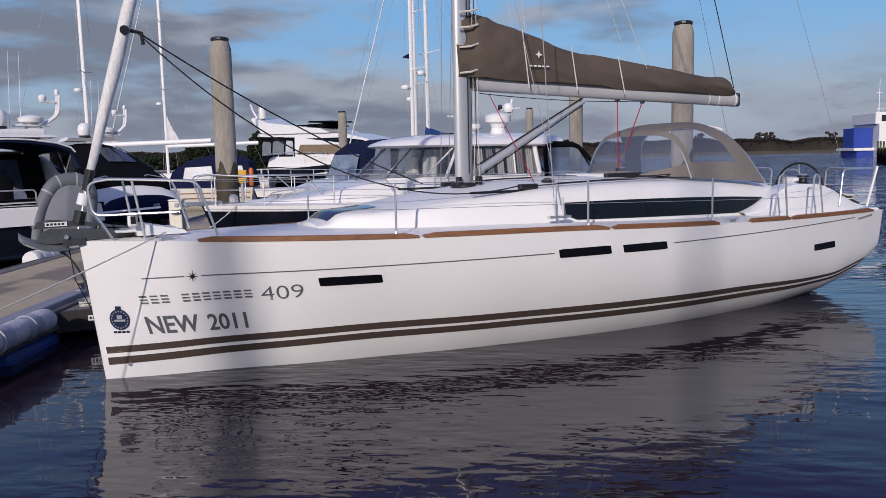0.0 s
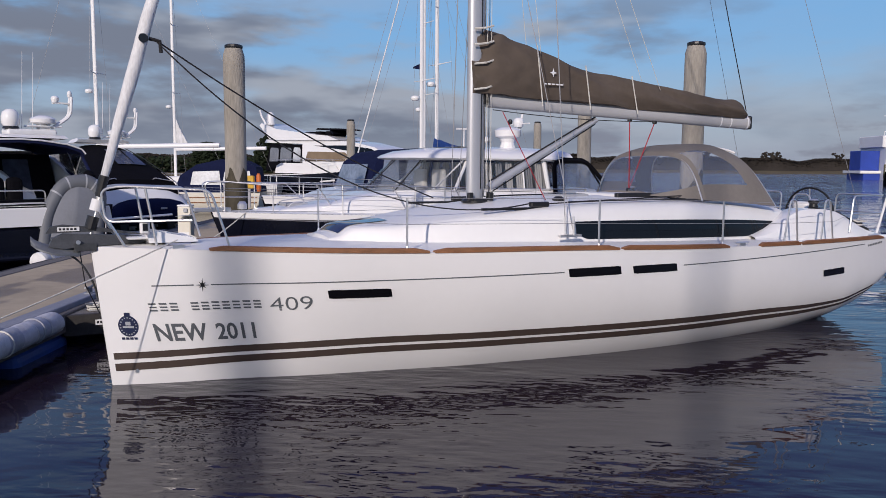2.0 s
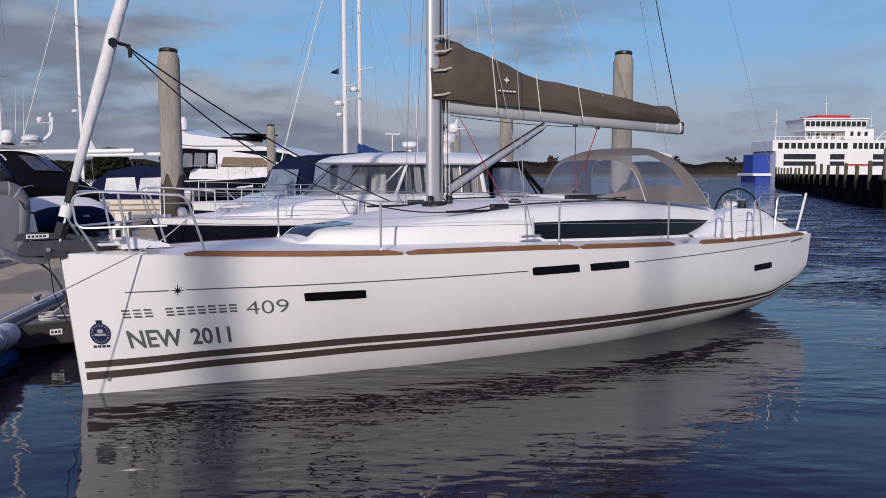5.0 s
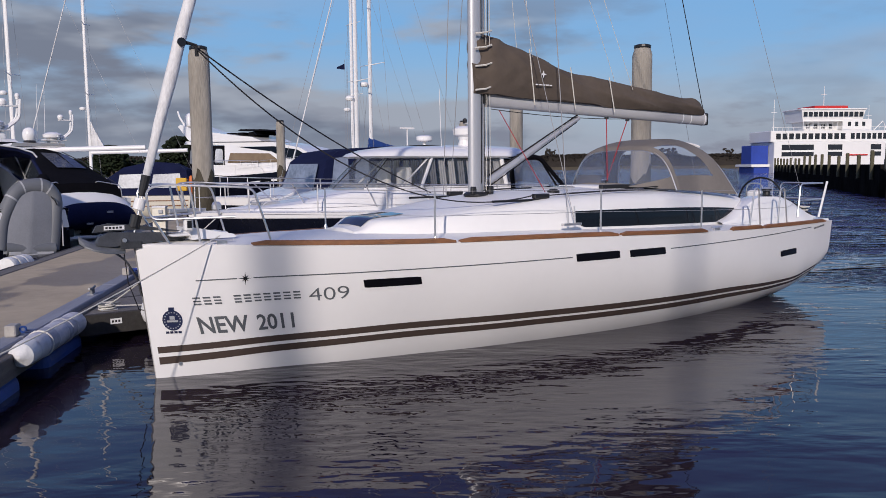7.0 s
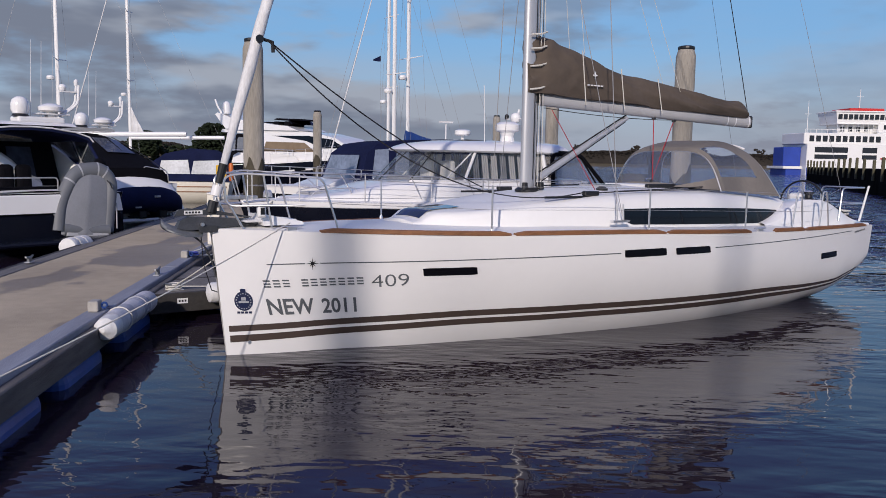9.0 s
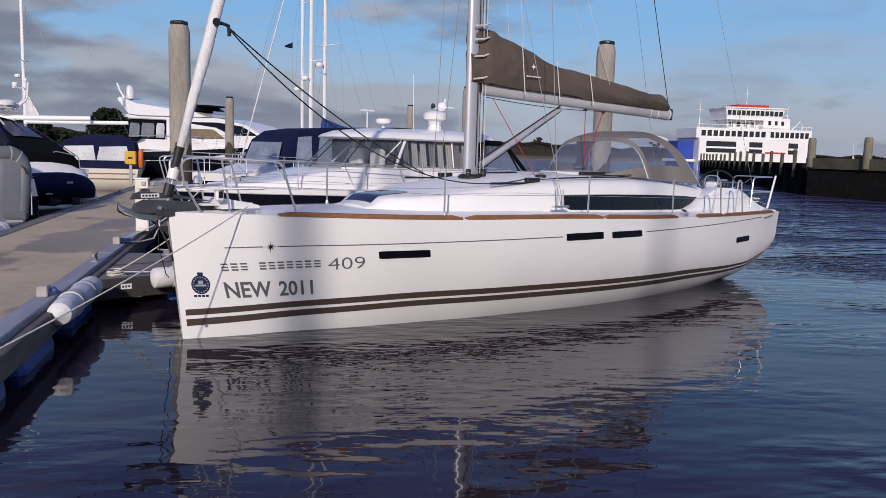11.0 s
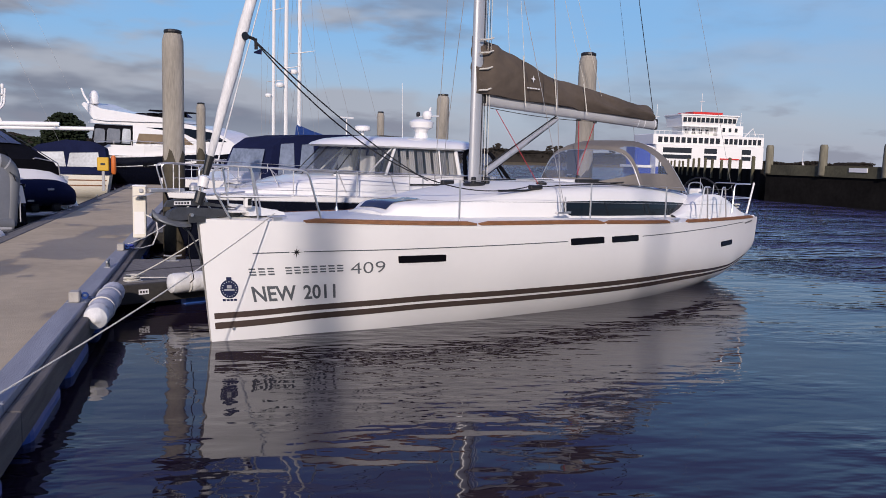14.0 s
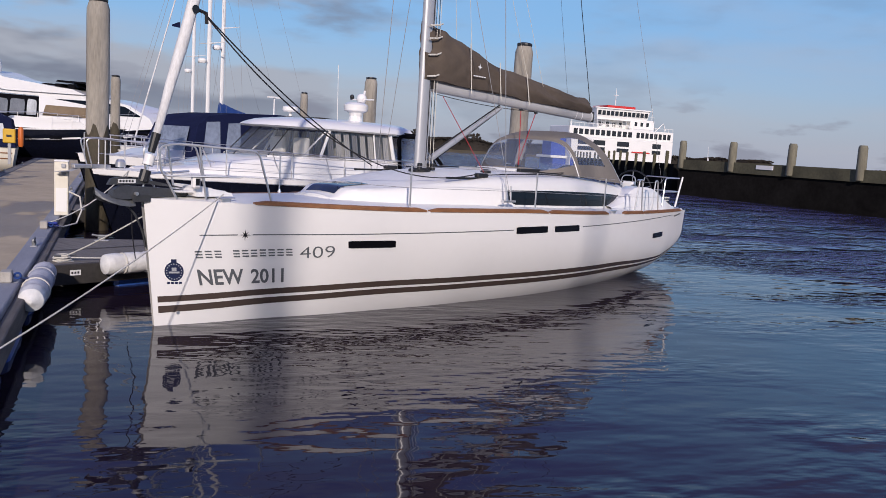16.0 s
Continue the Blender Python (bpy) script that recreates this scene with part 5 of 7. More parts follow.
def saloon_yacht():
    t = thing("deck_saloon_yacht", YM @ pose(2.95, 7.2, 0), "white deck-saloon yacht with navy hull and curtained wheelhouse windows", "motor sailer")
    plain_hull(t, WH, NAVY, (GEL, 0.11))
    guard_rails(t, WH, (0.25, 1.1, 2.4, 3.9, 5.4, 6.9, 8.4))
    part("rubbing_strake", WH.band(0.1, 11.5, [(0, 1.335), (3, 1.275), (6, 1.205), (11.6, 1.195)], [(0, 1.35), (3, 1.29), (6, 1.22), (11.6, 1.21)], -1, 0.02, 30), STEEL, t)
    cw = [(0.9, 0.15), (1.3, 0.50), (2.2, 0.86), (3.2, 1.12), (5, 1.26), (9.2, 1.22)]
    ct = [(0.9, 1.47), (1.4, 1.51), (2.2, 1.59), (2.8, 1.70), (3.4, 1.82), (5, 1.88), (9.2, 1.87)]
    part("trunk_cabin", loft([coach_row(u, interp(cw, u), WH.zs(u), interp(ct, u), 0.05, 0.86) for u in [0.9 + 8.3 * i / 30 for i in range(31)]], caps=True), GEL, t, "white moulded cabin trunk", True)
    bot = [(3.40, 0.0), (3.47, 0.4), (3.75, 0.82), (4.2, 1.04), (5.1, 1.12), (6.1, 1.14), (7.0, 1.13), (7.72, 1.10)]
    top = [(4.20, 0.0), (4.26, 0.36), (4.48, 0.72), (4.85, 0.92), (5.5, 1.00), (6.2, 1.02), (7.0, 1.01), (7.64, 0.98)]
    g = part("saloon_glass", outline_loft(bot[:5], top[:5], 1.86, 2.56), SCREEN, t, "raked wraparound windscreen", True)
    for side in (-1, 1):
        q = [[Vector((x, side * y, z)) for x, y in o[4:]] for o, z in ((bot, 1.86), (top, 2.56))]
        part("side_glass", loft(q), SMOKE, g, "tinted saloon side windows", True)
    for (x0, y0), (x1, y1), r in [(bot[k], top[k], w) for k, w in ((0, 0.012), (2, 0.012), (4, 0.04), (6, 0.022), (7, 0.06))]:
        for side in ((-1, 1) if y0 else (1,)):
            part("window_pillar", tube([(x0, side * y0, 1.86), (x1, side * y1, 2.57)], r, 8), GEL if r > 0.02 else BLACK, g, smooth=True)
    for side in (-1, 1):
        part("screen_brace", tube([(4.62, side * 1.02, 1.9), (5.40, side * 0.98, 2.55)], 0.022, 8), GEL, g, smooth=True)
        part("window_rail", tube([(x, side * (y + 0.01), 1.875) for x, y in bot[2:]], 0.022, 6), GEL, g, smooth=True)
    part("aft_bulkhead", prism([(7.70, 1.88), (7.62, 2.56), (7.68, 2.56), (7.76, 1.88)], 1.08, 0.96), GEL, t)
    part("dash", box(4.1, 4.6, -0.8, 0.8, 1.88, 1.98, 0.03), GREYP, t)
    for x, y in ((5.0, -0.45), (5.0, 0.45), (6.3, -0.4)):
        part("saloon_seat", box(x, x + 0.15, y - 0.25, y + 0.25, 1.8, 2.35, 0.05, 2), DECKW, t)
    part("cabin_table", box(5.5, 6.1, -0.5, 0.5, 1.86, 1.94, 0.02), TEAK, t)
    for side in (-1, 1):
        for k in range(8):
            x = 5.42 + k * 0.28
            rows = []
            for z in (1.9, 2.2, 2.52):
                f = (z - 1.86) / 0.7
                y = 1.07 - 0.12 * f
                rows.append([Vector((x + 0.19 * j / 6, side * (y - 0.02 * (j % 2)), z)) for j in range(7)])
            part("curtain", loft(rows), DECKW if k % 3 else GREYP, t, "pale pleated curtain")
    # roof with overhang
    def ro(grow, front):
        return [(front, 0.0), (front + 0.05, 0.42 + grow), (front + 0.32, 0.86 + grow), (front + 0.85, 1.06 + grow), (6.5, 1.10 + grow), (7.5, 1.10 + grow), (8.5, 1.04 + grow)]
    rows = []
    for grow, front, z in ((-0.08, 4.15, 2.555), (0.0, 3.95, 2.565), (0.03, 3.88, 2.60), (0.0, 3.95, 2.66), (-0.12, 4.2, 2.75), (-0.45, 4.9, 2.84), (-0.85, 5.6, 2.88)):
        o = ro(grow, front)
        rows.append([Vector((x, -y, z - 0.02 * (x > 8))) for x, y in o[::-1]] + [Vector((x, y, z - 0.02 * (x > 8))) for x, y in o[1:]])
    bm = loft(rows)
    bm.faces.new([bm.verts.new(p) for p in rows[-1]])
    bm.faces.new([bm.verts.new(p) for p in rows[0][::-1]])
    roof = part("roof", bm, GEL, t, "white moulded wheelhouse roof", True)
    part("roof_vent", box(6.4, 7.5, -0.72, -0.64, 2.79, 2.815, 0.008), GREYP, roof)
    # radar on a short raked mast
    m = part("radar_mast", tube([(7.6, 0.35, 2.85), (7.85, 0.35, 3.35), (7.95, 0.35, 3.75)], 0.05, 8, r1=0.03), GEL, roof, smooth=True)
    part("radar", lathe([(0.2, 0), (0.31, 0.05), (0.33, 0.2), (0.22, 0.27)], 18, at=(7.2, -0.1, 3.1)), GEL, m, "white radar scanner", True)
    part("radar_foot", lathe([(0.2, 0), (0.16, 0.15), (0.2, 0.24)], 12, at=(7.2, -0.1, 2.86)), GEL, m)
    part("small_dome", dome(7.83, 0.35, 3.42, 0.14, 0.24), GEL, m, smooth=True)
    part("crossbar", tube([(7.85, -0.1, 3.5), (7.85, 0.8, 3.5)], 0.02, 6), ALUW, m)
    part("camera_ball", dome(7.85, 0.75, 3.5, 0.06, 0.14), BLACK, m)
    part("whip_aerial", tube([(6.0, -0.7, 2.83), (5.95, -0.7, 4.2)], 0.008, 5), ALUW, roof)
    # cockpit canopy with clear sides
    c = part("cockpit_canopy", prism([(7.8, 2.56), (7.8, 2.66), (8.75, 2.64), (8.95, 2.55), (8.9, 2.51)], 1.12, 1.06), BLACKC, t, "clear cockpit enclosure with black edges", True)
    for side in (-1, 1):
        def wy(z):
            return side * (1.24 - 0.12 * (z - 1.45))
        edge = bend([(7.86, wy(1.5), 1.5), (7.86, wy(2.56), 2.56), (8.85, wy(2.56), 2.56), (9.95, wy(1.5), 1.5)], 0.20, 6)
        part("canopy_window", panel([Vector(p) for p in edge], 0.008), CLEARV, c, "clear vinyl side window")
        part("canopy_edge", tube(edge, 0.055, 8), BLACKC, c, smooth=True)
        part("canopy_edge", tube([(8.85, wy(2.52), 2.52), (9.62, wy(1.5), 1.5)], 0.025, 6), BLACKC, c)
    part("aft_curtain", panel([(8.85, -1.0, 2.54), (8.85, 1.0, 2.54), (9.62, 1.1, 1.5), (9.62, -1.1, 1.5)], 0.008), CLEARV, c)
    part("cockpit_seat", box(9.1, 11.3, -1.1, 1.1, 1.3, 1.5, 0.05), GEL, t)
    # foredeck: pulpit, anchor, hatch, handrails
    for side in (-1, 1):
        part("pulpit_rail", tube(bend([(1.1, side * 0.66, 2.0), (0.2, side * 0.2, 2.08), (-0.15, side * 0.12, 2.05), (0.0, side * 0.1, 1.5)], 0.12), 0.014, 8), STEEL, t, smooth=True)
        for x in (1.9, 3.4, 4.8, 6.2):
            part("rail_brace", tube([(x, side * (WH.width(x, WH.zs(x)) - 0.06), WH.zs(x) + 0.6), (x + 0.5, side * (WH.width(x, WH.zs(x)) - 0.35), WH.zs(x) + 0.05)], 0.012, 6), STEEL, t)
        part("handrail", tube(bend([(1.5, side * 0.4, 1.55), (1.6, side * 0.4, 1.64), (2.4, side * 0.62, 1.73), (2.5, side * 0.62, 1.66)], 0.06), 0.012, 6), STEEL, t)
    part("fore_hatch", box(1.5, 2.0, -0.25, 0.25, 1.56, 1.62, 0.02), GREYP, t)
    part("bow_roller", box(-0.35, 0.4, -0.08, 0.08, 1.46, 1.54, 0.01), STEEL, t)
    part("anchor", loft([[Vector((x, y * w, z)) for y in (-1, 0, 1)] for x, w, z in ((-0.7, 0.04, 1.38), (-0.45, 0.16, 1.40), (-0.1, 0.05, 1.5))]), GREYP, t)
    part("windlass", lathe([(0.1, 0), (0.1, 0.1), (0.06, 0.16)], 12, at=(0.65, 0, 1.5)), STEEL, t)


saloon_yacht()


# ---- other craft ----
CRUISER = 11.0


def cruiser_base(m, label, hull_mat, band):
    """Hull, cabin, rails, moulded stern and bathing platform of a motor cruiser."""
    L = CRUISER
    H = Hull(L, [(0, 0.04), (1, 0.75), (3, 1.45), (5, 1.75), (8, 1.85), (L, 1.78)], [(0, 1.85), (4, 1.65), (8, 1.48), (L, 1.42)], [(0, -0.3), (3, -0.5), (L, -0.5)], rake=0.9, p=2.2, q=1.5)
    t = thing("motor_cruiser", m, label, "motor cruiser")
    plain_hull(t, H, hull_mat, band)
    prof = [(2.2, 1.6), (3.6, 2.0), (4.8, 2.1), (5.9, 2.6), (7.4, 2.75), (7.7, 2.2), (8.2, 1.5)]
    sup = part("superstructure", prism(prof, 1.6, 1.15), GEL, t, "white moulded superstructure", True)
    for side in (-1, 1):
        part("side_window", side_sheet([(5.0, 2.12), (6.0, 2.5), (7.2, 2.6), (7.4, 2.12)], 1.6, 1.15, 1.5, 2.75, 0.008, side), DGLASS, sup)
    part("bathing_platform", box(L + 0.02, L + 1.0, -1.65, 1.65, 0.26, 0.38, 0.04), GEL if hull_mat is GEL else NAVY, t)
    guard_rails(t, H, (0.4, 1.8, 3.4, 5.0, 6.6), 0.65)
    return t, H


def arch_gear(t, x, z, y0=0.0, h=1.0):
    """Satellite dome, open radar and bent light masts along an arch."""
    d = part("sat_dome", dome(x, y0 - 0.7, z + 0.06, 0.21, 0.42), GEL, t, "white satellite dome", True)
    part("dome_foot", lathe([(0.2, 0), (0.16, 0.07)], 12, at=(x, y0 - 0.7, z)), BLACK, d)
    r = part("radar", lathe([(0.2, 0), (0.30, 0.03), (0.31, 0.12), (0.25, 0.16), (0.12, 0.21)], 18, at=(x, y0 + 0.05, z + 0.14)), GEL, t, "white round radar scanner", True)
    part("radar_foot", box(x - 0.12, x + 0.12, y0 - 0.07, y0 + 0.17, z, z + 0.15), GEL, r)
    part("radar_shelf", box(x - 0.18, x + 0.18, y0 - 0.35, y0 + 0.45, z + 0.06, z + 0.10, 0.01), GEL, r)
    for dx in (0.0, 0.14):
        part("light_mast", tube(bend([(x + dx, y0 + 0.25, z + 0.05), (x + dx, y0 + 0.68, z + 0.42 * h), (x + dx, y0 + 0.72, z + 1.0 * h)], 0.16), 0.035, 8), GEL, t, "white bent light mast", True)
    part("mast_light", dome(x, y0 + 0.72, z + 1.0 * h, 0.06, 0.16), GEL, t)
    part("horn_shelf", box(x - 0.06, x + 0.06, y0 + 0.3, y0 + 0.72, z + 0.78 * h, z + 0.78 * h + 0.04), GEL, t)
    part("searchlight", dome(x, y0 + 0.36, z + 0.78 * h + 0.04, 0.10, 0.16), GEL, t, smooth=True)
    for y in (y0 - 0.45, y0 - 0.2):
        part("whip_aerial", tube([(x, y, z), (x - 0.1, y + 0.12, z + 1.9)], 0.010, 5, r1=0.004), ALUW, t)


def open_cruiser():
    """Navy-hulled cruiser with an arched bimini over an open cockpit."""
    L = CRUISER
    t, H = cruiser_base(pose(-10.6, 17.95, 0, 0, 0, -40) @ pose(-L, 0, 0), "navy-hulled motor cruiser with arched navy bimini over the cockpit", NAVY, (GEL, 0.4))
    part("transom", prism([(L - 0.25, -0.3), (L - 0.35, 0.95), (L - 0.05, 0.95), (L + 0.05, 0.88), (L + 0.12, -0.3)], 1.76, 1.74), NAVY, t, "navy transom", True)
    part("transom_top", prism([(L - 0.5, 0.955), (L - 0.55, 1.36), (L - 0.45, 1.44), (L - 0.06, 1.435), (L + 0.03, 1.36), (L + 0.06, 0.955)], 1.75, 1.68), GEL, t, "white moulded stern top", True)
    # cockpit sides rise forward to the windscreen
    for side in (-1, 1):
        rows = []
        for x, z in ((L - 0.3, 1.50), (L - 0.9, 1.66), (L - 1.6, 1.95), (L - 2.4, 2.30), (L - 3.2, 2.58), (L - 3.7, 2.66)):
            rows.append([Vector((x, side * y, zz)) for y, zz in ((1.74, 1.38), (1.70, z - 0.12), (1.62, z), (1.50, z), (1.44, z - 0.1), (1.42, 1.3))])
        part("coaming", loft(rows, caps=True), GEL, t, "white cockpit coaming", True)
    # shade under the bimini put into the bulkhead's colour as plain black
    bulk = part("cockpit_bulkhead", prism([(L - 2.95, 1.1), (L - 3.1, 2.62), (L - 2.9, 2.66), (L - 2.35, 1.1)], 1.42, 1.36), BLACKC, t, "cabin front coloured black for the shade under the bimini", True)
    part("bulkhead_window", panel([(L - 2.50, 0.12, 1.68), (L - 2.50, 0.78, 1.68), (L - 2.82, 0.78, 2.52), (L - 2.82, 0.16, 2.52)], 0.012), PANE, bulk, "dim clear window")
    # moulded console that falls away towards the middle
    rows = []
    for y, z in ((-1.36, 2.62), (-0.7, 2.56), (-0.35, 2.44), (-0.05, 2.22), (0.2, 1.96), (0.45, 1.82), (0.62, 1.74)):
        rows.append([Vector((x, y, zz)) for x, zz in ((L - 2.75, 1.11), (L - 2.78, z - 0.06), (L - 2.5, z), (L - 1.98, z - 0.03), (L - 1.84, z - 0.14), (L - 1.7, 1.11))])
    part("helm_console", loft(rows, caps=True), GEL, bulk, "white moulded helm console", True)
    part("cockpit_sole", box(L - 2.65, L - 0.56, -1.41, 1.41, 1.0, 1.1), TEAK, t)
    for y in (-0.42, 0.0):
        seat = part("helm_seat", box(L - 1.6, L - 1.35, y - 0.19, y + 0.19, 1.4, 2.08, 0.12, 3), BLACKC, t, "black helm seat")
        part("seat_foot", tube([(L - 1.48, y, 1.1), (L - 1.48, y, 1.42)], 0.07, 8), STEEL, seat)
    part("cockpit_sofa", box(L - 1.0, L - 0.56, -1.3, 1.3, 1.1, 1.55, 0.08, 2), BLACKC, t, "black cockpit seats")
    # arched bimini
    rows = []
    for x, dz in ((L - 4.0, -0.10), (L - 3.2, 0.0), (L - 2.2, 0.03), (L - 1.3, 0.0), (L - 0.95, -0.07)):
        o = [(-1.55, 2.72), (-1.45, 2.84), (-1.1, 2.95), (-0.5, 3.03), (0, 3.05), (0.5, 3.03), (1.1, 2.95), (1.45, 2.84), (1.55, 2.72)]
        rows.append([Vector((x, y, z + dz)) for y, z in o] + [Vector((x, y * 0.97, z + dz - 0.06)) for y, z in o[::-1]])
    bim = part("bimini", loft(rows, close=True, caps=True), NAVYC, t, "navy canvas bimini stretched over an arched frame", True)
    part("bimini_edge", tube([r + Vector((0.01, 0, 0.02)) for r in rows[-1][:9]], 0.022, 6), GEL, bim, smooth=True)
    for side in (-1, 1):
        for x0, x1 in ((L - 1.0, L - 1.9), (L - 2.0, L - 1.4)):
            part("bimini_frame", tube([(x0, side * 1.5, 2.75), (x1, side * 1.56, 1.9)], 0.018, 6), STEEL, bim)
        if side < 0:
            continue
        q = [(L - 3.4, side * 1.5, 2.74), (L - 1.2, side * 1.5, 2.74), (L - 0.25, side * 1.62, 1.62), (L - 3.4, side * 1.56, 2.56)]
        clear = part("side_curtain", panel([between(q, f, g) for f, g in ((0.04, 0.06), (0.96, 0.06), (0.94, 0.94), (0.04, 0.94))]), SMOKE, bim, "tinted clear side curtain")
        for a, b in ((q[0], q[1]), (q[1], q[2]), (q[2], q[3])):
            part("curtain_edge", tube([a, b], 0.04, 6), NAVYC, clear)
        q = [(L - 2.15, side * 1.53, 2.55), (L - 1.25, side * 1.53, 2.62), (L - 0.5, side * 1.63, 1.78), (L - 1.5, side * 1.60, 2.02)]
        part("clear_pane", panel([between(q, f, g, 0.02 * side) for f, g in ((0, 0), (1, 0), (1, 1), (0, 1))]), PANE, clear, "blue-tinted clear pane")
    arch = part("radar_arch", prism([(L - 2.1, 3.0), (L - 1.9, 3.10), (L - 1.15, 3.12), (L - 1.02, 3.04)], 1.2, 1.12), GEL, t, "white radar arch", True)
    part("gear_mount", box(L - 1.75, L - 1.25, -0.15, 1.0, 3.115, 3.26, 0.05, 2), GEL, arch)
    arch_gear(t, L - 1.45, 3.26, 0.68, 0.85)
    part("stern_rail", tube(bend([(L - 0.3, -1.6, 1.41), (L - 0.3, -1.6, 1.78), (L - 0.3, 0.3, 1.78), (L - 0.3, 0.3, 1.41)], 0.1), 0.016, 6), STEEL, t, smooth=True)
    for y in (0.55, 0.8):
        part("stern_lamp", box(L - 0.3, L - 0.18, y - 0.05, y + 0.05, 1.405, 1.60, 0.02), BLACK, t)


def canvas_cruiser():
    """White cruiser with black canvas sloping from its arch to the stern."""
    L = CRUISER
    t, H = cruiser_base(pose(-11.3, 24.6, 0, 0, 0, -40) @ pose(-L, 0, 0), "white motor cruiser with black cockpit canvas and satellite dome", GEL, None)
    # rounded stern moulding, lower at its corners
    rows = []
    for x, k in ((L - 1.6, 1.0), (L - 0.7, 1.0), (L - 0.25, 0.97), (L + 0.1, 0.86), (L + 0.35, 0.55), (L + 0.45, 0.28)):
        o = [(-1.80, 0.9), (-1.72, 1.25), (-1.5, 1.55), (-1.1, 1.74), (-0.5, 1.83), (0, 1.85), (0.5, 1.83), (1.1, 1.74), (1.5, 1.55), (1.72, 1.25), (1.80, 0.9)]
        rows.append([Vector((x, y, 0.25 + (z - 0.25) * k)) for y, z in o])
    part("stern_moulding", loft(rows, caps=True), GEL, t, "white rounded stern moulding", True)
    part("transom", prism([(L - 0.4, -0.3), (L - 0.4, 0.8), (L + 0.3, 0.7), (L + 0.4, -0.3)], 1.74, 1.74), GEL, t, smooth=True)
    for side in (-1, 1):
        part("transom_step", box(L + 0.25, L + 0.55, side * 1.2 - 0.3, side * 1.2 + 0.3, 0.4, 0.75, 0.05, 2), GEL, t)
        part("grab_rail", tube(bend([(L - 0.1, side * 0.55, 1.7), (L - 0.05, side * 0.6, 2.0), (L + 0.1, side * 1.35, 1.85), (L + 0.1, side * 1.4, 1.4)], 0.12), 0.016, 6), STEEL, t, smooth=True)
    # canvas
    top, low = L - 2.4, L - 0.02
    rows = []
    for x, z, w in ((L - 4.2, 2.9, 0.95), (top - 0.3, 3.02, 0.85), (top, 2.98, 0.80), (top + 0.8, 2.68, 1.02), (top + 1.6, 2.28, 1.22), (low, 1.90, 1.36), (low + 0.05, 1.66, 1.40)):
        half = [(w + 0.42 * (3.05 - z) ** 0.2 * (z - 1.5) / 1.5, 1.45), (w + 0.06, z - 0.22), (w - 0.08, z - 0.05), (w * 0.5, z + 0.03), (0, z + 0.05)]
        rows.append([Vector((x, -y, zz)) for y, zz in half] + [Vector((x, y, zz)) for y, zz in half[-2::-1]])
    can = part("cockpit_canopy", loft(rows, caps=True), BLACKC, t, "black canvas cockpit enclosure", True)
    for y0, y1, d0, d1 in ((-0.12, 0.38, 0.0, -0.02), (0.46, 0.76, -0.02, -0.08)):
        q = [(top + 0.40, y0, 2.92 + d0), (top + 0.40, y1, 2.92 + d1), (top + 1.5, y1 + 0.03, 2.44 + d1 * 0.5), (top + 1.5, y0 - 0.03, 2.44 + d0 * 0.5)]
        part("canopy_window", panel([between(q, f, g, 0.0) for f, g in ((0, 0), (1, 0), (1, 1), (0, 1))]), PANE, can, "blue-tinted clear panel")
    for side in (-1, 1):
        part("canopy_seam", tube([(top, side * 0.79, 2.95), (top + 0.8, side * 1.01, 2.64), (top + 1.6, side * 1.21, 2.24), (low, side * 1.35, 1.86)], 0.014, 6), BLACK, can)
    part("radar_arch", prism([(top - 0.6, 3.10), (top - 0.5, 3.22), (top - 0.1, 3.27), (top + 0.12, 3.23), (top + 0.06, 3.13)], 0.92, 0.80), GEL, t, "white radar arch", True)
    arch_gear(t, top - 0.1, 3.26, 0.50, 0.95)


open_cruiser()
canvas_cruiser()


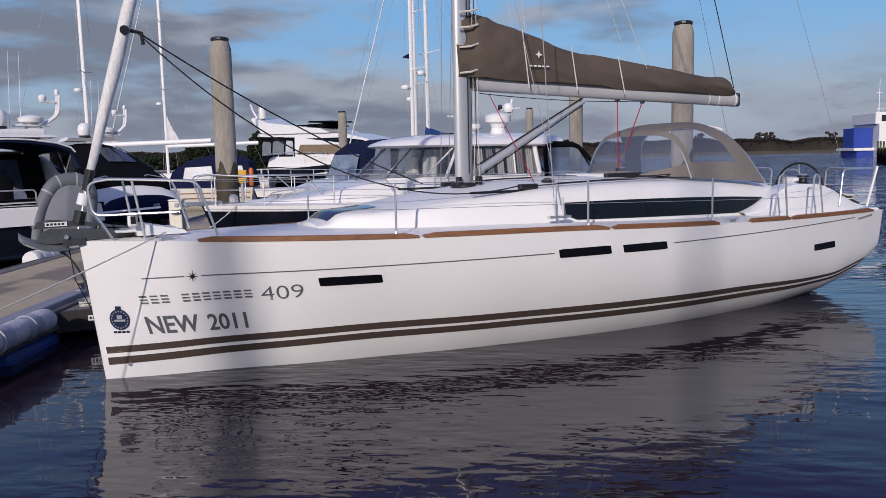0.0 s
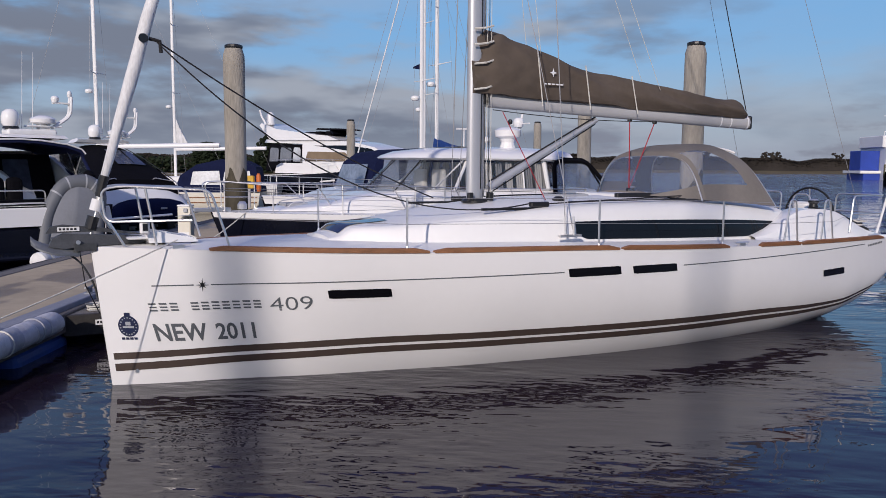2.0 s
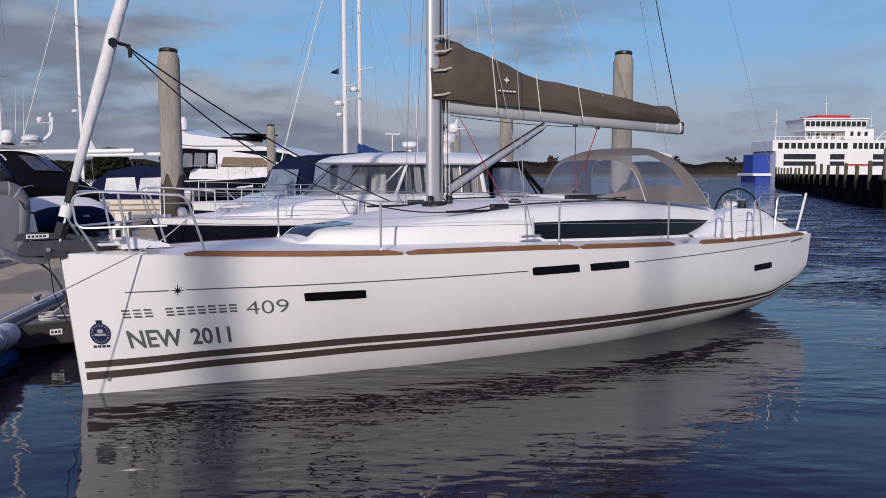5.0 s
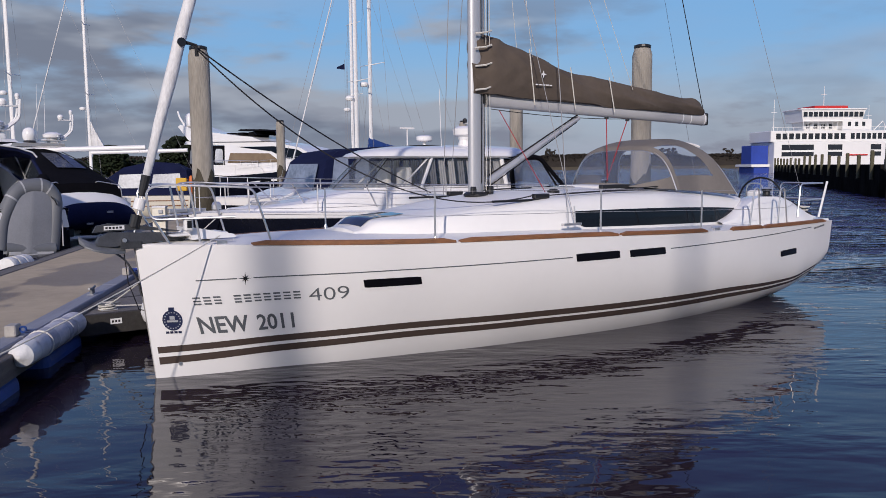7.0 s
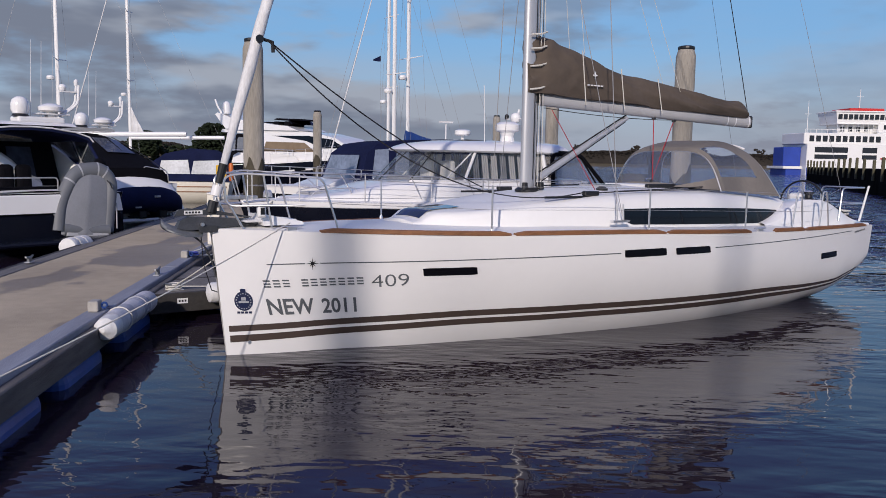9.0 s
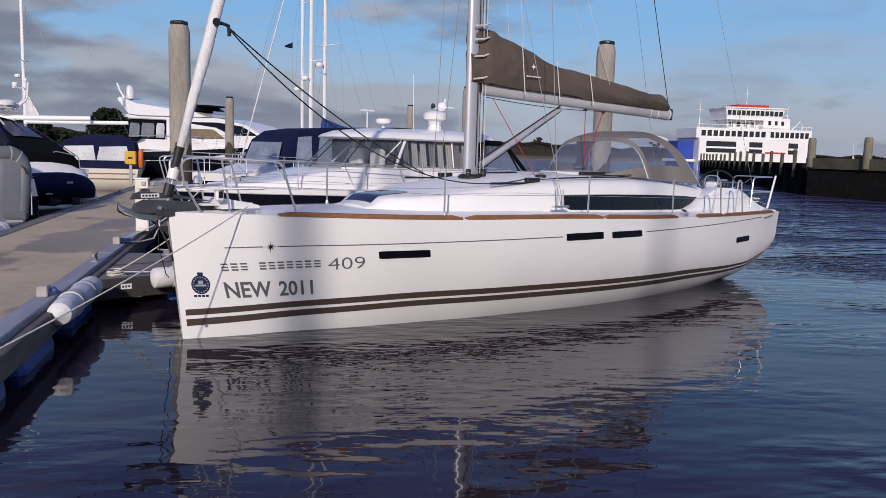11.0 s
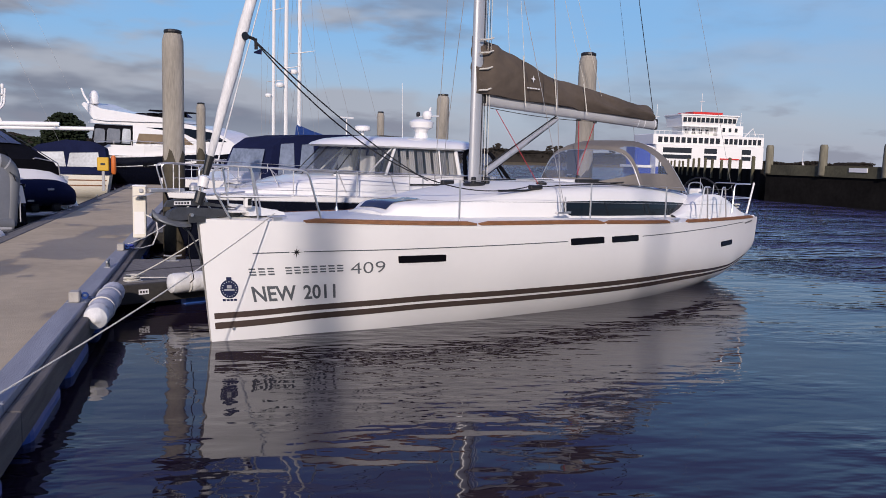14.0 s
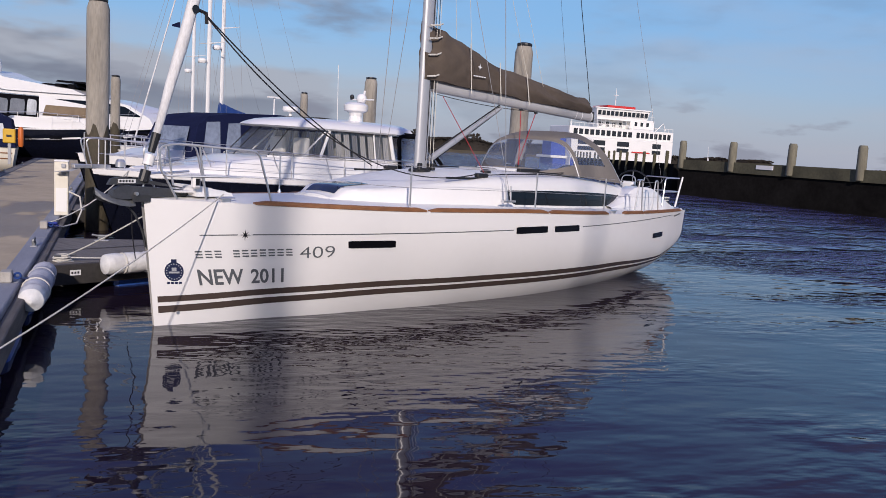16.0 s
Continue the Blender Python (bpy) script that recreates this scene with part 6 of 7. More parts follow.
def rib():
    """A grey inflatable, stood on its side on a bathing platform."""
    t = thing("inflatable_dinghy", pose(-10.02, 18.42, 0.36, -10, 4, 40) @ Matrix.Diagonal((0.88, 0.9, 1.06, 1)), "grey inflatable dinghy stowed upright on a bathing platform", "dinghy")
    r = 0.185
    path = bend([(-0.74, 0.0, 0.10), (-0.68, 0.0, 0.75), (-0.26, 0.0, 1.50), (0.42, 0.0, 1.58), (0.70, 0.02, 1.32), (0.56, 0.04, 0.12)], 0.30, 6)
    part("tube", tube(path, r, 16), RIBG, t, "grey inflated tube", True)
    # hull panel, swelling out between the tubes, with a keel fold
    rows = []
    for z, w in ((0.02, 0.60), (0.35, 0.64), (0.75, 0.64), (1.10, 0.56), (1.36, 0.42), (1.48, 0.30)):
        rows.append([Vector((x * w - 0.08 + 0.12 * z, -0.10 - 0.11 * (1 - abs(x)) ** 0.8 * min(1, (1.62 - z) / 0.5), z)) for x in (-1, -0.8, -0.55, -0.3, -0.1, 0, 0.1, 0.3, 0.55, 0.8, 1)])
    part("hull_panel", loft(rows), RIBL, t, "pale grey hull panel of the dinghy", True)
    part("transom", box(-0.55, 0.55, -0.18, 0.2, -0.02, 0.07, 0.01), GREYP, t)
    part("lower_tube", tube([(-0.60, -0.05, 0.14), (0.60, -0.05, 0.14)], 0.15, 14), RIBG, t, "grey inflated tube", True)
    for x in (-0.905, 0.83):
        part("rubbing_band", tube([(x, -0.03, 0.2), (x, -0.03, 0.8)], 0.018, 6), GREYP, t)
    for k in (0.28, 0.42, 0.58, 0.72):
        i = int(k * (len(path) - 1))
        d = (path[i + 1] - path[i - 1]).normalized()
        part("tube_seam", tube([path[i] - d * 0.02, path[i] + d * 0.02], r + 0.004, 16), GREYP, t, smooth=True)
    part("carry_handle", tube(bend([(0.52, -0.2, 1.30), (0.58, -0.28, 1.22), (0.66, -0.2, 1.12)], 0.04), 0.016, 6), BLACK, t)
    part("outboard_cover", lathe([(0.10, 0), (0.17, 0.1), (0.18, 0.28), (0.10, 0.38), (0.02, 0.41)], 14, at=(0.42, 0.1, 1.46)), BLACKC, t, "black outboard motor cover", True)


rib()


def covered_dinghy():
    t = thing("covered_dinghy", pose(-10.86, 24.12, 0.38, 0, 0, 50), "dinghy under a navy canvas cover on a bathing platform", "dinghy")
    rows = []
    prof = [(-1.55, 0.12, 0.16), (-1.48, 0.26, 0.30), (-1.25, 0.40, 0.46), (-0.95, 0.48, 0.56), (-0.7, 0.52, 0.72), (-0.4, 0.54, 0.80), (0.0, 0.55, 0.82), (0.5, 0.55, 0.82), (0.9, 0.53, 0.80), (1.2, 0.46, 0.72), (1.42, 0.34, 0.56), (1.53, 0.16, 0.3)]
    for x, w, h in prof:
        rows.append([Vector((x, w * math.cos(a) * (1 + 0.06 * noise.noise(Vector((x * 3, a, 1)))), 0.16 + h * 0.5 + h * 0.5 * math.sin(a) * (1 + 0.08 * noise.noise(Vector((x * 2, a * 2, 4)))))) for a in (2 * math.pi * k / 18 for k in range(18))])
    part("cover", loft(rows, close=True, caps=True), NAVYC, t, "navy canvas cover", True)
    for x in (-0.8, 0.0, 0.7):
        part("chock", box(x - 0.14, x + 0.14, -0.4, 0.4, 0.0, 0.24, 0.03), BLACK, t)
    part("cover_patch", box(0.3, 0.5, -0.57, -0.545, 0.66, 0.72), GREYP, t)
    part("cover_patch", box(-0.35, -0.15, -0.55, -0.525, 0.34, 0.39), GREYP, t)


covered_dinghy()


def cabin_boat():
    """A small cream-hulled boat under a navy cockpit tent."""
    H = Hull(8.5, [(0, 0.04), (1, 0.7), (3, 1.25), (6, 1.35), (8.5, 1.2)], [(0, 1.35), (4, 1.1), (8.5, 1.05)], [(0, -0.3), (4, -0.4), (8.5, -0.2)], rake=0.4)
    t = thing("cabin_boat", pose(-20.2, 38.9, 0, 0, 0, 8), "cream cabin boat with a navy cockpit tent", "boat")
    plain_hull(t, H, CREAM)
    for z in (0.55, 0.8):
        part("rubbing_strake", H.band(0.2, 8.4, z, z + 0.05, -1, 0.015, 20), TEAK, t)
    part("cabin", prism([(1.5, 1.1), (2.2, 1.6), (4.6, 1.85), (4.8, 1.1)], 1.05, 0.8), GEL, t)
    tent = part("cockpit_tent", prism([(4.3, 1.1), (4.6, 1.9), (5.4, 2.45), (6.6, 2.72), (7.7, 2.66), (8.3, 2.35), (8.5, 1.1)], 1.22, 1.0), NAVYC, t, "navy canvas cockpit tent", True)
    for a, b in ((5.1, 6.5), (6.65, 8.0)):
        part("tent_window", side_sheet([(a, 1.45), (a + 0.12, 2.1), (b, 2.15), (b + 0.1, 1.45)], 1.22, 1.0, 1.1, 2.72, 0.01, -1), WINL, tent)
    return t


cabin_boat()


def tent_cruiser():
    """The cruiser beyond the saloon yacht, with a tall navy cockpit tent."""
    H = Hull(11, [(0, 0.04), (1, 0.75), (3, 1.4), (6, 1.75), (11, 1.6)], [(0, 1.5), (5, 1.35), (11, 1.3)], [(0, -0.3), (5, -0.5), (11, 0.0)], rake=0.5)
    t = thing("tented_cruiser", YM @ pose(6.2, 14.6, 0, 0, 0, 2), "white cruiser under a tall navy canvas tent", "motor cruiser")
    plain_hull(t, H, NAVY, (GEL, 0.25))
    part("coachroof", prism([(1.6, 1.4), (2.4, 1.68), (3.6, 1.8), (8, 1.85), (8, 1.3)], 1.2, 0.95), GEL, t, smooth=True)
    tent = part("tent", prism([(2.75, 1.1), (3.3, 2.55), (3.75, 2.86), (4.6, 2.98), (6.5, 3.08), (9.0, 3.10), (9.5, 2.9), (9.7, 1.1)], 1.5, 1.1), NAVYC, t, "navy canvas tent with clear panels", True)
    for a, b in ((3.3, 4.0), (4.14, 4.8)):
        part("tent_window", side_sheet([(a, 1.4), (a + 0.32, 2.66), (b + 0.14, 2.7), (b, 1.4)], 1.5, 1.1, 1.1, 3.04, 0.01, -1), WINB, tent)
    bm = bmesh.new()
    bm.faces.new([bm.verts.new(p) for p in ((2.86, -1.1, 1.6), (2.86, 1.1, 1.6), (3.16, 0.95, 2.48), (3.16, -0.95, 2.48))])
    part("tent_window", bm, WINB, tent)
    part("windscreen_frame", tube([(3.4, -1.15, 1.9), (4.4, -1.1, 2.6)], 0.03, 6), ALUW, tent)
    guard_rails(t, H, (0.4, 1.6, 3.0, 4.6), 0.6)
    part("roof_rack", box(7.2, 8.4, -0.8, 0.8, 3.03, 3.10, 0.02), GEL, t)
    part("radar", lathe([(0.25, 0), (0.3, 0.05), (0.3, 0.18), (0.2, 0.22)], 16, at=(8.2, 0.1, 3.28)), GEL, t, smooth=True)
    part("radar_foot", tube([(8.2, 0.1, 3.1), (8.2, 0.1, 3.3)], 0.06, 8), GEL, t)
    part("tee_mast", tube([(7.5, 0.2, 3.1), (7.5, 0.2, 3.75)], 0.025, 6), GEL, t)
    part("tee_bar", box(7.2, 7.8, 0.16, 0.24, 3.72, 3.78), GEL, t)


tent_cruiser()


def flybridge_yacht():
    """The large white motor yacht across the head of the pontoon."""
    L = 21.0
    H = Hull(L, [(0, 0.05), (2, 1.2), (5, 2.1), (9, 2.5), (15, 2.6), (L, 2.4)], [(0, 3.0), (6, 2.5), (12, 2.1), (L, 1.8)], [(0, -0.3), (6, -0.8), (L, -0.5)], rake=1.6, p=2.2, q=1.5)
    t = thing("flybridge_yacht", pose(-3.6, 51.0, 0, 0, 0, 146) @ Matrix.Diagonal((0.8, 0.8, 0.93, 1)), "large white flybridge motor yacht with sweeping dark windows", "motor yacht")
    plain_hull(t, H, NAVY, (GEL, 0.75))
    prof = [(2.6, 2.5), (3.2, 3.15), (5.2, 3.95), (8.0, 4.4), (10, 4.5), (19.0, 4.7), (19.2, 4.45), (14.0, 4.3), (13.6, 2.0), (6, 2.2)]
    sup = part("superstructure", prism(prof, 2.2, 1.65), GEL, t, "white moulded superstructure", True)
    for side in (-1, 1):
        part("saloon_window", side_sheet([(7.2, 2.95), (8.6, 3.62), (13.2, 3.7), (13.4, 2.95)], 2.2, 1.65, 2.0, 4.7, 0.01, side), TANC, sup, "tan window screens")
        part("front_window", side_sheet([(3.9, 3.22), (5.6, 3.86), (8.2, 4.12), (12.5, 4.15), (8.4, 3.75), (6.6, 3.22)], 2.2, 1.65, 2.0, 4.7, 0.012, side), DGLASS, sup)
        for u in (3.5, 5.5, 8, 11, 14):
            part("hull_window", H.band(u, u + 1.2, H.zs(u) - 0.9, H.zs(u) - 0.55, side, 0.01, 6), DGLASS, t)
    fly = part("flybridge", prism([(9.3, 4.5), (10.6, 4.85), (12, 4.95), (17.5, 5.5), (19.6, 6.0), (19.9, 5.85), (18.35, 4.72), (17.0, 4.60)], 1.9, 1.7), GEL, t, "white flybridge with raked arch", True)
    part("fly_screen", prism([(10.3, 5.0), (11.0, 5.4), (11.06, 5.4), (10.45, 5.0)], 1.5, 1.4), DGLASS, fly)
    for x in (11.2, 12.5, 13.8):
        part("fly_seat", box(x, x + 0.7, -1.0, 1.0, 4.85, 5.25, 0.1, 2), BLACKC, fly)
    part("bimini", prism([(9.6, 5.28), (9.8, 5.4), (12.6, 5.48), (12.8, 5.36)], 1.3, 1.2), BLACKC, fly)
    part("radar_dome", dome(19.0, 1.15, 5.85, 0.42, 1.05), GEL, fly, smooth=True)
    part("radar_horn", tube(bend([(19.3, 1.35, 5.85), (19.9, 1.4, 6.5), (20.2, 1.4, 7.05)], 0.2), 0.09, 8), GEL, fly, smooth=True)
    can = part("aft_canopy", prism([(13.7, 2.2), (14.1, 4.25), (18.3, 4.35), (18.8, 2.2)], 2.0, 1.8), BLACKC, t, "dark aft canopy")
    for a, b, m in ((14.1, 15.05, WINL), (15.3, 16.8, WING), (17.05, 18.25, WING)):
        part("canopy_window", side_sheet([(a, 2.95), (a, 3.82), (a + 0.12, 4.0), (b - 0.12, 4.05), (b, 3.9), (b + 0.04, 2.95)], 2.0, 1.8, 2.2, 4.3, 0.012, 1), m, can, "dim vinyl window with rounded corners")
    for side in (-1, 1):
        bul = part("bulwark", prism([(8.6, 2.05), (9.2, 2.62), (11.0, 2.78), (16.2, 2.84), (16.8, 2.62), (17.0, 2.05)], 0.06, 0.05), GEL, t, "white side-deck bulwark", True)
        bul.location = (0, side * 2.34, 0)
        part("side_rail", tube([(9.4, side * 2.3, 3.05), (13.5, side * 2.3, 3.16), (17.6, side * 2.2, 3.02)], 0.03, 6), STEEL, t)
        for x in (9.6, 11.6, 13.6, 15.6):
            part("rail_post", tube([(x, side * 2.3, 2.6), (x, side * 2.3, 3.1)], 0.022, 6), STEEL, t)
    guard_rails(t, H, (0.5, 2, 4, 6, 8, 10, 12), 0.8)


flybridge_yacht()


def sailing_boat(x, y, turn, length, mast_h, label, hull_mat=None, cover=None, mast_x=0.42, boom_len=4.0, boom_z=2.6, spreaders=2, mast_r=0.10, furl=0.0, luff=False):
    k = length / 11.0
    H = Hull(length, [(0, 0.04), (1 * k, 0.6 * k), (3 * k, 1.3 * k), (6 * k, 1.7 * k), (9 * k, 1.6 * k), (length, 1.2 * k)], [(0, 1.4), (5 * k, 1.2), (length, 1.15)], [(0, -0.3), (5 * k, -0.5), (length, 0.2)], rake=0.8)
    mx = length * mast_x
    t = thing("sailing_boat", pose(x, y, 0, 0, 0, turn) @ pose(-mx, 0, 0), label, "sailing yacht")
    plain_hull(t, H, hull_mat or GEL)
    part("coachroof", loft([coach_row(u, w * k, H.zs(u), z) for u, w, z in ((2.6 * k, 0.4, 1.38), (3.5 * k, 0.85, 1.55), (5 * k, 1.05, 1.65), (7.2 * k, 1.05, 1.66), (7.5 * k, 1.0, 1.5))], caps=True), DECKW, t, smooth=True)
    n = 10
    mast = part("mast", loft([[Vector((mx + r * math.cos(2 * math.pi * a / n), 0.7 * r * math.sin(2 * math.pi * a / n), z)) for a in range(n)] for z, r in ((1.3, mast_r), (mast_h * 0.8, mast_r), (mast_h, mast_r * 0.7))], close=True, caps=True), ALUW, t, "tall pale mast with spreaders", True)
    for s in range(spreaders):
        z = mast_h * (0.42 + 0.26 * s) if spreaders > 1 else mast_h * 0.55
        for side in (-1, 1):
            part("spreader", tube([(mx, side * 0.05, z), (mx + 0.15, side * (0.95 - 0.15 * s), z + 0.05)], 0.03, 6, r1=0.015), ALUW, mast)
    for side in (-1, 1):
        z = mast_h * 0.42
        part("shroud", tube([(mx + 0.2, side * 1.4 * k, 1.25), (mx + 0.15, side * 0.95, z + 0.05), (mx, 0, mast_h * 0.95)], 0.006, 5), WIRE, mast)
        part("shroud", tube([(mx + 0.3, side * 1.4 * k, 1.25), (mx, side * 0.05, z)], 0.005, 5), WIRE, mast)
    if furl:
        part("forestay_sail", tube([(0.3, 0, 1.8), (mx - 0.2, 0, mast_h * 0.93)], furl, 8, r1=furl * 0.6), SAIL, mast, smooth=True)
    else:
        part("forestay", tube([(0.3, 0, 1.5), (mx - 0.2, 0, mast_h * 0.93)], 0.008, 5), WIRE, mast)
    part("backstay", tube([(length - 0.2, 0, 1.2), (mx, 0, mast_h)], 0.006, 5), WIRE, mast)
    part("radome", dome(mx - 0.35, 0, mast_h * 0.36, 0.2, 0.22), ALUW, mast, smooth=True)
    boom = part("boom", tube([(mx + 0.1, 0, boom_z), (mx + boom_len, 0, boom_z + 0.12)], 0.13, 10), ALUW, t, smooth=True)
    if luff:
        part("lowered_sail", prism([(mx + 0.1, boom_z + 0.12), (mx + 0.12, boom_z + 2.1), (mx + 0.35, boom_z + 1.5), (mx + 1.05, boom_z + 0.14)], 0.09, 0.03), SAIL, boom, "white sail gathered at the mast", True)
    if cover:
        rows = []
        for i in range(14):
            f = i / 13
            u = mx - 0.1 + (boom_len - 0.1) * f
            h = 0.95 * (1 - f) ** 1.3 + 0.22
            rows.append([Vector((u, 0.16 * math.cos(a) * (1 - 0.4 * f), boom_z + 0.05 + 0.12 * f + h * 0.5 + h * 0.5 * math.sin(a) + 0.03 * noise.noise(Vector((u * 2, a, 0))))) for a in (2 * math.pi * j / 12 for j in range(12))])
        part("sail_cover", loft(rows, close=True, caps=True), cover, boom, "canvas sail cover", True)
    guard_rails(t, H, [length * q for q in (0.05, 0.2, 0.38, 0.55, 0.72, 0.9)], 0.6)
    return t


sailing_boat(-2.68, 37.4, 38, 11.5, 17.0, "sailing yacht with pale mast and blue sail cover", NAVY, BLUEC, boom_z=2.55, furl=0.035)
sailing_boat(-3.3, 36.45, 36, 9.5, 15.0, "sailing yacht with pale mast moored beside another", GEL, None, 0.46, 3.2, 2.4)
sailing_boat(-22.0, 53.7, 4, 12.0, 17.5, "sailing yacht with bare white boom", GEL, None, 0.40, 6.3, 3.5, furl=0.05, luff=True)
sailing_boat(-20.75, 40.6, 4, 12.0, 17.0, "sailing yacht with bare boom near the bank", GEL, None, 0.40, 6.4, 3.35)
sailing_boat(-4.05, 46.0, 34, 10.5, 15.5, "sailing yacht with slim pale mast", GEL, None, 0.44, 3.4, 2.4)


def burgee():
    t = thing("burgee", pose(-5.0, 54.0, 9.15, 0, 0, 20), "small navy pennant flying from a rigging line", "flag")
    rows = [[Vector((-0.55 * f, 0.05 * math.sin(f * 5), 0.20 * q * (1 - 0.75 * f) - 0.12 * f)) for q in (-1, -0.3, 0.4, 1)] for f in (0, 0.25, 0.5, 0.75, 1)]
    part("cloth", loft(rows), NAVYC, t, smooth=True)
    part("halyard", tube([(0, 0, -7.2), (0.01, 0, 0.35), (0.9, 0, 6.5)], 0.008, 5), WIRE, t)


burgee()
# yachts berthed behind the walkway; their masts throw soft shade on the white hull
sailing_boat(-11.86, -34.6, 30, 13.0, 24.0, "white sailing yacht with a tall broad mast", GEL, mast_r=0.21)
sailing_boat(-5.92, -30.9, 30, 13.0, 24.0, "white sailing yacht with a tall mast", GEL, mast_r=0.085)


# ---- ferry ----
def ferry():
    t = thing("car_ferry", pose(111.6, 200.0, 0), "white car ferry with red-topped bridge and rows of dark windows", "ferry")
    hull = part("hull", box(-16.5, 16.0, 0, 14, -1, 8.0, 0.15), FERRYW, t)
    for x0, x1 in ((-14.5, -6.0), (-2.2, 1.6), (9.2, 12.0)):
        o = part("car_deck_opening", box(x0, x1, -0.05, 0.02, 4.3, 7.3), FWIN, hull, "dark car-deck opening")
        part("opening_beam", box(x0, x1, -0.12, -0.06, 5.4, 5.9), FERRYW, o)
    part("side_stair", box(2.6, 8.4, -0.25, -0.01, 4.4, 4.75), FRED, hull)
    part("boot_top", box(-16.4, 15.9, -0.04, -0.003, 0, 2.0), FBLUE, hull)
    pas = part("passenger_deck", box(-17.2, 16.3, 0.6, 13.4, 8.01, 10.9, 0.15), FERRYW, t)
    for k in range(11):
        part("window", box(-15.8 + k * 1.72, -14.6 + k * 1.72, 0.5, 0.595, 8.7, 10.2), FWIN, pas)
    for k in range(8):
        part("window", box(4.1 + k * 1.45, 5.1 + k * 1.45, 0.5, 0.595, 8.7, 10.2), FWIN, pas)
    up = part("upper_deck", box(2.6, 10.5, 2, 12, 10.91, 13.9, 0.15), FERRYW, t, "white deckhouse block")
    for x in (4.0, 5.9, 7.8):
        part("window", box(x, x + 0.8, 1.9, 1.995, 12.1, 13.2), FWIN, up)
    inner = part("inner_house", box(-6.5, 2.55, 4.5, 11, 10.91, 13.3), FERRYW, t)
    for k in range(4):
        part("window", box(-6.0 + k * 2.1, -5.0 + k * 2.1, 4.4, 4.495, 11.5, 12.7), FWIN, inner)
    gal = part("gallery_deck", box(-8.2, 2.58, 1.8, 12.2, 13.31, 13.4), FERRYW, t)
    for k in range(9):
        part("gallery_post", box(-8.1 + k * 1.32, -8.0 + k * 1.32, 1.85, 1.95, 10.91, 13.3), FERRYW, gal)
    for z in (11.5, 12.0):
        part("gallery_rail", box(-8.2, 2.58, 1.86, 1.92, z, z + 0.09), FERRYW, gal)
    br = part("bridge", prism([(-8.0, 13.41), (-8.6, 16.3), (8.6, 16.3), (8.0, 13.41)], 4.5, 4.9), FERRYW, t)
    br.location = (0, 6.8, 0)
    for k in range(12):
        part("bridge_window", box(-8.0 + k * 1.36, -7.0 + k * 1.36, -4.98, -4.86, 14.6, 15.8), FWIN, br)
    part("bridge_roof", box(-8.9, 8.9, -5.2, 5.2, 16.31, 16.7, 0.1), FERRYW, br)
    part("red_roof", box(-5.0, 4.0, -4.6, 4.6, 16.71, 17.4, 0.1), FRED, br)
    for x, h in ((-13.5, 8.5), (12.5, 7.0), (0, 5.5)):
        z0 = 10.9 if abs(x) > 5 else 17.4
        m = part("ship_mast", tube([(x, 7, z0), (x, 7, z0 + h)], 0.12, 6, r1=0.05), FERRYW, t)
        part("yard", tube([(x - 0.8, 7, z0 + h * 0.6), (x + 0.8, 7, z0 + h * 0.6)], 0.06, 5), FERRYW, m)
    part("davit", tube([(11.5, 3, 10.9), (14.0, 3, 13.4), (15.0, 3, 11.4)], 0.15, 6), FERRYW, t)
    rail = part("deck_rail", box(-17, 16, 0.62, 0.68, 11.75, 11.85), FERRYW, t)
    for k in range(24):
        part("rail_post", box(-17 + k * 1.43, -16.92 + k * 1.43, 0.62, 0.68, 10.9, 11.75), FERRYW, rail)
    part("blue_box", box(-21.2, -16.6, 3, 9, 2.31, 7.2, 0.1), FBLUE, t, "blue ramp housing")
    part("ramp_base", box(-21.5, -16.55, 2, 12, 1.6, 2.3, 0.08), FERRYW, t)
    part("ramp_hull", box(-20.6, -16.55, 2.4, 11.6, -0.5, 1.59, 0.1), FBLUE, t)


ferry()


def small_sail():
    t = thing("distant_sailboat", pose(230, 330, 0, 0, 0, 20), "small distant white sailing boat under sail", "sailing boat")
    H = Hull(8, [(0, 0.04), (2, 0.8), (5, 1.2), (8, 0.9)], [(0, 1.1), (8, 0.9)], [(0, -0.3), (8, 0)], rake=0.5)
    part("hull", H.skin(16, 6), GEL, t, smooth=True)
    bm = bmesh.new()
    for y in (-0.03, 0.03):
        bm.faces.new([bm.verts.new(p) for p in ((3.2, y, 1.4), (3.2, y, 11.0), (4.4, y * 1.2 + 0.5, 6.0), (6.4, y, 1.6))])
    part("sail", bm, SAIL, t)
    part("mast", tube([(3.15, 0, 0.9), (3.15, 0, 11.2)], 0.06, 6), ALUW, t)


small_sail()


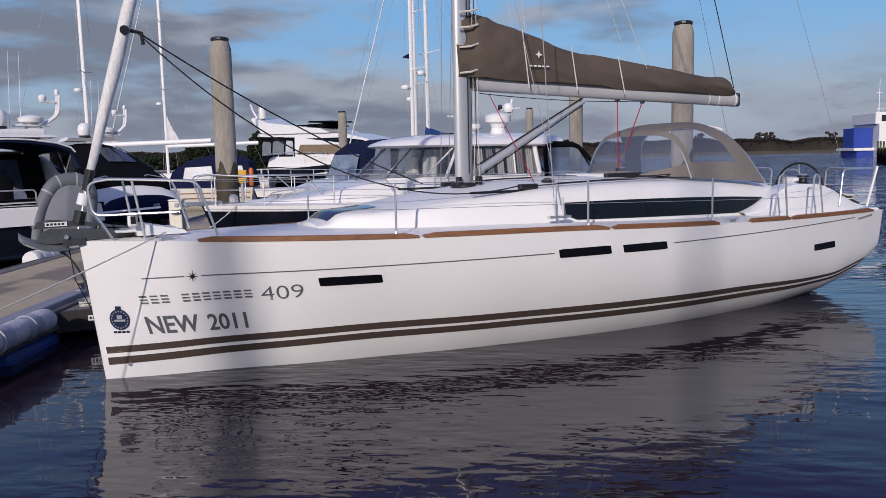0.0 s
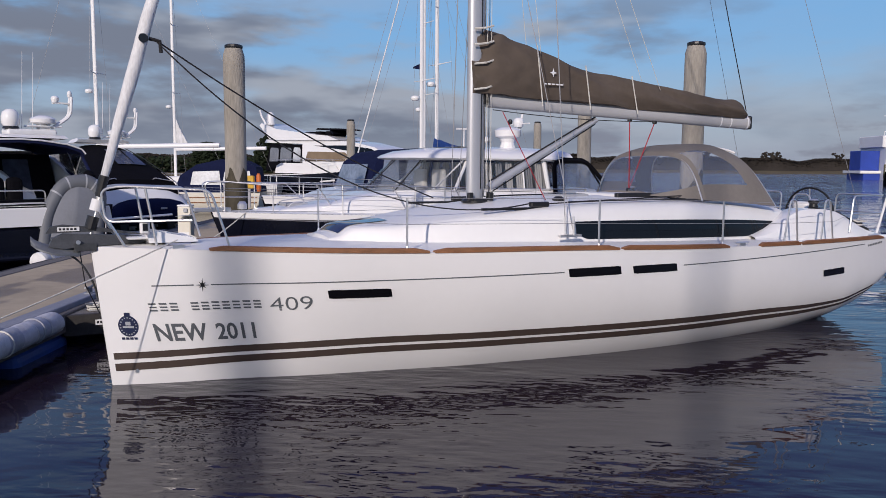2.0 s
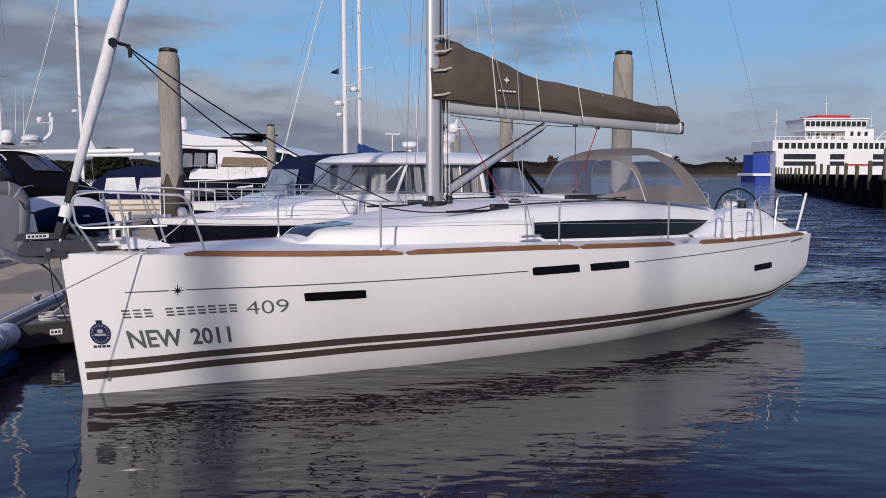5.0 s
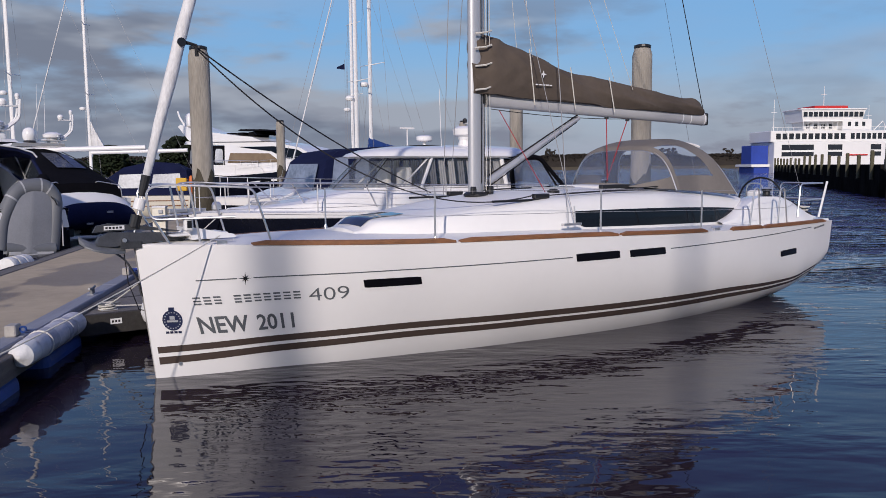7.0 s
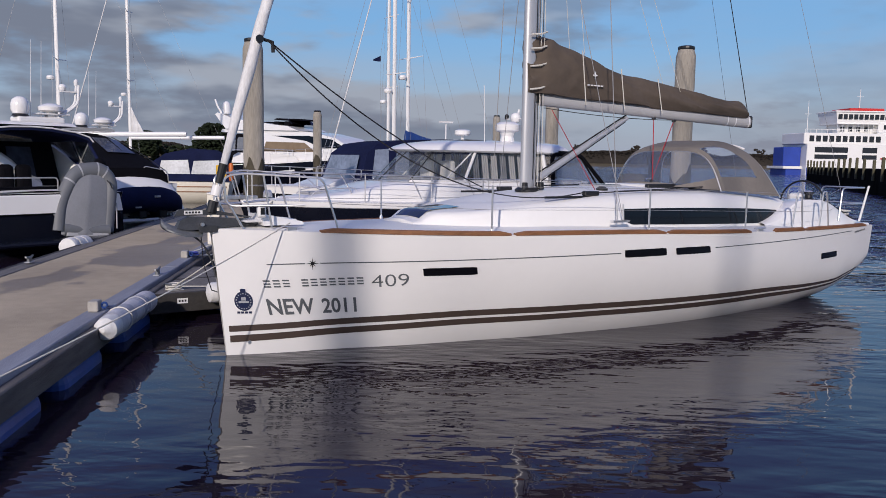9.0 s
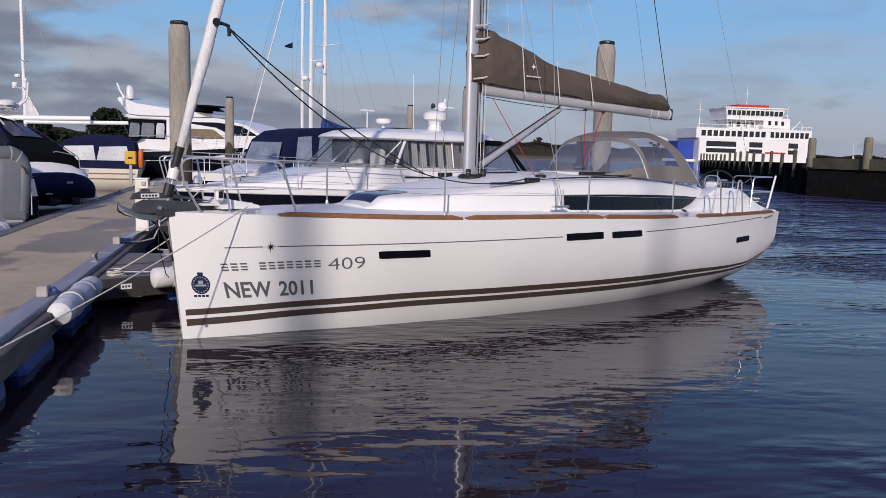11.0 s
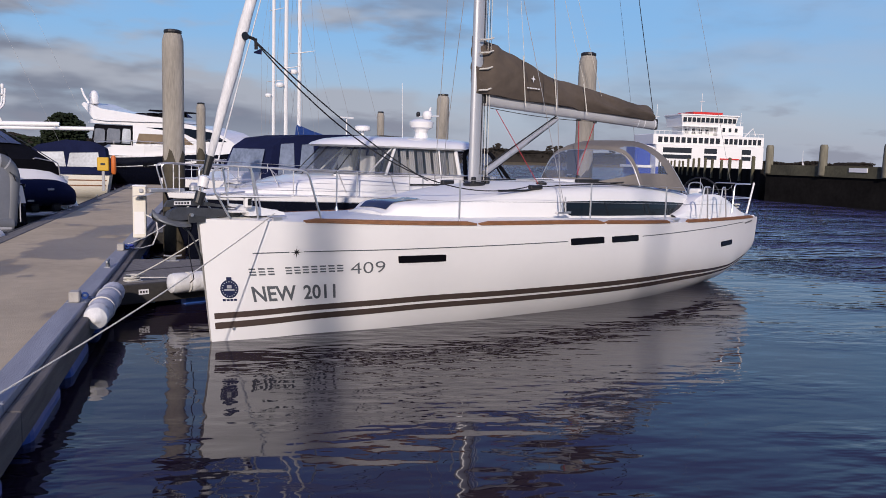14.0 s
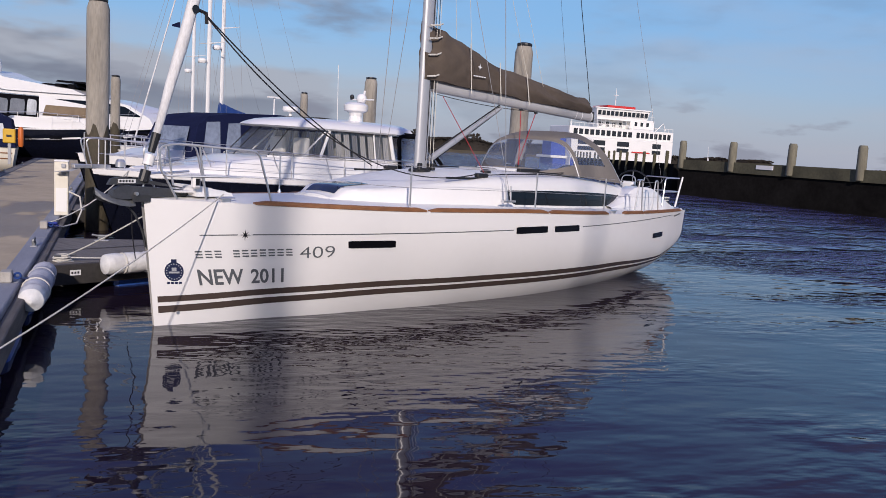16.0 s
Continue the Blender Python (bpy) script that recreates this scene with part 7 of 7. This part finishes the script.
# ---- trees behind the left-hand berths ----
def tree(x, y, h, spread, seed):
    rnd = random.Random(seed)
    t = thing("tree", pose(x, y, 1.0), "dark evergreen tree on the far bank", "tree", "trees on the bank")
    part("trunk", tube([(0, 0, -1.5), (0.1, 0, h * 0.4), (0.05, 0.1, h * 0.8)], 0.35, 8, r1=0.08), BARK, t)
    bm = None
    for k in range(9):
        a = k * 2.4
        bm = tube([(0, 0, h * (0.3 + 0.05 * k)), (spread * 0.5 * math.cos(a), spread * 0.5 * math.sin(a), h * (0.45 + 0.05 * k))], 0.1, 5, bm, r1=0.03)
    part("limbs", bm, BARK, t)
    items = []
    for k in range(1700):
        a, f = rnd.uniform(0, 2 * math.pi), rnd.uniform(0, 1)
        q = spread * math.sqrt(rnd.uniform(0.02, 1)) * math.sin(math.pi * (0.18 + 0.75 * f)) ** 0.7
        items.append(((q * math.cos(a), q * math.sin(a), h * (0.22 + 0.78 * f)), rnd.uniform(0.12, 0.36)))
    verts, faces = clumps(items, rnd)
    me = bpy.data.meshes.new("crown")
    me.from_pydata(verts, [], faces)
    me.materials.append(LEAFD)
    c = new("crown", me)
    c.parent = t


def bank():
    rows = [[(x, 150 + 4 * noise.noise(Vector((x * 0.05, 0, 0))), -0.3), (x, 156, 0.8), (x, 175, 1.3), (x, 230, 1.5)] for x in range(-260, -18, 8)]
    tagged(part("bank", loft(rows), MUD, smooth=True), "low brown bank behind the marina", "bank", kind="structure")
    rnd = random.Random(9)
    items = []
    for k in range(5200):
        x = rnd.uniform(-255, -30)
        d = rnd.random()
        tall = 3.3 + 1.6 * noise.noise(Vector((x * 0.06, 2, 0)))
        items.append(((x, 165 + rnd.uniform(-6, 6), 0.8 + tall * d), rnd.uniform(0.25, 0.65)))
    verts, faces = clumps(items, rnd)
    me = bpy.data.meshes.new("hedge")
    me.from_pydata(verts, [], faces)
    me.materials.append(LEAFD)
    tagged(new("hedge", me), "dark scrub along the near bank", "hedge", kind="stuff")


bank()
tree(-42.8, 152.0, 7.4, 3.9, 1)
tree(-58.0, 158.0, 6.0, 3.4, 2)


# ---- things on the pontoons ----
def at_pontoon(x, y, z=0.0, turn=0.0):
    return PM @ pose(x, y, z, 0, 0, turn)


def fender(m, length, r, label="white fender lashed to the finger pontoon", wrapped=False):
    t = thing("fender", m, label, "fender", "fenders")
    rows = []
    n = 22
    for i in range(n + 1):
        f = i / n
        x = -length / 2 + length * f
        e = min(1, math.sqrt(max(0.02, 1 - max(0, abs(2 * f - 1) - 0.86) ** 2 / 0.14**2)))
        rr = r * e * (1 + 0.04 * noise.noise(Vector((f * 9, 1, length))) - (0.08 if i in (7, 14) else 0))
        rows.append([Vector((x, rr * math.cos(a) * (1 + 0.05 * noise.noise(Vector((f * 6, math.cos(a), math.sin(a))))), rr * math.sin(a))) for a in (2 * math.pi * k / 14 for k in range(14))])
    part("body", loft(rows, close=True, caps=True), FENDER, t, smooth=True)
    if wrapped:
        k = 5
        for j in range(k):
            a, b = -0.36 + 0.80 * j / k, -0.36 + 0.80 * (j + 1) / k
            sl = []
            for i in range(7):
                f = a + (b - a) * i / 6
                rr = r * (1.035 + 0.035 * math.sin(math.pi * i / 6) + 0.02 * noise.noise(Vector((f * 20, j, 3))))
                sl.append([Vector((f * length + 0.03 * math.sin(q + j), rr * math.cos(q) * (1 + 0.04 * noise.noise(Vector((f * 9, math.cos(q) * 2, math.sin(q) * 2)))), rr * math.sin(q))) for q in (2 * math.pi * m / 16 for m in range(16))])
            part("wrapping", loft(sl, close=True), WRAP if j % 2 else FENDER2, t, "grey cloth wrapping", True)
    for i in (-0.18, 0.18):
        part("lashing", ring((i * length, 0, 0), r * (1.08 if wrapped else 0.97), 0.010, "x", 20, 6), ROPEW if i < 0 else GREYP, t)


fender(at_pontoon(0.19, 4.34, 0.41, 90), 2.0, 0.138, "white fender wrapped in grey cloth, lashed to the pontoon edge", True)
fender(YM @ pose(1.08, 2.10, 0.40), 0.95, 0.15)
fender(at_pontoon(-2.88, 11.8, 0.42, 80), 0.8, 0.2, "round white fender hanging at the pontoon edge")


def cleat(m):
    t = thing("mooring_cleat", m, "galvanised mooring cleat on the pontoon", "cleat", "pontoon cleats")
    part("horn", tube([(-0.15, 0, 0.10), (-0.06, 0, 0.085), (0.06, 0, 0.085), (0.15, 0, 0.10)], 0.018, 8), GALVL, t, smooth=True)
    part("foot", box(-0.06, 0.06, -0.025, 0.025, 0.0, 0.085, 0.01), GALVL, t)
    part("base", box(-0.11, 0.11, -0.045, 0.045, -0.002, 0.012, 0.004), GREYP, t)


for y in (-4, 0.0, 7.0, 18, 24, 30):
    cleat(at_pontoon(-0.08, y, 0.502, 90))
    cleat(at_pontoon(-2.56, y + 1.5, 0.50, 90))
cleat(YM @ pose(1.75, 4.35, 0.402, 0, 0, -30))
cleat(YM @ pose(0.3, 2.55, 0.402))


def rope(pts, r, material, label, name="mooring_line"):
    tagged(part(name, tube(pts, r, 8), material, smooth=True), label, "rope", "mooring lines")


def world(m, p):
    return m @ Vector(p)


BOWC = world(YM, (0.82, -0.40, 1.60))
rope(sag(BOWC, world(PM, (-0.02, 0.02, 0.56)), 0.06, 22), 0.0075, ROPEW, "pale mooring line from the bow to a pontoon cleat")
rope(sag(world(YM, (0.82, 0.40, 1.60)), world(YM, (0.3, 2.55, 0.48)), 0.05), 0.010, ROPEW, "pale mooring line from the bow to the finger pontoon")
rope([world(YM, (0.3, 2.55, 0.46)), world(YM, (0.8, 2.48, 0.43)), world(YM, (1.5, 2.5, 0.415))], 0.010, ROPEW, "pale rope lying along the finger pontoon")
rope([world(YM, p) for p in ((-0.1, 0.05, 1.50), (-0.05, 0.12, 1.1), (0.1, 0.3, 0.75), (0.5, 1.2, 0.55))], 0.006, ROPEK, "dark rope hanging from the bow roller")
rope(sag(world(YM @ pose(2.95, 7.2, 0), (0.6, -0.42, 1.45)), world(PM, (-0.1, 9.5, 0.55)), 0.15), 0.012, ROPEW, "pale mooring line of the saloon yacht")


def coil(m, r, n, material, label):
    t = thing("rope_coil", m, label, "rope")
    for k in range(n):
        part("turn", ring((0.02 * math.sin(k * 2), 0.02 * math.cos(k * 3), 0.014 + 0.018 * k), r * (1 - 0.07 * (k % 3)), 0.012, "z", 22, 6), material, t)


coil(YM @ pose(0.28, 2.60, 0.40), 0.10, 5, ROPEW, "white rope coiled round a finger cleat")
coil(at_pontoon(-0.02, 9.42, 0.50), 0.11, 4, mat("blue_rope", (0.03, 0.05, 0.30), 0.8, var=0.3, scale=40), "blue rope heaped on the kerb")


def pedestal():
    t = thing("service_pedestal", at_pontoon(0.04, 11.5, 0.502, 0), "white power and water pedestal on the pontoon kerb", "service pedestal")
    part("cabinet", box(-0.13, 0.13, -0.13, 0.13, 0.0, 1.06, 0.02, 2), CREAM, t, "off-white cabinet")
    part("top", box(-0.14, 0.14, -0.14, 0.14, 1.061, 1.10, 0.02, 2), GEL, t)
    for z in (0.80, 0.95):
        part("socket", box(0.0, 0.08, -0.17, -0.131, z, z + 0.08, 0.01), GREYP, t)
    part("door_panel", box(-0.10, 0.10, -0.137, -0.132, 0.08, 0.55), DECKW, t)


pedestal()
rope([world(PM, p) for p in ((0.18, 11.4, 0.98), (0.38, 11.25, 0.90), (0.42, 11.0, 0.65), (0.34, 10.7, 0.43), (0.15, 10.2, 0.42), (-0.08, 9.25, 0.53))], 0.016, ROPEW, "white hose looping from the pedestal", "hose")


def block(m, label="grey mooring bracket bolted on the kerb"):
    t = thing("kerb_bracket", m, label, "bracket", "kerb brackets")
    part("plate", box(-0.07, 0.05, -0.09, 0.09, 0.0, 0.13, 0.012), BLOCKW, t)
    part("eye", ring((0.10, 0, 0.07), 0.032, 0.012, "y", 18, 6), BLUEC, t)
    part("shackle", tube(bend([(0.13, -0.03, 0.05), (0.22, -0.03, 0.03), (0.22, 0.03, 0.03), (0.13, 0.03, 0.05)], 0.03), 0.012, 6), EMBLEM, t)


block(at_pontoon(-0.10, 4.05, 0.50))
block(at_pontoon(-0.10, 9.2, 0.50))


def life_station():
    t = thing("lifebuoy_station", pose(-11.33, 36.3, 0.45, 0, 0, 5), "yellow lifebuoy cabinet with an orange float", "safety post")
    part("post", box(-0.06, 0.06, -0.06, 0.06, 0, 0.9, 0.01), GREYP, t)
    part("cabinet", box(-0.24, 0.24, -0.14, 0.14, 0.9, 1.5, 0.04, 2), YELLOW, t, "yellow plastic cabinet")
    part("notice", box(-0.1, 0.1, -0.148, -0.142, 1.15, 1.25), BLACK, t)
    part("float", lathe([(0.07, 0), (0.11, 0.1), (0.11, 0.75), (0.06, 0.85)], 12, at=(0.42, 0.1, 0.75)), FORANGE, t, "orange float", True)


life_station()
